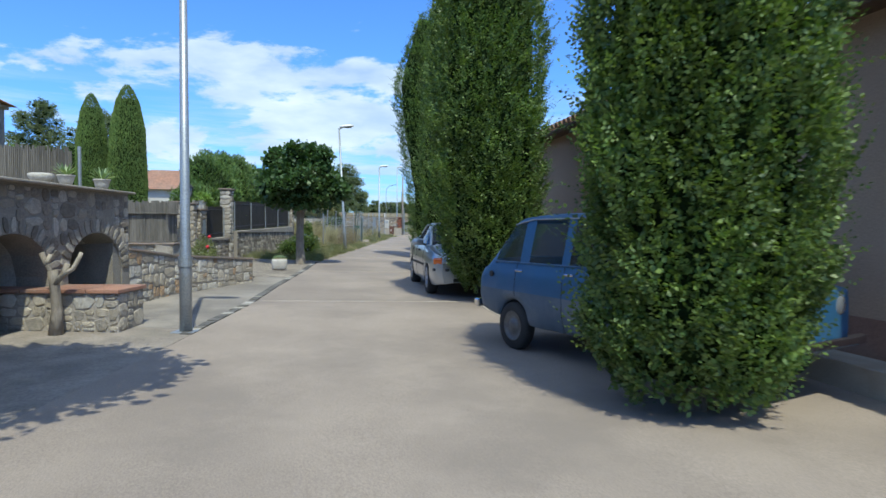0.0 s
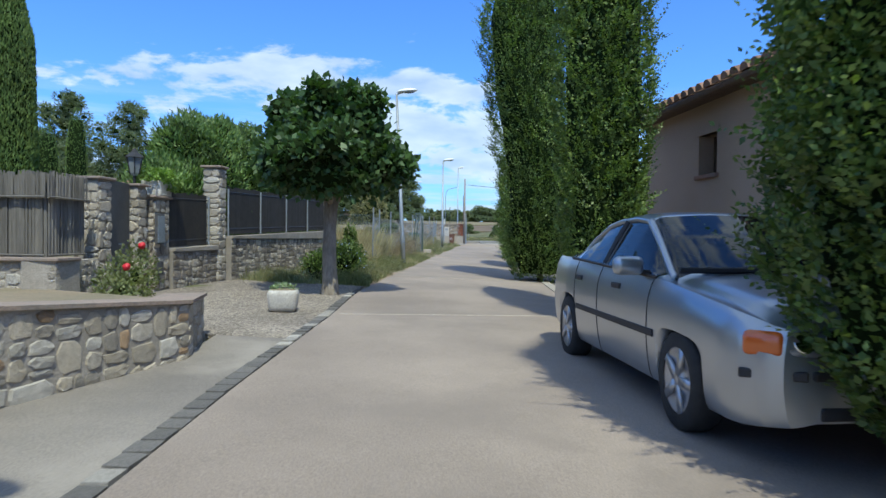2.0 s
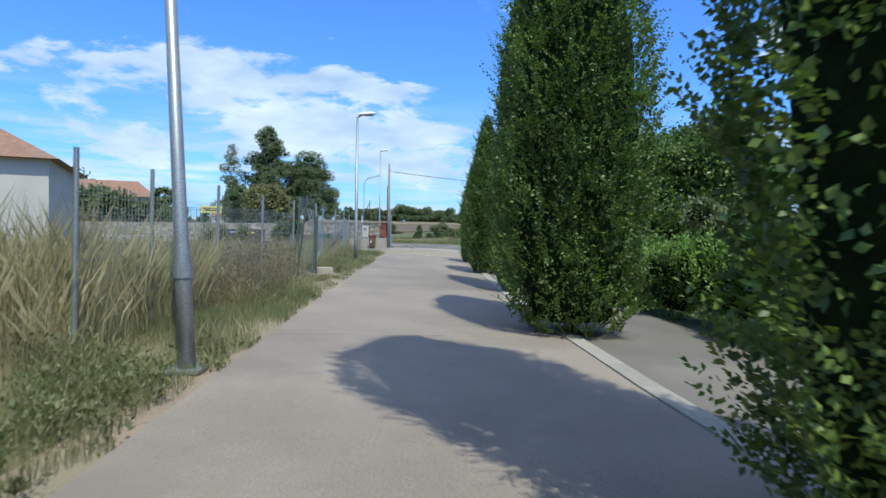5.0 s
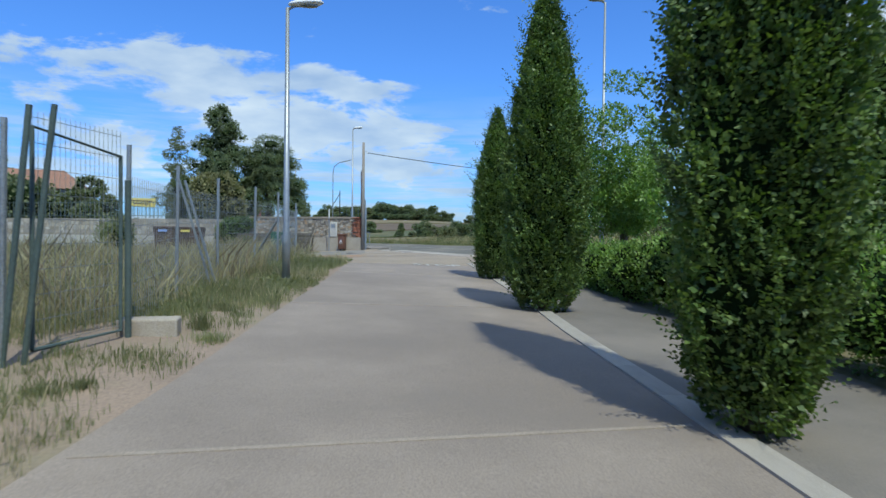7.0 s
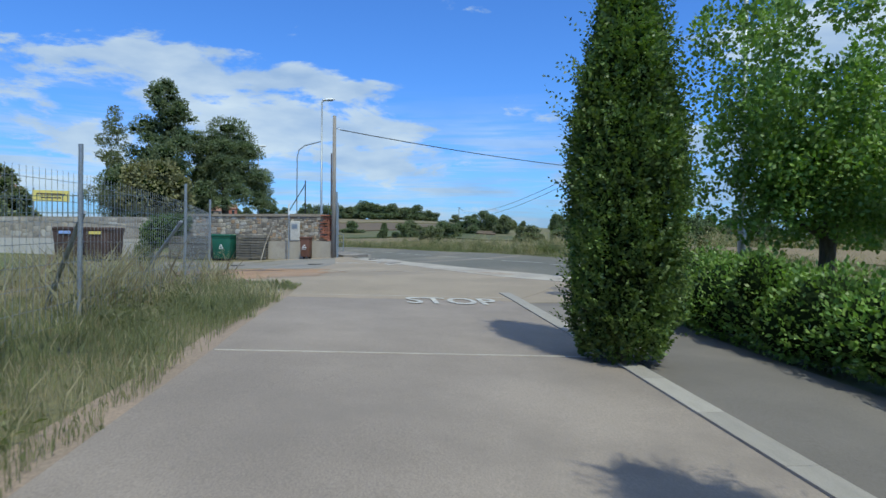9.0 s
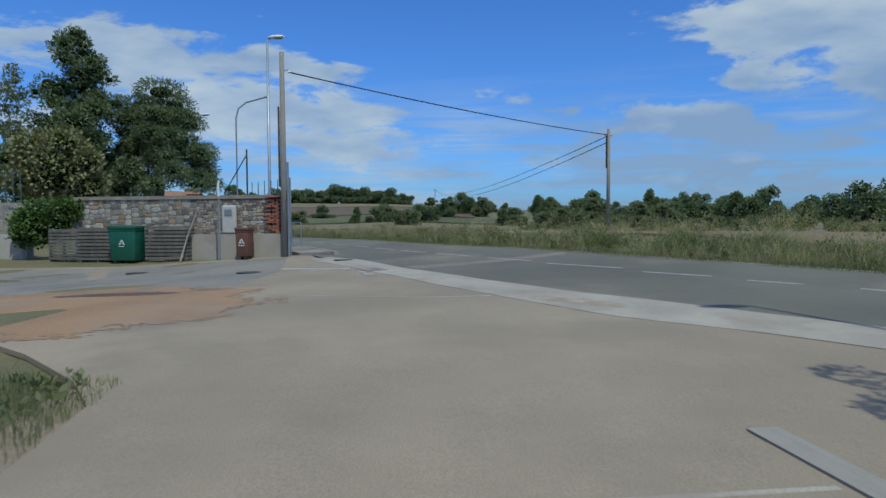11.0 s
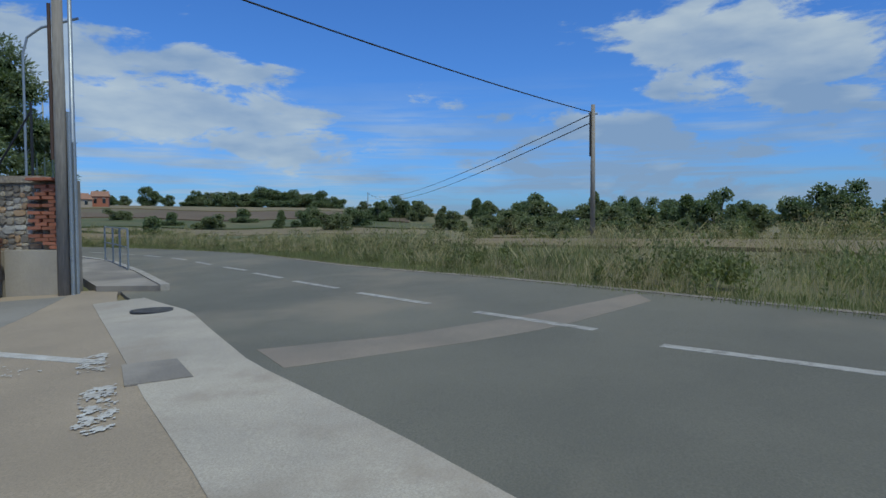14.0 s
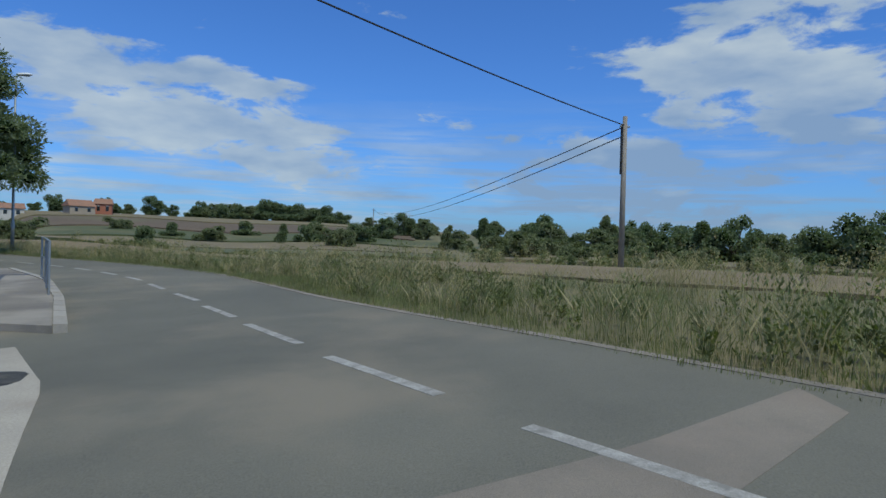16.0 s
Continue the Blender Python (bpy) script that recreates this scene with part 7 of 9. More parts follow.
        part("headlight", lathe(bmesh.new(), [(0.1, 0), (0.1, 0.04), (0.06, 0.06), (0.0, 0.065)], 14, (0, 0, 0), False), M["headlamp"], root, "", True).matrix_basis = pose(2.1, s * 0.45, 0.72, 0, 90, 0)
        part("bumper_end", box(bmesh.new(), -1.78, -1.68, s * 0.62 - 0.07, s * 0.62 + 0.07, 0.40, 0.5, 0.02), M["chrome"], root)
    part("rear_bumper", box(bmesh.new(), -1.76, -1.7, -0.68, 0.68, 0.41, 0.48, 0.015), M["chrome"], root, "dull chrome bumper")
    part("front_bumper", box(bmesh.new(), 2.18, 2.25, -0.7, 0.7, 0.4, 0.48, 0.015), M["chrome"], root, "dull chrome bumper")
    seams(root, xs, pts, ((-0.04, 1), (0.84, 1), (-0.84, 2)))
    part("floor_pan", box(bmesh.new(), -1.4, 1.9, -0.55, 0.55, 0.29, 0.36), M["black_plastic"], root)
    for x, yy_ in ((0.25, 0.32), (0.25, -0.32), (-0.6, 0.0)):
        w = 0.2 if yy_ else 0.55
        st = part("seat", box(bmesh.new(), x - 0.22, x + 0.22, yy_ - w, yy_ + w, 0.36, 0.6, 0.05), M["seat_dark"], root)
        part("backrest", box(bmesh.new(), x - 0.3, x - 0.18, yy_ - w, yy_ + w, 0.55, 1.02, 0.05), M["seat_dark"], st)
    part("dashboard", box(bmesh.new(), 0.85, 1.1, -0.62, 0.62, 0.65, 0.93, 0.04), M["seat_dark"], root)
    return root


# the saloon faces the lane's start; the hatchback noses towards the house
cx, cy = 0.45, 13.78
silver_saloon(pose(cx, cy, gz(cx, cy), 0, 0, -90 + 9) @ Matrix.Diagonal((0.9, 0.98, 1.02, 1)))
hx, hy = 1.53, 7.28
fw = (math.sin(radians(31)), -math.cos(radians(31)))
blue_hatchback(pose(hx + fw[0] * 0.77, hy + fw[1] * 0.77, gz(hx, hy), 0, 0, -90 + 31) @ Matrix.Diagonal((0.94, 1.0, 1.02, 1)))

# ---- verge: wire fence, gate, grass ----
M["rail_green"] = surface("rail_green", (0.10, 0.14, 0.13), (0.07, 0.10, 0.095), 5, 0.6, 0.2, 50)
M["old_wood"] = surface("old_wood", (0.20, 0.18, 0.15), (0.13, 0.12, 0.10), 5, 0.95, 0.6, 40, (0.26, 0.24, 0.20), 2, 0.5, vary=0.22, stretch=(1, 1, 0.3))
M["wood_pole"] = surface("wood_pole", (0.36, 0.33, 0.29), (0.26, 0.235, 0.205), 4, 0.95, 0.7, 40, (0.25, 0.21, 0.17), 1.5, 0.5, stretch=(1, 1, 0.1))
M["bin_brown"] = surface("bin_brown", (0.17, 0.075, 0.045), (0.14, 0.062, 0.038), 4, 0.55, 0.1, 80, (0.21, 0.12, 0.08), 2, 0.4)
M["bin_green"] = surface("bin_green", (0.015, 0.12, 0.07), (0.012, 0.10, 0.06), 4, 0.5, 0.1, 80, (0.04, 0.13, 0.09), 2, 0.4)
M["rust_brown"] = surface("rust_brown", (0.10, 0.06, 0.045), (0.075, 0.045, 0.035), 3, 0.7, 0.2, 50, (0.13, 0.09, 0.07), 1, 0.5)
M["yellow_sign"] = plain("yellow_sign", (0.72, 0.60, 0.16), 0.5)
M["brick"] = surface("brick", (0.42, 0.15, 0.085), (0.33, 0.125, 0.075), 6, 0.9, 0.4, 50, (0.25, 0.16, 0.12), 3, 0.4, vary=0.25)
M["white_wall"] = surface("white_wall", (0.62, 0.59, 0.53), (0.54, 0.51, 0.46), 1, 0.9, 0.2, 30, (0.42, 0.39, 0.34), 0.6, 0.4)
M["cable"] = plain("cable", (0.02, 0.02, 0.02), 0.6)
M["grass_dry"] = leaf_material("grass_dry", (0.235, 0.20, 0.13), (0.40, 0.35, 0.245), 0.3, 0.35, 0.8, 1.15)
M["grass_green"] = leaf_material("grass_green", (0.095, 0.108, 0.055), (0.185, 0.185, 0.105), 0.3, 0.38, 0.7, 1.35)
M["weed_brown"] = leaf_material("weed_brown", (0.105, 0.082, 0.062), (0.20, 0.16, 0.118), 0.3, 0.3, 0.8, 1.5)


def wire_panel(root, a, b, z0, z1, sx=0.1, sz=0.2, t=0.0025):
    """Welded wires between two feet (x, y); z0 and z1 are heights over the ground."""
    a, b = np.array(a, float), np.array(b, float)
    L = np.hypot(*(b - a))
    d = (b - a) / L
    n = np.array([d[1], -d[0]])
    q = []
    for k in range(int(L / sx) + 1):
        c = a + d * k * sx
        g = gz(*c)
        for e in (d, n):
            q.append([[*(c - e * t), g + z0], [*(c + e * t), g + z0], [*(c + e * t), g + z1], [*(c - e * t), g + z1]])
    for k in range(int((z1 - z0) / sz) + 1):
        z = z0 + k * sz
        ga, gb = gz(*a), gz(*b)
        q.append([[*a, ga + z - t], [*b, gb + z - t], [*b, gb + z + t], [*a, ga + z + t]])
        q.append([[*(a - n * t), ga + z], [*(b - n * t), gb + z], [*(b + n * t), gb + z], [*(a + n * t), ga + z]])
    ob = put("wire_mesh", quads_mesh("wire_mesh", np.array(q), M["steel"]), root, "welded wire mesh")
    return ob


FENCE = [(-5.15, 28.6), (-5.3, 30.6), (-5.3, 33.2), (-5.2, 35.8), (-5.05, 38.4)]
FENCE2 = [(-4.75, 39.9), (-5.1, 42.4), (-5.25, 45.0), (-5.1, 47.4), (-5.0, 49.6), (-5.2, 53.9), (-5.7, 57.5)]
for line in (FENCE, FENCE2):
    fence = thing("wire_fence", ID, "galvanised wire fence sagging along the verge", "fence", "wire fences")
    for p in line:
        g = gz(*p)
        part("post", tube(bmesh.new(), [(*p, g - 0.05), (p[0] + 0.02, p[1], g + 1.85)], 0.025, 8), M["steel"], fence)
    for a, b in zip(line, line[1:]):
        wire_panel(fence, a, b, 0.05, 1.55)
for k, (a, b) in enumerate((((-9.5, 37.2), (-5.05, 38.4)),)):
    fence = thing("wire_fence", ID, "galvanised mesh fence across the plot", "fence", "wire fences")
    wire_panel(fence, a, b, 0.05, 1.45, 0.15, 0.25)
    part("post", tube(bmesh.new(), [(*b, gz(*b) - 0.05), (b[0] + 0.2, b[1], gz(*b) + 1.95)], 0.024, 8), M["rail_green"], fence)
    part("post", tube(bmesh.new(), [(b[0] + 0.09, b[1] + 0.12, gz(*b) - 0.05), (b[0] + 0.32, b[1] + 0.12, gz(*b) + 1.98)], 0.024, 8), M["rail_green"], fence)
mesh_gate = thing("mesh_gate", ID, "open galvanised mesh gate leaf on posts", "gate")
ga = gz(-4.9, 39)
part("gate_post", tube(bmesh.new(), [(-4.68, 39.75, ga - 0.05), (-4.68, 39.75, ga + 1.5)], 0.032, 8), M["rail_green"], mesh_gate)
part("gate_frame", tube(bmesh.new(), [(-4.95, 38.62, ga + 0.06), (-4.72, 39.68, ga + 0.06), (-4.72, 39.68, ga + 1.72), (-4.95, 38.62, ga + 1.82), (-4.95, 38.62, ga + 0.06)], 0.019, 8, False), M["rail_green"], mesh_gate, "bent tubular gate frame")
wire_panel(mesh_gate, (-4.95, 38.62), (-4.72, 39.68), 0.1, 1.95, 0.06, 0.2)
slab = thing("concrete_footing", pose(-4.55, 39.95, gz(-4.55, 39.95), 0, 0, 10), "rough concrete footing block at the gate", "concrete block")
part("block", box(bmesh.new(), -0.28, 0.28, -0.14, 0.14, -0.1, 0.14, 0.02), M["concrete_pale"], slab)
lean = thing("leaning_posts", ID, "two loose steel posts leaning beside the lane", "posts")
for o in (0.0, 0.09):
    part("post", tube(bmesh.new(), [(-5.15 + o, 44.3, gz(-5.1, 44.3) - 0.05), (-5.62 + o, 44.1, gz(-5.1, 44.3) + 1.75)], 0.022, 8), M["steel"], lean)
brace = thing("fence_braces", ID, "diagonal steel braces of the wire fence", "posts")
for a, b in (((-6.1, 51.0, 0.5), (-5.0, 49.7, 1.9)), ((-6.6, 55.2, 0.5), (-5.25, 53.9, 1.9))):
    part("brace", tube(bmesh.new(), [a, b], 0.03, 6), M["steel"], brace)
stake = thing("white_stake", pose(-5.29, 26.6, gz(-5.29, 26.6)), "thin white plastic stake in the weeds", "stake")
part("stake", tube(bmesh.new(), [(0, 0, -0.05), (0.02, 0, 0.75)], 0.018, 6), M["white_lamp"], stake)
part("stake_cap", tube(bmesh.new(), [(0.02, 0, 0.75), (0.02, 0, 0.78)], 0.022, 6), M["white_lamp"], stake)


def grass(name, xs, ys, h0, h1, width, mat, label, seed, bend=0.55):
    """Slim bent blades rooted on the ground."""
    r = np.random.default_rng(seed)
    n = len(xs)
    z = ground_z(xs, ys)
    h = h0 + (h1 - h0) * r.uniform(0, 1, n) ** 1.7
    h *= 0.72 + 0.3 * np.sin(xs * 0.9 + 1.3 * np.sin(ys * 0.7 + seed)) + 0.22 * np.sin(xs * 2.3 - ys * 1.9 + seed)
    a, b = r.uniform(0, 2 * np.pi, n), r.uniform(0, 2 * np.pi, n)
    w = (width * r.uniform(0.6, 1.4, n))[:, None]
    d = np.stack([np.cos(a), np.sin(a)], 1)
    e = np.stack([np.cos(b), np.sin(b)], 1)
    P = np.stack([xs, ys], 1)
    off = d * (h * bend * r.uniform(0.1, 1, n))[:, None]
    zz = lambda k: (z - 0.04 + (h + 0.04) * k)[:, None]
    q = [np.concatenate(v, 1) for v in ((P, zz(0)), (P + off * 0.25 + e * w, zz(0.55)), (P + off, zz(1.0) - 0.15 * np.abs(off[:, :1])), (P + off * 0.25 - e * w, zz(0.5)))]
    ob = put(name, quads_mesh(name, np.stack(q, 1), mat))
    return tagged(ob, label, "grass", "", "stuff")


def weed_clumps(name, xs, ys, h0, h1, per, size, mat, label, seed, aspect=0.35, slim=0.35):
    """Leafy stalks gathered into clumps of uneven height."""
    r = np.random.default_rng(seed)
    n = len(xs)
    h = (h0 + (h1 - h0) * r.uniform(0, 1, n) ** 1.6) * (0.75 + 0.3 * np.sin(xs * 0.8 + 1.7 * np.sin(ys * 0.45)))
    u = r.uniform(0, 1, (n, per)) ** 0.8
    a, rad = r.uniform(0, 2 * np.pi, (n, per)), np.sqrt(r.uniform(0, 1, (n, per)))
    R = (h * slim)[:, None] * (0.45 + 0.9 * u * (1.25 - u)) * rad
    X, Y = xs[:, None] + R * np.cos(a), ys[:, None] + R * np.sin(a)
    P = np.stack([X, Y, ground_z(X, Y) + u * h[:, None]], -1).reshape(-1, 3)
    o = np.stack([np.cos(a) * 0.6, np.sin(a) * 0.6, np.full_like(a, 0.7)], -1).reshape(-1, 3)
    ob = put(name, quads_mesh(name, leaf_quads(P, o, size, aspect, 0.8, 0.5, r), mat))
    return tagged(ob, label, "weeds", "", "stuff")


def low_weeds(name, xs, ys, size, mat, label, seed):
    """Small broad leaves lying in rosettes."""
    r = np.random.default_rng(seed)
    k = 7
    X = np.repeat(xs, k) + r.normal(0, 0.05, len(xs) * k)
    Y = np.repeat(ys, k) + r.normal(0, 0.05, len(xs) * k)
    P = np.stack([X, Y, ground_z(X, Y) + r.uniform(-0.01, 0.07, len(X))], 1)
    o = np.stack([X - np.repeat(xs, k), Y - np.repeat(ys, k), np.full(len(X), 0.04)], 1)
    ob = put(name, quads_mesh(name, leaf_quads(P, o, size, 0.5, 0.8, 0.3, r), mat))
    return tagged(ob, label, "weeds", "", "stuff")


def scatter(n, x0, x1, y0, y1, seed, patch=0.35, cut=-0.1, inside=None):
    r = np.random.default_rng(seed)
    x, y = r.uniform(x0, x1, n), r.uniform(y0, y1, n)
    k = np.sin(x * 1.7 + seed) * np.sin(y * 1.1 + 2 * seed) + 0.6 * np.sin(x * 3.9 + y * 2.3) + r.normal(0, 0.5, n)
    m_ = k > cut
    if inside is not None:
        m_ &= inside(x, y)
    return x[m_], y[m_]


edge_at = lambda y: np.interp(y, [p[1] for p in EDGE_L], [p[0] for p in EDGE_L])
not_path = lambda x, y: ~((y > 36.9) & (y < 41.8) & (x > -5.6 + np.abs(y - 39) * 0.5)) & ~((x > -6.2) & (y > 56.5))
v1 = lambda x, y: (x < edge_at(y) + 0.03 - 0.16 * np.abs(np.sin(y * 1.3 + np.sin(y * 3.1)))) & not_path(x, y) & (y > 20.8)
thin = lambda x, y: v2(x, y) & ((y < 32) | (y > 39.5) | (x < -9) | (np.sin(x * 37.1 + y * 91.7) > 0.75))
v2 = lambda x, y: (x < edge_at(y) - 1.2) & not_path(x, y) & (y > 28)
grass("short_grass", *scatter(190000, -6.6, -3.4, 20.6, 57, 1, cut=-0.5, inside=v1), 0.03, 0.22, 0.0028, M["grass_green"], "low green weeds along the lane edge", 1)
grass("short_grass", *scatter(50000, -6.6, -3.4, 20.6, 57, 11, cut=0.2, inside=v1), 0.04, 0.32, 0.0025, M["grass_dry"], "dry straw tufts along the lane edge", 11)
low_weeds("broad_weeds", *scatter(4200, -6.4, -3.7, 20.6, 57, 12, cut=0.5, inside=v1), 0.07, M["grass_green"], "small broad-leaved weeds along the lane edge", 12)
rs = np.random.default_rng(13)
tuft = np.stack([rs.uniform(-6.0, -3.85, 46), rs.uniform(34.8, 42.2, 46)], 1)
tx, ty_ = (np.repeat(tuft, 170, 0) + rs.normal(0, 1, (46 * 170, 2)) * np.repeat(rs.uniform(0.05, 0.2, (46, 1)), 170, 0)).T
keep_ = tx < edge_at(ty_) - 0.05
grass("soil_tufts", tx[keep_], ty_[keep_], 0.03, 0.17, 0.0035, M["grass_green"], "green tufts scattered on the bare soil", 13)
grass("tall_grass", *scatter(70000, -9.5, -4.9, 28, 57.5, 2, inside=thin), 0.15, 0.75, 0.003, M["grass_dry"], "tall dry straw-coloured grass behind the fence", 2)
grass("tall_grass", *scatter(48000, -26, -9.0, 29, 70, 3, inside=lambda x, y: (x < -9) & (y < 57 - (x + 9) * 0.6)), 0.2, 0.7, 0.006, M["grass_dry"], "tall dry grass filling the empty plot", 3)
grass("meadow_grass", *scatter(40000, -20, -4.9, 28, 64, 14, inside=lambda x, y: (x < -5.4) & (y < 60 - (x + 9) * 0.5) & thin(x, y)), 0.15, 0.55, 0.005, M["grass_green"], "green grass among the dry stalks of the plot", 14)
grass("weeds", *scatter(9000, -10, -4.7, 30, 57, 4, cut=0.6, inside=v2), 0.3, 0.95, 0.005, M["weed_brown"], "brown withered weeds behind the fence", 4)
dock = clump_points(2200, [(-6.3, 33.6, 0.75, 0.5, 0.6, 0.5), (-6.0, 34.6, 0.6, 0.45, 0.5, 0.4), (-6.6, 32.6, 0.7, 0.5, 0.6, 0.5)], np.random.default_rng(44))
weed_bush = thing("withered_bush", ID, "tall withered brown weed clump behind the fence", "weeds")
put("dry_foliage", quads_mesh("stalks", leaf_quads(*dock, 0.09, 0.25, 0.9, 0.6), M["weed_brown"]), weed_bush, "dry branching stalks and seed heads")
put("leaves", quads_mesh("leaves", leaf_quads(dock[0][:900] * [1, 1, 0.8], dock[1][:900], 0.07, 0.4, 0.9, 0.2), M["grass_green"]), weed_bush, "few green leaves")
WITHERED = np.random.default_rng(45)
wx, wy = WITHERED.uniform(-8.6, -4.6, 300), WITHERED.uniform(32.5, 38.9, 300)
ok_ = ~((wy > 37.3) & (wx > -5.75)) & (wx < edge_at(wy) - 0.75)
weed_clumps("withered_weeds", wx[ok_], wy[ok_], 0.6, 1.25, 150, 0.05, M["weed_brown"], "tall withered brown weeds behind the wire fence", 46, 0.3, 0.3)
weed_clumps("plot_weeds", *scatter(900, -14, -4.9, 39.5, 57, 47, cut=0.4, inside=lambda x, y: (x < edge_at(y) - 1.0) & not_path(x, y)), 0.25, 0.8, 45, 0.05, M["weed_brown"], "brown seed heads standing in the plot", 47, 0.25, 0.3)
weed_clumps("plot_weeds", *scatter(900, -9, -4.2, 40.5, 57, 48, cut=0.3, inside=v1), 0.1, 0.4, 40, 0.045, M["grass_green"], "leafy green weeds beside the lane", 48, 0.35, 0.6)
grass("tall_grass", *scatter(30000, -9.0, -5.1, 28.2, 33.2, 51, cut=-0.4, inside=lambda x, y: x < edge_at(y) - 1.35), 0.5, 1.35, 0.0032, M["grass_dry"], "shoulder-high dry straw grass beyond the garden wall", 51, 0.4)
weed_clumps("garden_edge_weeds", *scatter(500, -5.6, -3.9, 21.0, 28.4, 52, cut=0.0, inside=lambda x, y: x < edge_at(y) - 0.05), 0.06, 0.4, 45, 0.045, M["grass_green"], "low green weeds below the garden wall", 52, 0.4, 0.7)
grass("garden_weeds", *scatter(16000, -6.3, -4.3, 20.6, 28.5, 5, cut=0.3), 0.05, 0.3, 0.0035, M["grass_green"], "green weeds below the garden wall", 5)


def verge_points(n, lo, hi, y0, y1, seed, cut=-9.0):
    """Points on the far side of the main road, lo to hi metres from its centre line."""
    r = np.random.default_rng(seed)
    p = np.array(ROAD_MID)
    t = np.gradient(p, axis=0)
    t /= np.linalg.norm(t, axis=1)[:, None]
    s = np.concatenate([[0], np.cumsum(np.hypot(*np.diff(p, axis=0).T))])
    keep = (p[:, 1] > y0) & (p[:, 1] < y1)
    u = r.uniform(s[keep].min(), s[keep].max(), n)
    d = lo + (hi - lo) * r.uniform(0, 1, n)
    at = lambda col: np.interp(u, s, col)
    x, y = at(p[:, 0]) + at(t[:, 1]) * d, at(p[:, 1]) - at(t[:, 0]) * d
    k = np.sin(x * 1.7 + seed) * np.sin(y * 1.1 + 2 * seed) + 0.6 * np.sin(x * 3.9 + y * 2.3) + r.normal(0, 0.5, n)
    return x[k > cut], y[k > cut]


M["verge_green"] = leaf_material("verge_green", (0.105, 0.125, 0.050), (0.220, 0.225, 0.105), 0.35, 0.35, 0.7, 1.0)
M["verge_straw"] = leaf_material("verge_straw", (0.28, 0.23, 0.135), (0.45, 0.38, 0.24), 0.3, 0.35, 0.8, 1.0)
grass("verge_grass", *verge_points(36000, 1.95, 2.9, 44, 96, 16), 0.05, 0.26, 0.003, M["verge_green"], "short green grass at the road edge", 16)
grass("verge_grass", *verge_points(70000, 2.2, 6.5, 44, 94, 6, -0.6), 0.1, 0.45, 0.003, M["verge_green"], "rank green verge grass across the road", 6)
grass("verge_grass", *verge_points(100000, 2.25, 8.5, 42, 100, 7, -0.2), 0.12, 0.6, 0.0026, M["verge_straw"], "dry seeding verge grass across the road", 7)
weed_clumps("verge_weeds", *verge_points(1500, 2.2, 5.0, 46, 92, 15, 0.45), 0.2, 0.95, 60, 0.06, M["verge_green"], "tall leafy weeds in the verge across the road", 15)
weed_clumps("verge_weeds", *verge_points(700, 2.6, 7.5, 46, 92, 18, 0.3), 0.3, 0.95, 45, 0.05, M["verge_straw"], "withered seeding weeds in the verge", 18, 0.25)
rb = np.random.default_rng(71)
weed_clumps("bramble", 4.9 + rb.normal(0, 0.7, 16), 67.9 + rb.normal(0, 0.6, 16), 0.2, 0.55, 110, 0.06, M["verge_green"], "low tangle of green brambles in the verge", 72, 0.5, 0.5)
weed_clumps("reed_bank", *verge_points(1500, 17.0, 24.0, 40, 100, 8, 0.1), 0.5, 1.35, 60, 0.1, M["verge_straw"], "bank of tall dry reeds at the field edge", 8, 0.2)
weed_clumps("reed_bank", *verge_points(1100, 16.0, 26.0, 40, 100, 9, 0.3), 0.4, 1.3, 60, 0.11, M["verge_green"], "green brambles at the field edge", 9, 0.45, 0.6)
weed_clumps("field_weeds", *verge_points(500, 7.5, 17.0, 42, 100, 19, 0.9), 0.15, 0.6, 40, 0.06, M["verge_straw"], "scattered dry weeds in the stubble", 19, 0.25)
dry_field = strip("dry_field", offset_line(ROAD_MID[90:235], 7.5), offset_line(ROAD_MID[90:235], 22.0), 0.055, surface("stubble", (0.27, 0.20, 0.105), (0.21, 0.16, 0.085), 0.5, 0.95, 0.7, 20, (0.22, 0.19, 0.09), 0.12, 0.6, bump_dist=0.04), 1.5, 5, "ochre mown stubble field beyond the verge", category="field", thick=0.1)

# ---- junction: wall, containers, poles ----
M["cap_buff"] = surface("cap_buff", (0.44, 0.37, 0.28), (0.31, 0.26, 0.20), 2.5, 0.95, 0.8, 30, (0.22, 0.19, 0.15), 1.6, 0.7, detail=9.0, bump_dist=0.04)
yard_wall = thing("yard_wall", ID, "old rubble wall with a concrete base and coping", "stone wall", kind="structure")
YW = [(-3.95, 73.05), (-11.4, 75.55)]
wall_solid("wall_body", yard_wall, YW[1], YW[0], 0.3, 2.66, 0.45, M["mortar_dark"])
YM = (-6.9, 74.04)
lay_stones(yard_wall, YM, (-4.2, 73.13), 1.4, 2.57, 0.2, 0.085, ["stone_buff", "stone_rust", "stone_dark", "stone_dark", "stone_grey", "stone_buff", "stone_pale"], 61, proud=0.03, limit=300)
lay_stones(yard_wall, YW[1], YM, 1.4, 2.6, 0.3, 0.15, ["stone_buff", "stone_rust", "stone_dark", "stone_buff", "stone_grey", "stone_dark", "stone_pale"], 64, proud=0.025, limit=320)
wall_solid("coping", yard_wall, (-11.4, 75.48), (-4.35, 73.12), 2.6, 2.72, 0.5, M["cap_buff"], label="worn buff mortar coping")
wall_solid("base_block", yard_wall, (-7.3, 73.95), (-6.1, 73.5), 0.4, 1.4, 0.3, M["concrete_pale"], label="pale concrete base block")
wall_solid("base_block", yard_wall, (-6.08, 73.5), (-5.0, 73.1), 0.4, 1.4, 0.3, M["concrete_pale"], label="pale concrete base block")
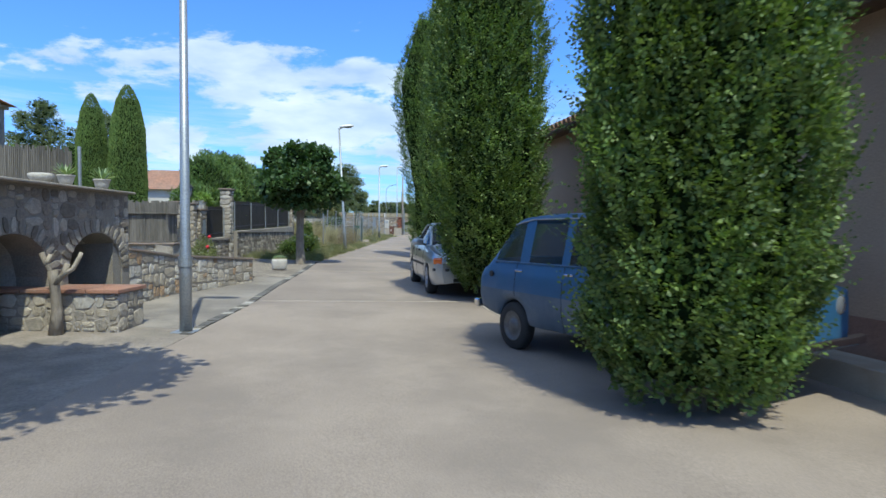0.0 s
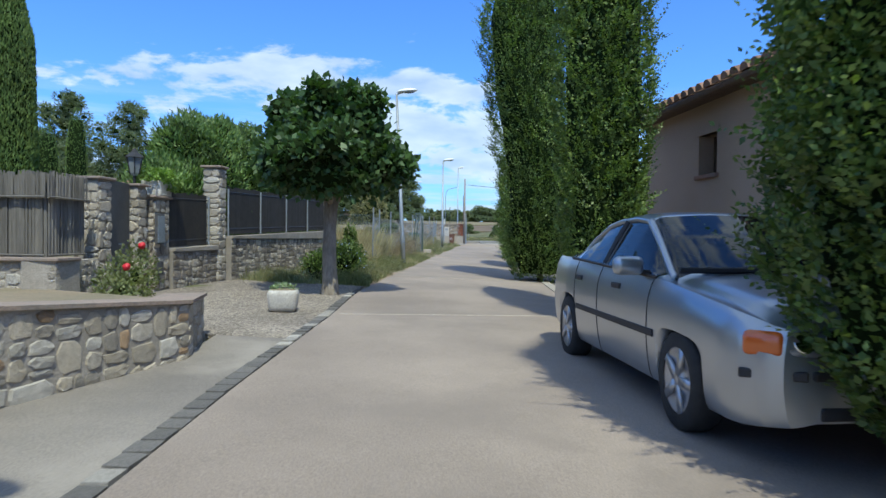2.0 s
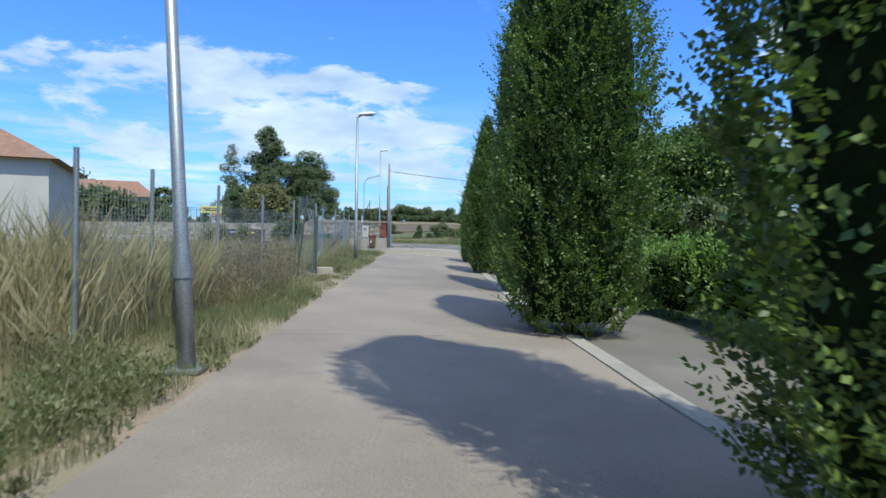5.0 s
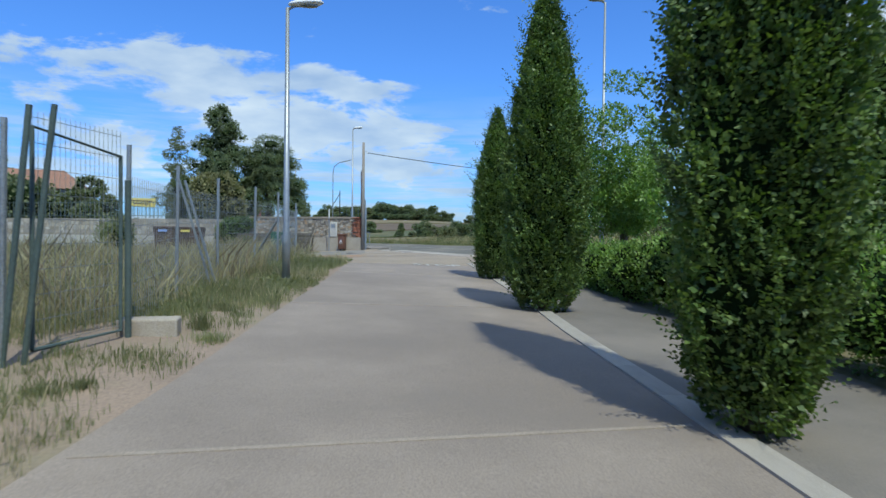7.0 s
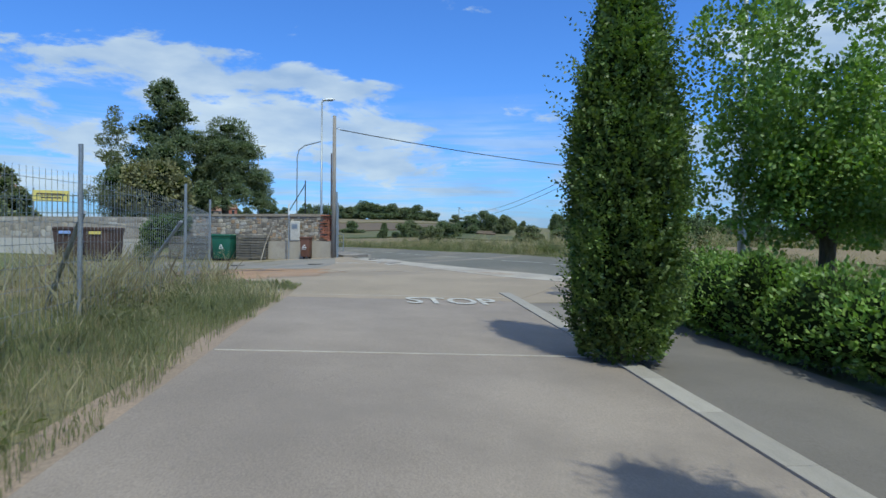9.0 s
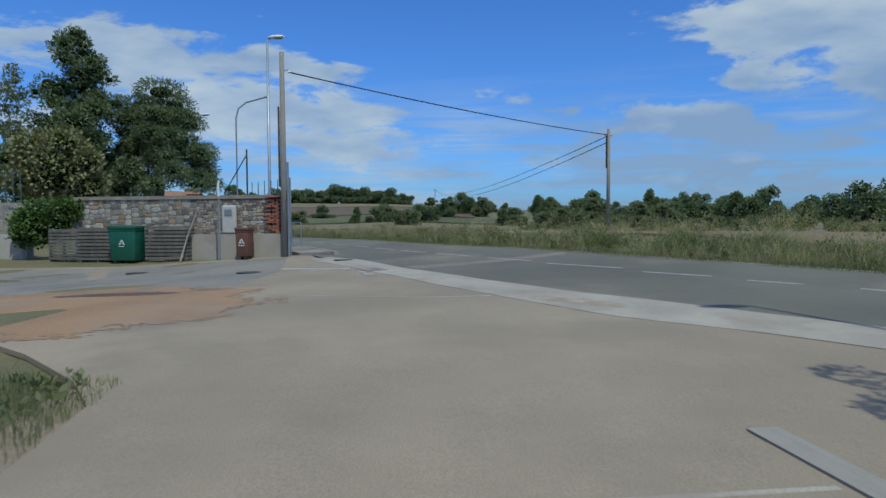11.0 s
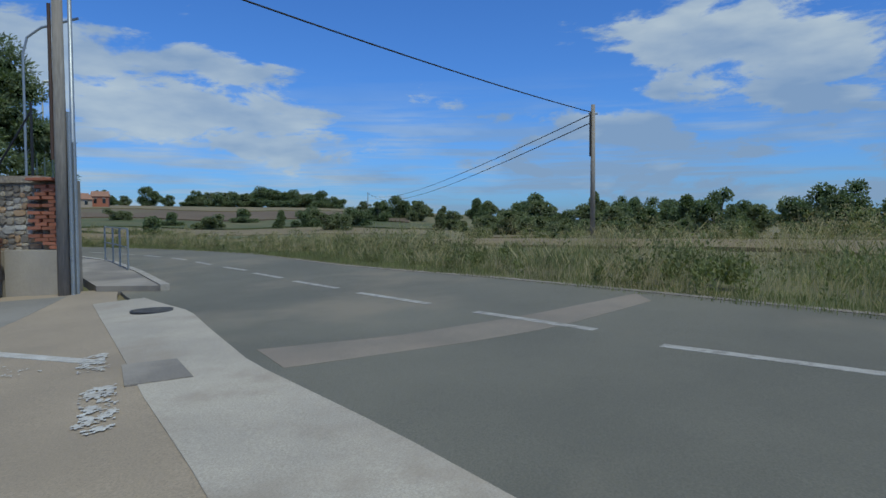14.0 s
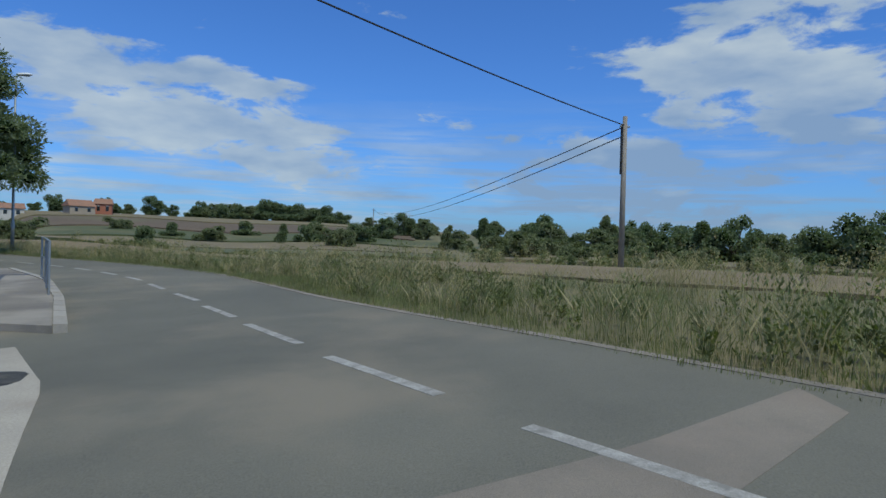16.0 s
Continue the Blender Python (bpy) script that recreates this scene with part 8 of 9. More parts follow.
wall_solid("base_block", yard_wall, (-4.9, 73.06), (-3.92, 72.72), 0.4, 1.42, 0.4, M["concrete_pale"], label="pale concrete base block")
brick_me = mesh_from("brick", [(x * 0.5, y * 0.5, z * 0.5) for z in (-1, 1) for x, y in ((-1, -1), (1, -1), (1, 1), (-1, 1))],
                     [(0, 3, 2, 1), (4, 5, 6, 7), (0, 1, 5, 4), (1, 2, 6, 5), (2, 3, 7, 6), (3, 0, 4, 7)], M["brick"])
for row in range(17):
    for k in range(2):
        if k and rr.random() < 0.45:
            continue
        ob = new("brick", brick_me)
        ob.parent = yard_wall
        ob.matrix_basis = pose(-4.02 - k * 0.25 - (0.12 if row % 2 else 0), 72.99 + k * 0.08 + (0.04 if row % 2 else 0), 1.47 + row * 0.066, rr.uniform(-2, 2), rr.uniform(-2, 2), -18 + rr.uniform(-3, 3)) @ Matrix.Diagonal((0.24 * rr.uniform(0.8, 1.03), 0.2, 0.056, 1))
part("brick_cap", box(bmesh.new(), -0.4, 0.1, -0.2, 0.2, 0, 0.05, 0.01, pose(-4.08, 73.02, 2.62, 0, 0, -18)), M["brick"], yard_wall, "brick cap course")
yard_wall_far = thing("yard_wall_far", ID, "old rubble wall continuing behind the plot", "stone wall", kind="structure")
wall_solid("wall_body", yard_wall_far, (-40, 84.5), (-13.4, 76.2), 0.2, 2.55, 0.45, M["mortar"])
lay_stones(yard_wall_far, (-32, 82.0), (-13.4, 76.2), 1.5, 2.5, 0.5, 0.25, ["stone_buff", "stone_grey", "stone_pale"], 62, limit=260)
wall_solid("base", yard_wall_far, (-32, 81.9), (-13.4, 76.1), 0.2, 1.4, 0.2, M["white_wall"], label="whitewashed base band")
plume_hedge("ivy", [(-12.4, 75.6, 1.9, 1.1, 0.5, 0.75), (-11.6, 75.4, 2.3, 0.6, 0.4, 0.4), (-13.0, 75.9, 1.6, 0.7, 0.5, 0.7)], 3500, 0.11, M["hornbeam_leaf"], "dark ivy covering a gap in the wall", 63, "ivy", 0.8, 0.2)
far_fence = thing("railing", ID, "dark green railing on top of the wall", "railing")
for k in range(60):
    x = -13.5 - k * 0.3
    y = 76.35 + k * 0.3 * 0.312
    part("bar", tube(bmesh.new(), [(x, y, 2.5), (x, y, 3.75)], 0.02, 5), M["rail_green"], far_fence)
for z in (2.75, 3.65):
    part("rail", tube(bmesh.new(), [(-13.5, 76.35, z), (-31.2, 81.9, z)], 0.02, 5), M["rail_green"], far_fence)


def pallet_screen(x, y, w, h, turn, label):
    root = thing("slatted_crate", pose(x, y, gz(x, y), 0, 0, turn), label, "crate", "slatted crates")
    for k in range(9):
        z = 0.08 + k * (h - 0.1) / 9
        part("slat", box(bmesh.new(), -w / 2, w / 2, -0.012, 0.012, z, z + 0.085, 0.004), M["old_wood"], root)
        part("side_slat", box(bmesh.new(), w / 2 - 0.02, w / 2 + 0.004, 0.014, 0.8, z, z + 0.085, 0.004), M["old_wood"], root)
    for u in (-w / 2 + 0.05, 0, w / 2 - 0.05):
        part("upright", box(bmesh.new(), u - 0.04, u + 0.04, 0.013, 0.06, 0, h, 0.004), M["old_wood"], root)
    part("upright", box(bmesh.new(), w / 2 - 0.075, w / 2 - 0.022, 0.72, 0.8, 0, h, 0.004), M["old_wood"], root)
    part("board", box(bmesh.new(), -w / 2, w / 2, 0.07, 0.78, h - 0.06, h - 0.02, 0.004), M["old_wood"], root, "lid boards")
    return root


pallet_screen(-7.85, 73.75, 1.5, 1.22, -14, "weathered slatted wooden crate round a container")
pallet_screen(-10.3, 74.5, 1.35, 1.2, -14, "weathered slatted wooden crate round a container")
pallet_screen(-11.5, 74.85, 1.1, 1.15, -14, "weathered slatted wooden crate beside the wall")
stick = thing("leaning_branch", ID, "crooked dry branch leaning on the crate", "branch")
part("branch", tube(bmesh.new(), [(-7.3, 73.3, gz(-7.3, 73.3)), (-7.1, 73.45, 1.3), (-6.85, 73.6, 2.05), (-6.8, 73.6, 2.2)], [0.03, 0.025, 0.015, 0.008], 6), M["pale_wood"], stick)
part("twig", tube(bmesh.new(), [(-7.1, 73.45, 1.3), (-7.0, 73.4, 1.7)], [0.014, 0.006], 5), M["pale_wood"], stick)


def waste_container(x, y, turn, w, d, h, mat, label, wheels=True, bars=True):
    root = thing("waste_container", pose(x, y, gz(x, y), 0, 0, turn), label, "waste container", "waste containers")
    bm = bmesh.new()
    box(bm, -w / 2, w / 2, -d / 2, d / 2, 0.1, h * 0.9, 0.03)
    for v in bm.verts:
        k = 0.86 + 0.14 * v.co.z / (h * 0.9)
        v.co.x, v.co.y = v.co.x * k, v.co.y * k
    part("bin_body", bm, mat, root, "", True)
    bm = bmesh.new()
    box(bm, -w / 2 - 0.02, w / 2 + 0.02, -d / 2 - 0.03, d / 2 + 0.02, h * 0.9, h, 0.035)
    part("lid", bm, mat, root, "ribbed plastic lid", True)
    part("rim", box(bmesh.new(), -w / 2 - 0.012, w / 2 + 0.012, -d / 2 - 0.015, d / 2 + 0.012, h * 0.86, h * 0.895, 0.008), mat, root)
    for s in (1, -1):
        part("wheel", tube(bmesh.new(), [(s * (w / 2 - 0.1), d / 2 - 0.12, 0.09), (s * (w / 2 - 0.05), d / 2 - 0.12, 0.09)], 0.09, 12), M["tyre"], root)
        part("handle", tube(bmesh.new(), [(s * w * 0.3, d / 2, h * 0.88), (s * w * 0.3, d / 2 + 0.06, h * 0.93), (0, d / 2 + 0.06, h * 0.93)], 0.014, 6), mat, root)
    if bars:
        # a plain emblem: a pale triangle outline over a short bar
        zc = h * 0.55
        yq = -d / 2 * (0.86 + 0.14 * 0.62) - 0.012
        for a, b in (((-0.09, zc - 0.07), (0, zc + 0.1)), ((0, zc + 0.1), (0.09, zc - 0.07)), ((-0.06, zc - 0.03), (0.06, zc - 0.03))):
            part("emblem_bar", tube(bmesh.new(), [(a[0], yq, a[1]), (b[0], yq, b[1])], 0.013, 4), M["white_lamp"], root, "pale printed emblem")
        part("emblem_bar", box(bmesh.new(), -0.11, 0.09, yq - 0.006, yq + 0.004, zc - 0.125, zc - 0.105), M["white_lamp"], root)
    return root


waste_container(-5.13, 72.68, -14, 0.43, 0.5, 1.05, M["bin_brown"], "brown wheeled organic waste bin with closed lid")
waste_container(-9.15, 74.1, -14, 0.95, 0.8, 1.28, M["bin_green"], "large green wheeled waste container with closed lid")
for x, y in ((-14.6, 73.8), (-16.1, 74.2)):
    c = waste_container(x, y, -16, 1.35, 1.1, 1.55, M["rust_brown"], "dark brown recycling container beside the wall", bars=False)
    part("slot", box(bmesh.new(), -0.3, 0.3, -0.6, -0.52, 1.22, 1.36, 0.01), M["yellow_sign"] if x > -15 else M["petal_blue"], c, "coloured deposit slot")

rod = thing("marker_post", pose(-5.95, 72.85, gz(-5.95, 72.85)), "thin pale metal post before the wall", "post")
part("post", tube(bmesh.new(), [(0, 0, -0.05), (0.0, 0, 1.6), (0.0, 0, 2.2)], 0.03, 8), M["steel"], rod)
part("post_top", tube(bmesh.new(), [(0.0, 0, 2.1), (-0.01, 0, 2.5), (0.03, 0, 2.62)], 0.036, 8), M["white_lamp"], rod, "white bent sleeve")
niche = thing("wall_panel", pose(-5.72, 73.42, 1.42, 0, 0, -19), "pale rendered niche with a small blue-grey plate", "panel")
part("render_patch", box(bmesh.new(), -0.25, 0.25, -0.08, 0.06, 0, 0.95, 0.05), M["white_wall"], niche)
part("plate", box(bmesh.new(), -0.14, 0.14, -0.1, -0.082, 0.6, 0.82, 0.004), M["steel"], niche, "small blue-grey plate")

upole = thing("utility_pole", pose(-3.85, 72.6, gz(-3.85, 72.6)), "weathered wooden utility pole with cable tubes", "utility pole", "utility poles")
part("pole", tube(bmesh.new(), [(0, 0, -0.1), (0, 0, 3.0), (0.0, 0, 6.65)], [0.105, 0.095, 0.075], 12), M["wood_pole"], upole, "round wooden pole", True)
for k, (x, y, h) in enumerate(((0.14, -0.03, 3.1), (0.19, 0.04, 2.6), (0.13, 0.1, 2.6))):
    part("cable_tube", tube(bmesh.new(), [(x, y, -0.05), (x, y, h)], 0.035, 8), M["steel"], upole, "galvanised cable tube")
part("cable_tube", tube(bmesh.new(), [(-0.13, 0.02, 2.3), (-0.13, 0.02, 4.9)], 0.03, 8), M["rust_brown"], upole, "reddish brown cable tube")
part("hook", tube(bmesh.new(), [(0.06, 0, 6.05), (0.2, 0.05, 6.1), (0.24, 0.06, 6.02)], 0.018, 6), M["steel"], upole)
part("insulator", lathe(bmesh.new(), [(0.03, 0), (0.045, 0.03), (0.03, 0.08), (0.0, 0.09)], 10, (0.22, 0.05, 6.0), False), M["white_lamp"], upole)
upole2 = thing("utility_pole", pose(12.85, 85.2, gz(12.85, 85.2)), "slim grey wooden utility pole in the field", "utility pole", "utility poles")
ph = 6.95 - gz(12.85, 85.2)
part("pole", tube(bmesh.new(), [(0, 0, -0.1), (0, 0, ph)], [0.115, 0.085], 12), M["wood_pole"], upole2, "round wooden pole", True)
part("cable_tube", tube(bmesh.new(), [(-0.12, 0, ph * 0.62), (-0.12, 0, ph - 0.3)], 0.05, 8), M["dark_metal"], upole2)
part("crosspiece", box(bmesh.new(), -0.2, 0.2, -0.04, 0.04, ph - 0.42, ph - 0.34, 0.008), M["steel"], upole2)
far_pole = thing("utility_pole", pose(28, 262, gz(28, 262)), "distant wooden utility pole on the ridge", "utility pole", "utility poles")
part("pole", tube(bmesh.new(), [(0, 0, -0.1), (0, 0, 7)], [0.15, 0.1], 8), M["wood_pole"], far_pole)
part("crosspiece", box(bmesh.new(), -0.6, 0.6, -0.05, 0.05, 6.6, 6.72), M["steel"], far_pole)


def wire(a, b, sag, r, label):
    pts = [(a[0] + (b[0] - a[0]) * u, a[1] + (b[1] - a[1]) * u, a[2] + (b[2] - a[2]) * u - sag * 4 * u * (1 - u)) for u in np.linspace(0, 1, 26)]
    w = thing("overhead_cable", pose(*pts[0]), label, "cable", "overhead cables")
    part("cable", tube(bmesh.new(), [Vector(p) - Vector(pts[0]) for p in pts], r, 6), M["cable"], w)


zp = gz(-3.85, 72.6)
wire((-3.62, 72.65, zp + 6.02), (12.75, 85.1, 6.6), 0.15, 0.021, "thick black overhead cable between two poles")
wire((12.8, 85.25, 6.55), (27.7, 262, gz(28, 262) + 6.6), 2.2, 0.022, "black overhead cable running to the ridge")
wire((12.8, 85.25, 6.2), (28.3, 262, gz(28, 262) + 6.4), 2.6, 0.022, "black overhead cable running to the ridge")
street_lamp(-4.75, 76.5, 8.1, turn=0, label="tall grey street lamp behind the yard wall")
for x, y, h in ((-11.5, 96, 8.0), (-19, 108, 8.0)):
    street_lamp(x, y, h, turn=0, label="tall grey street lamp along the main road")
neck = thing("gooseneck_pipe", pose(-6.2, 78.0, gz(-6.2, 78)), "thin pale gooseneck pole behind the wall", "pole")
part("pipe", tube(bmesh.new(), [(0, 0, 0), (0, 0, 5.3), (0.1, 0, 5.7), (0.4, 0, 5.95), (1.3, -0.3, 6.15)], 0.03, 8), M["steel"], neck)
part("foot", box(bmesh.new(), -0.1, 0.1, -0.1, 0.1, 0, 0.04), M["steel"], neck)
mast = thing("braced_post", pose(-5.6, 76.6, 1.0), "dark braced fence post on the wall", "post")
part("post", tube(bmesh.new(), [(0, 0, 0), (0, 0, 3.6)], 0.03, 6), M["dark_metal"], mast)
part("brace", tube(bmesh.new(), [(0, 0, 3.4), (-0.9, 0.2, 1.9)], 0.025, 6), M["dark_metal"], mast)
for k in range(5):
    part("post", tube(bmesh.new(), [(0.25 + k * 0.28, -0.5 - k * 0.42, 1.4), (0.25 + k * 0.28, -0.5 - k * 0.42, 2.3)], 0.015, 6), M["rail_green"], mast)

sign = thing("yellow_sign", pose(-20.0, 80.2, 3.45, 0, 0, 16), "weathered yellow board on the yard railing", "sign")
part("board", box(bmesh.new(), -0.9, 0.9, -0.02, 0.02, 0, 0.62, 0.006), M["yellow_sign"], sign)
part("line_bar", box(bmesh.new(), -0.7, 0.7, -0.026, -0.021, 0.38, 0.46), M["rust_brown"], sign, "illegible line of lettering")
part("line_bar", box(bmesh.new(), -0.5, 0.5, -0.026, -0.021, 0.18, 0.25), M["rust_brown"], sign, "illegible line of lettering")
part("post", tube(bmesh.new(), [(-0.85, 0.05, -2.6), (-0.85, 0.05, 0.75)], 0.04, 8), M["steel"], sign)

# pavement with kerb and barrier
strip("pavement", [(-3.4, 72.75), (-4.6, 75.9), (-6.6, 80.5), (-8.8, 84.6)], [(-2.25, 72.0), (-3.35, 75.5), (-4.75, 79.3), (-7.2, 84.0)], 0.10, M["driveway"], 0.6, 3, "raised brownish pavement beside the main road", category="pavement", thick=0.2)
pk = thing("pavement_kerb", ID, "pale stone kerb of the pavement", "kerb", kind="structure")
pts = by_y([(-2.15, 71.95), (-3.25, 75.45), (-4.65, 79.25), (-7.1, 83.95)], np.arange(72.0, 84, 0.7))
for a, b in zip(pts, pts[1:]):
    ob = new("kerb_stone", kerb_me)
    ob.parent = pk
    L = math.hypot(b[0] - a[0], b[1] - a[1])
    ob.matrix_basis = pose((a[0] + b[0]) / 2, (a[1] + b[1]) / 2, gz(*a) + 0.115, 0, 0, -math.degrees(math.atan2(b[0] - a[0], b[1] - a[1]))) @ Matrix.Diagonal((0.15, L * 0.99, 0.2, 1))
barrier = thing("pedestrian_barrier", ID, "galvanised tubular pedestrian barrier on the pavement", "barrier")
bp = [(-3.55, 75.9), (-4.0, 77.2), (-4.45, 78.5), (-4.95, 79.8)]
for a, b in zip(bp, bp[1:]):
    za, zb2 = gz(*a) + 0.1, gz(*b) + 0.1
    part("hoop", tube(bmesh.new(), [(*a, za), (*a, za + 0.92), (*b, zb2 + 0.92), (*b, zb2)], 0.022, 8), M["steel"], barrier)
    part("mid_rail", tube(bmesh.new(), [(*a, za + 0.5), (*b, zb2 + 0.5)], 0.016, 8), M["steel"], barrier)


M["cast_iron"] = surface("cast_iron", (0.085, 0.078, 0.068), (0.06, 0.056, 0.05), 8, 0.75, 0.6, 60, (0.13, 0.115, 0.095), 5, 0.6, metal=0.2)


def manhole(x, y, r_):
    root = thing("manhole_cover", pose(x, y, gz(x, y) + 0.014), "round dark cast-iron manhole cover", "manhole cover", "manhole covers")
    part("cover", lathe(bmesh.new(), [(r_ * 0.9, -0.01), (r_ * 0.9, 0.008)], 28), M["cast_iron"], root)
    part("frame_ring", lathe(bmesh.new(), [(r_ * 0.92, 0.006), (r_, 0.006), (r_, -0.02)], 28, (0, 0, 0), False), M["dark_metal"], root)


manhole(-4.18, 67.15, 0.3)
manhole(-1.9, 69.55, 0.3)
manhole(-7.7, 70.3, 0.32)

# ---- background: houses, trees ----
def pitched_house(name, x, y, turn, w, d, eave, ridge, wall_mat, label, wins=3, z=None, hip=0.0):
    z = gz(x, y) if z is None else z
    root = thing(name, pose(x, y, z, 0, 0, turn), label, "house")
    part("wall", box(bmesh.new(), -w / 2, w / 2, -d / 2, d / 2, -1.0, eave), M[wall_mat], root)
    bm = bmesh.new()
    o = 0.35
    e = [bm.verts.new(v) for v in ((-w / 2 - o, -d / 2 - o, eave - 0.02), (w / 2 + o, -d / 2 - o, eave - 0.02), (w / 2 + o, d / 2 + o, eave - 0.02), (-w / 2 - o, d / 2 + o, eave - 0.02))]
    r0, r1 = bm.verts.new((-w / 2 + hip, 0, ridge)), bm.verts.new((w / 2 - hip, 0, ridge))
    for f in ((e[0], e[1], r1, r0), (e[2], e[3], r0, r1), (e[1], e[2], r1), (e[3], e[0], r0), (e[3], e[2], e[1], e[0])):
        bm.faces.new(f)
    part("roof", bm, M["roof_far"], root, "clay tile roof")
    for k in range(wins):
        u = -w / 2 + (k + 0.5) * w / wins
        wd = part("window", box(bmesh.new(), u - 0.45, u + 0.45, -d / 2 - 0.02, -d / 2 - 0.005, eave * 0.35, eave * 0.8), M["window_glass"], root, "dark window")
        part("window_frame", box(bmesh.new(), u - 0.55, u + 0.55, -d / 2 - 0.045, -d / 2 - 0.022, eave * 0.8, eave * 0.8 + 0.12), M["white_wall"], wd)
    return root


M["roof_far"] = surface("roof_far", (0.36, 0.19, 0.12), (0.28, 0.155, 0.105), 2.0, 0.9, 0.6, 8, (0.22, 0.16, 0.12), 0.6, 0.5, stretch=(1, 0.2, 1))
M["ochre_wall"] = surface("ochre_wall", (0.45, 0.37, 0.28), (0.37, 0.31, 0.24), 1, 0.9, 0.3, 20, (0.30, 0.26, 0.21), 0.5, 0.5)
M["villa_stone"] = surface("villa_stone", (0.34, 0.30, 0.25), (0.22, 0.195, 0.165), 2.2, 0.95, 0.8, 12, (0.42, 0.37, 0.30), 1.4, 0.6, detail=10.0, bump_dist=0.03)
villa = thing("stone_villa", pose(-19.2, 21.6, 0.2, 0, 0, 12), "two-storey grey stone villa with an arched window", "house")
part("wall", box(bmesh.new(), -3.0, 3.0, -2.5, 2.5, -1.0, 5.9, 0.02), M["villa_stone"], villa)
part("cornice", box(bmesh.new(), -3.12, 3.12, -2.62, 2.62, 5.7, 5.85, 0.03), M["mortar"], villa, "projecting stone cornice")
bm = bmesh.new()
e = [bm.verts.new(v) for v in ((-3.35, -2.85, 5.86), (3.35, -2.85, 5.86), (3.35, 2.85, 5.86), (-3.35, 2.85, 5.86))]
c_ = [bm.verts.new(v) for v in ((-1.2, -0.4, 6.75), (1.6, -0.4, 6.75), (1.6, 0.4, 6.75), (-1.2, 0.4, 6.75))]
bm.faces.new(c_)
bm.faces.new(e[::-1])
for k in range(4):
    bm.faces.new((e[k], e[(k + 1) % 4], c_[(k + 1) % 4], c_[k]))
vroof = part("roof", bm, M["roof_far"], villa, "low clay tile roof")
bm = bmesh.new()
for v in np.linspace(-3.3, 3.3, 34):
    tube(bm, [(v, -2.9, 5.9), (v, -2.3, 6.08)], 0.09, 7)
part("eave_tiles", bm, M["roof_tile"], vroof, "row of curved clay eave tiles")
part("tower", box(bmesh.new(), -3.1, -0.4, -2.4, 1.0, 5.9, 7.5, 0.03), M["villa_stone"], villa, "stone roof turret")
part("tower_cap", box(bmesh.new(), -3.2, -0.3, -2.5, 1.1, 7.5, 7.62, 0.03), M["mortar_dark"], villa, "flat stone cap")
bm = bmesh.new()
prof = [(-0.45, 0)] + [(0.45 * -math.cos(math.pi * i / 10), 0.8 + 0.45 * math.sin(math.pi * i / 10)) for i in range(11)] + [(0.45, 0)]
bm.faces.new([bm.verts.new((1.7 + u, -2.53, 4.25 + v)) for u, v in prof])
aw = part("arched_window", bm, M["window_glass"], villa, "dark arched window")
part("window_sill", box(bmesh.new(), 1.15, 2.25, -2.6, -2.5, 4.15, 4.25), M["white_wall"], aw)
pitched_house("hipped_house", -19.5, 47, 20, 8, 7, 3.6, 5.2, "white_wall", "low house with an orange hipped roof", 2, 0.4, 2.5)
pitched_house("farm_house", -40.5, 93, 18, 20, 10, 4.6, 6.6, "white_wall", "long pale farmhouse with a clay tile roof", 5, 0.8, 2.0)
for x, y, tn, w, e, r_, mt_, lb in ((-75, 268, 20, 6, 2.6, 4.2, "white_wall", "distant white house with a tiled roof"), (-60, 276, 35, 7, 2.6, 4.6, "ochre_wall", "distant reddish house on the ridge"), (-55.5, 285, 10, 5, 3.4, 5.2, "brick", "distant red brick house on the ridge")):
    pitched_house("distant_house", x, y, tn, w, 6, e, r_, mt_, lb, 2)


def far_tree_masters():
    out = []
    for k in range(6):
        r = np.random.default_rng(300 + k)
        n = 10 + k % 3
        if k < 4:
            cr = [(r.normal(0, 1.1), r.normal(0, 1.1), r.uniform(0.9, 3.6) * (1 - 0.05 * j), r.uniform(0.5, 1.25), r.uniform(0.5, 1.25), r.uniform(0.4, 0.9)) for j in range(n + 6)]
        else:
            cr = [(r.uniform(-0.6, 0.6), r.uniform(-0.6, 0.6), 0.9 + j * 0.6, 1.25 - 0.13 * j, 1.25 - 0.13 * j, 0.75) for j in range(5 + k % 3)]
        out.append(broad_tree("field_tree", 0, -600 - 20 * k, 0.7, cr, None, 0.22, 7000, M["far_leaf"] if k % 2 == 0 else M["far_leaf_light"],
                              ("dark round evergreen oak on the field edge", "grey-green rounded olive tree in the fields", "dark spreading oak on the ridge", "light green field tree", "slim dark poplar in the fields", "slender grey-green tree in the fields")[k], 300 + k, 0.16, group="field trees", core=0.55))
    return out


masters = far_tree_masters()
rt = random.Random(21)


def plant(az, dist, k, s, sink=0.0):
    """A copy of a field tree at a bearing and distance from the junction."""
    x, y = dist * math.sin(radians(az)), 65 + dist * math.cos(radians(az))
    s *= 1.16 if az > 13 else 1.12
    copy_thing(masters[k], pose(x, y, gz(x, y) - 0.05 - sink, 0, 0, rt.uniform(0, 360)) @ Matrix.Diagonal((1, 1, rt.uniform(0.85, 1.1), 1)) @ Matrix.Scale(s, 4))


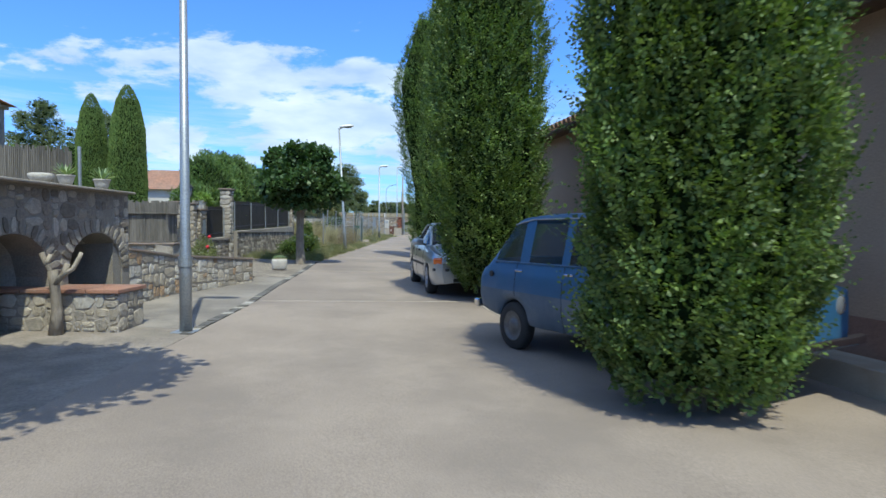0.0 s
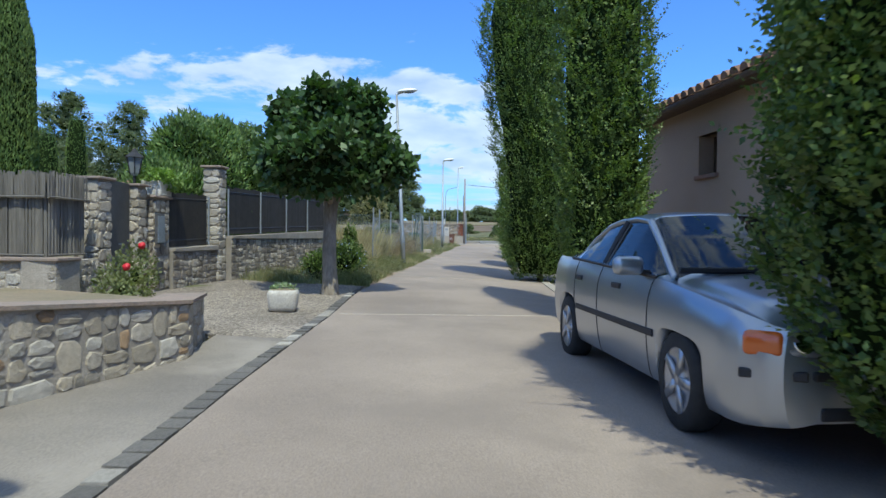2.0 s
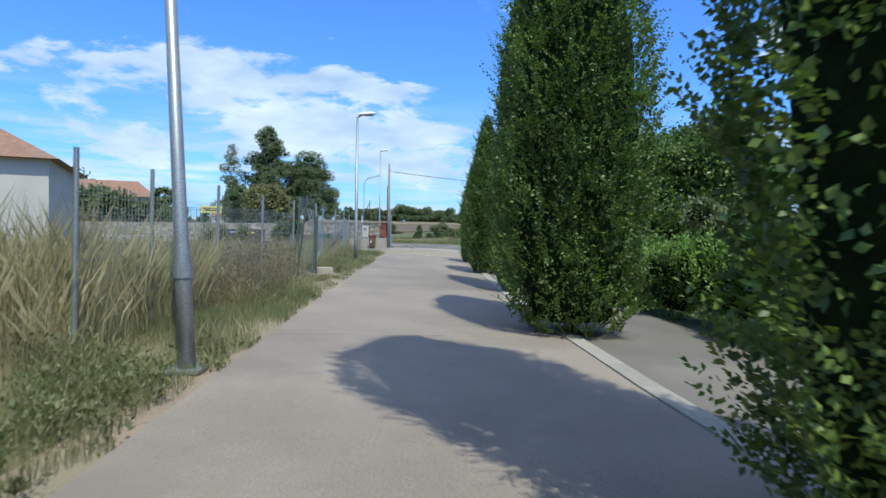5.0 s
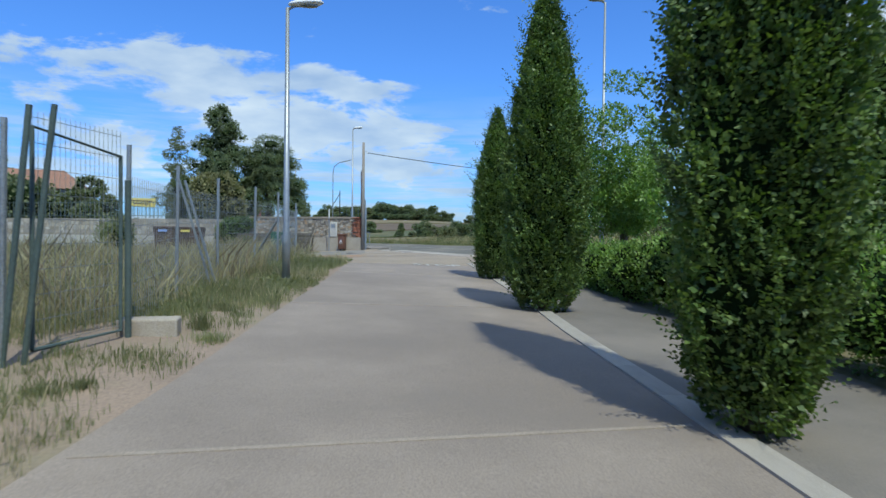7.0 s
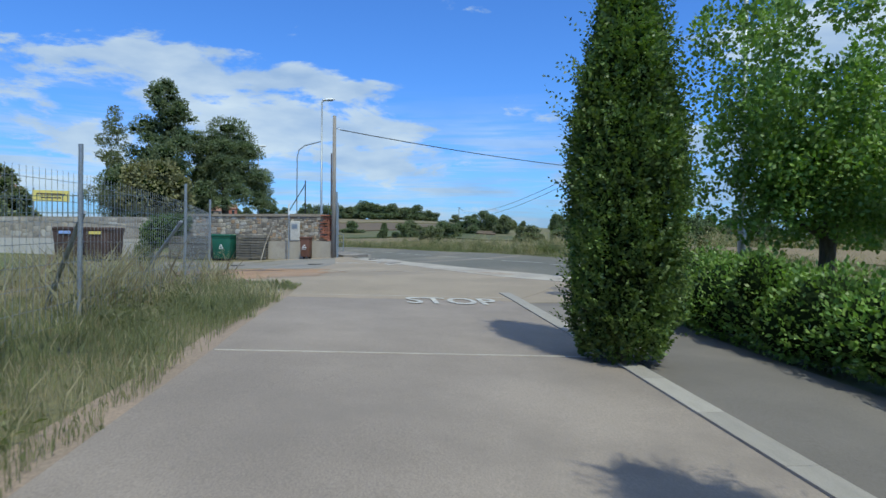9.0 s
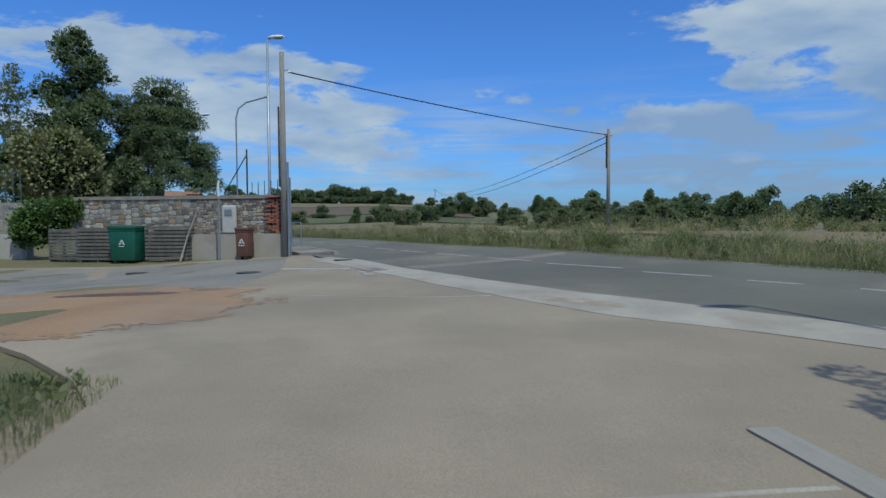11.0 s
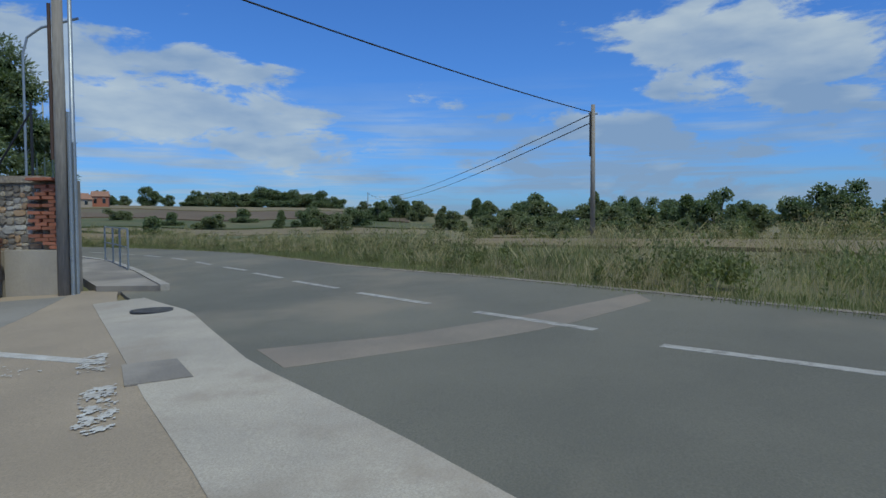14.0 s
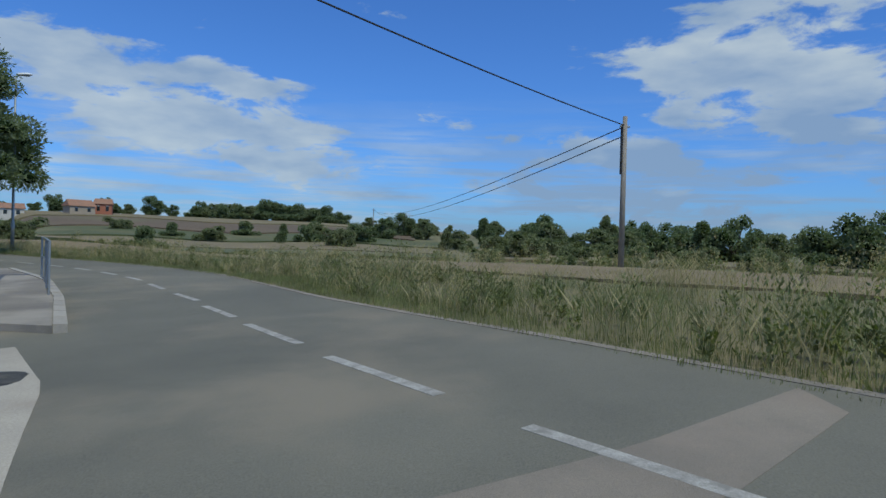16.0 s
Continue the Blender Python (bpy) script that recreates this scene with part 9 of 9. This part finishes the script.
# ploughed and mown strips on the slope
M["field_brown"] = surface("field_brown", (0.16, 0.115, 0.07), (0.125, 0.09, 0.057), 0.12, 0.95, 0.6, 3, (0.14, 0.13, 0.06), 0.03, 0.6, bump_dist=0.1)
M["field_green"] = surface("field_green", (0.08, 0.10, 0.037), (0.11, 0.115, 0.047), 0.12, 0.95, 0.6, 3, (0.19, 0.16, 0.08), 0.03, 0.6, bump_dist=0.1)
M["field_straw"] = surface("field_straw", (0.235, 0.185, 0.10), (0.185, 0.15, 0.08), 0.12, 0.95, 0.6, 3, (0.18, 0.16, 0.08), 0.03, 0.6, bump_dist=0.1)
for a0, a1, d0, d1, mt_, lb in ((-40, 16, 62, 84, "field_green", "green fallow field below the slope"), (-40, 14, 90, 118, "field_straw", "straw-coloured field on the slope"), (-30, 15, 124, 150, "field_green", "green strip of vines on the slope"),
                                (-40, 12, 156, 196, "field_brown", "brown ploughed field on the slope"), (-30, 16, 203, 236, "field_straw", "straw-coloured field below the ridge"), (18, 62, 60, 92, "field_straw", "mown ochre field towards the trees")):
    arc = lambda d: [(d * (1 + 0.05 * math.sin(0.35 * a_)) * math.sin(radians(a_)), 65 + d * (1 + 0.05 * math.sin(0.35 * a_)) * math.cos(radians(a_))) for a_ in np.linspace(a0, a1, 24)]
    strip("field_strip", arc(d0), arc(d1), 0.3, M[mt_], 5.0, 8, lb, category="field", thick=0.5)

# ridge line
az = -26.0
while az < 14:
    gap = rt.random()
    plant(az, rt.uniform(245, 285), rt.choice((0, 2, 0, 3)), rt.uniform(0.7, 1.4) * (1.45 if -6 < az < 4 else 1.1))
    az += rt.uniform(0.35, 0.9) if (-9 < az < 5) else rt.uniform(0.6, 2.2)
for a, d, k, s in ((-13, 150, 1, 0.8), (-9, 130, 0, 0.7), (-6, 120, 1, 0.9), (-3, 140, 0, 0.9), (0, 118, 4, 0.75), (2.5, 125, 0, 1.0), (5, 110, 1, 1.0), (7, 130, 0, 1.15), (9, 150, 2, 1.2), (11, 170, 2, 1.3), (12.5, 160, 3, 1.25),
                   (15, 115, 5, 0.8), (16.5, 120, 3, 1.0), (18.5, 130, 4, 1.1), (20, 110, 1, 1.0), (22, 105, 0, 1.2), (23.5, 112, 2, 1.5), (25, 100, 3, 1.2), (26.5, 118, 0, 1.1), (28, 95, 3, 1.15), (29.5, 110, 5, 1.2), (31, 98, 0, 1.1), (32.5, 118, 3, 1.3),
                   (34, 105, 2, 1.2), (36, 112, 0, 1.3), (38, 95, 4, 1.2), (40, 90, 2, 1.25), (42.5, 95, 3, 1.1), (47, 85, 0, 1.2), (50, 75, 2, 1.2), (54, 80, 0, 1.3), (58, 70, 2, 1.3), (63, 75, 3, 1.3), (70, 65, 0, 1.2), (30.5, 90, 3, 1.1), (22.0, 75, 1, 0.9),
                   (-20, 60, 1, 0.55), (-11, 66, 0, 0.6), (19, 55, 1, 0.45), (27, 52, 1, 0.5), (33, 50, 0, 0.5), (37, 48, 1, 0.55), (43, 45, 1, 0.45)):
    plant(a, d, k, s)
for k in range(26):
    plant(rt.uniform(12, 60), rt.uniform(150, 260), rt.choice((0, 1, 2, 3)), rt.uniform(1.0, 1.6))
for k in range(14):
    plant(rt.uniform(-60, -28), rt.uniform(170, 260), rt.choice((0, 1, 2, 3)), rt.uniform(0.9, 1.4))
for m_ in masters:
    for o in (*m_.children_recursive, m_):
        bpy.data.objects.remove(o)

# trees behind the yard wall
def tiered(r, n, r0, z0, z1, size, power=0.7, out_=0.35):
    """Clumps in rough tiers round a leader, wide below and narrow above."""
    res = []
    for k in range(n):
        u = (k + r.uniform(0, 1)) / n
        R = r0 * (1 - u) ** power + 0.15
        a, s = r.uniform(0, 6.283), R * r.uniform(out_, 1.0)
        q = size * r.uniform(0.6, 1.2) * (1.1 - 0.72 * u)
        res.append((s * math.cos(a), s * math.sin(a), z0 + (z1 - z0) * u, q, q, q * 0.7))
    return res


rp = random.Random(17)
broad_tree("conifer_tree", -17.6, 92, 1.5, tiered(rp, 120, 4.5, 1.8, 12.2, 1.15, 0.6, 0.15), None, 0.22, 40000, M["far_leaf"], "tall dark irregular conifer behind the wall", 231, 0.25, aspect=0.4, core=0.5, group="yard trees")
broad_tree("conifer_tree", -22.0, 94, 1.5, tiered(rp, 44, 2.3, 2.2, 10.6, 0.8, 0.7, 0.1), None, 0.2, 11000, M["far_leaf_light"], "thin grey-green conifer behind the wall", 232, 0.2, aspect=0.35, core=0, group="yard trees")
broad_tree("blossoming_tree", -16.3, 86, 1.2, [(0, 0, 3.2, 1.5, 1.5, 1.4), (0.9, 0.3, 2.5, 1.0, 1.0, 0.9), (-0.7, 0, 3.9, 1.0, 1.0, 0.9), (0.5, -0.4, 4.2, 0.7, 0.7, 0.6), (-1.3, 0.2, 2.8, 0.7, 0.7, 0.7), (1.3, -0.2, 3.5, 0.6, 0.6, 0.5)], None, 0.17, 7000, M["blossom"], "yellowish flowering tree behind the wall", 233, 0.15, core=0.75, group="yard trees", scale=1.2)
PINE = [(0.2, 0.0, 8.9, 1.5, 1.4, 0.8), (0.9, 0.4, 8.2, 1.2, 1.2, 0.6), (-0.9, -0.2, 8.0, 1.3, 1.3, 0.65), (0.1, -0.3, 7.3, 1.8, 1.6, 0.7)]
for k in range(64):
    a_, u_ = rp.uniform(0, 6.283), rp.random()
    R_ = 1.4 + 2.5 * (1 - u_) ** 0.8
    PINE.append((R_ * rp.uniform(0.45, 1.0) * math.cos(a_) + 0.3, R_ * rp.uniform(0.45, 1.0) * math.sin(a_), 3.0 + 4.6 * u_, rp.uniform(0.65, 1.1), rp.uniform(0.65, 1.1), rp.uniform(0.35, 0.55)))
broad_tree("pine_tree", -13.9, 95, 5.0, PINE, None, 0.2, 46000, M["far_leaf"], "dark stone pine with layered boughs behind the wall", 234, 0.27, aspect=0.3, core=0.45, group="yard trees", scale=1.05)
broad_tree("garden_tree", -26.5, 86.5, 1.2, tiered(rp, 22, 2.6, 1.6, 5.2, 1.0, 0.5), None, 0.2, 7000, M["far_leaf_light"], "rounded olive-green tree behind the yard railing", 235, 0.2, core=0.75, group="yard trees")
for x, y, s in ((-31, 86, 1.0), (-34, 88, 1.1), (-28, 87, 0.8), (-42, 96, 1.6), (-47, 100, 1.8)):
    broad_tree("garden_tree", x, y, 1.2, [(0, 0, 3.4, 2.2, 2.2, 1.7), (1.2, 0, 2.8, 1.5, 1.5, 1.3), (-1.1, 0.4, 2.9, 1.6, 1.6, 1.3)], None, 0.3, 2400, M["far_leaf_light"] if s < 1.05 else M["far_leaf"], "rounded garden tree behind the yard wall", int(700 + x), 0.18, core=0.8, group="yard trees", scale=s)
for x, y, s in ((-35.5, 57, 1.0), (-31, 58.5, 0.95)):
    broad_tree("cedar_tree", x, y, 3.0, tiered(rp, 90, 3.9, 3.0, 12.0, 1.25, 0.42, 0.1), None, 0.26, 36000, M["far_leaf"], "dark blue-green cedar behind the garden", int(800 + x), 0.25, aspect=0.3, core=0.4, group="garden cedars", scale=s)
# small shrubs in the empty plot
for x, y, h in ((-12.5, 58, 1.6), (-9.8, 52, 1.2), (-14.5, 62, 1.8), (-8.2, 60.5, 0.9)):
    plume_hedge("bush", [(x, y, gz(x, y) + h * 0.45, h * 0.3, h * 0.3, h * 0.5)], 900, 0.1, M["far_leaf_light"], "thin upright bush in the dry plot", int(950 + x), "shrub", 0.4, 0.8, 0.6)
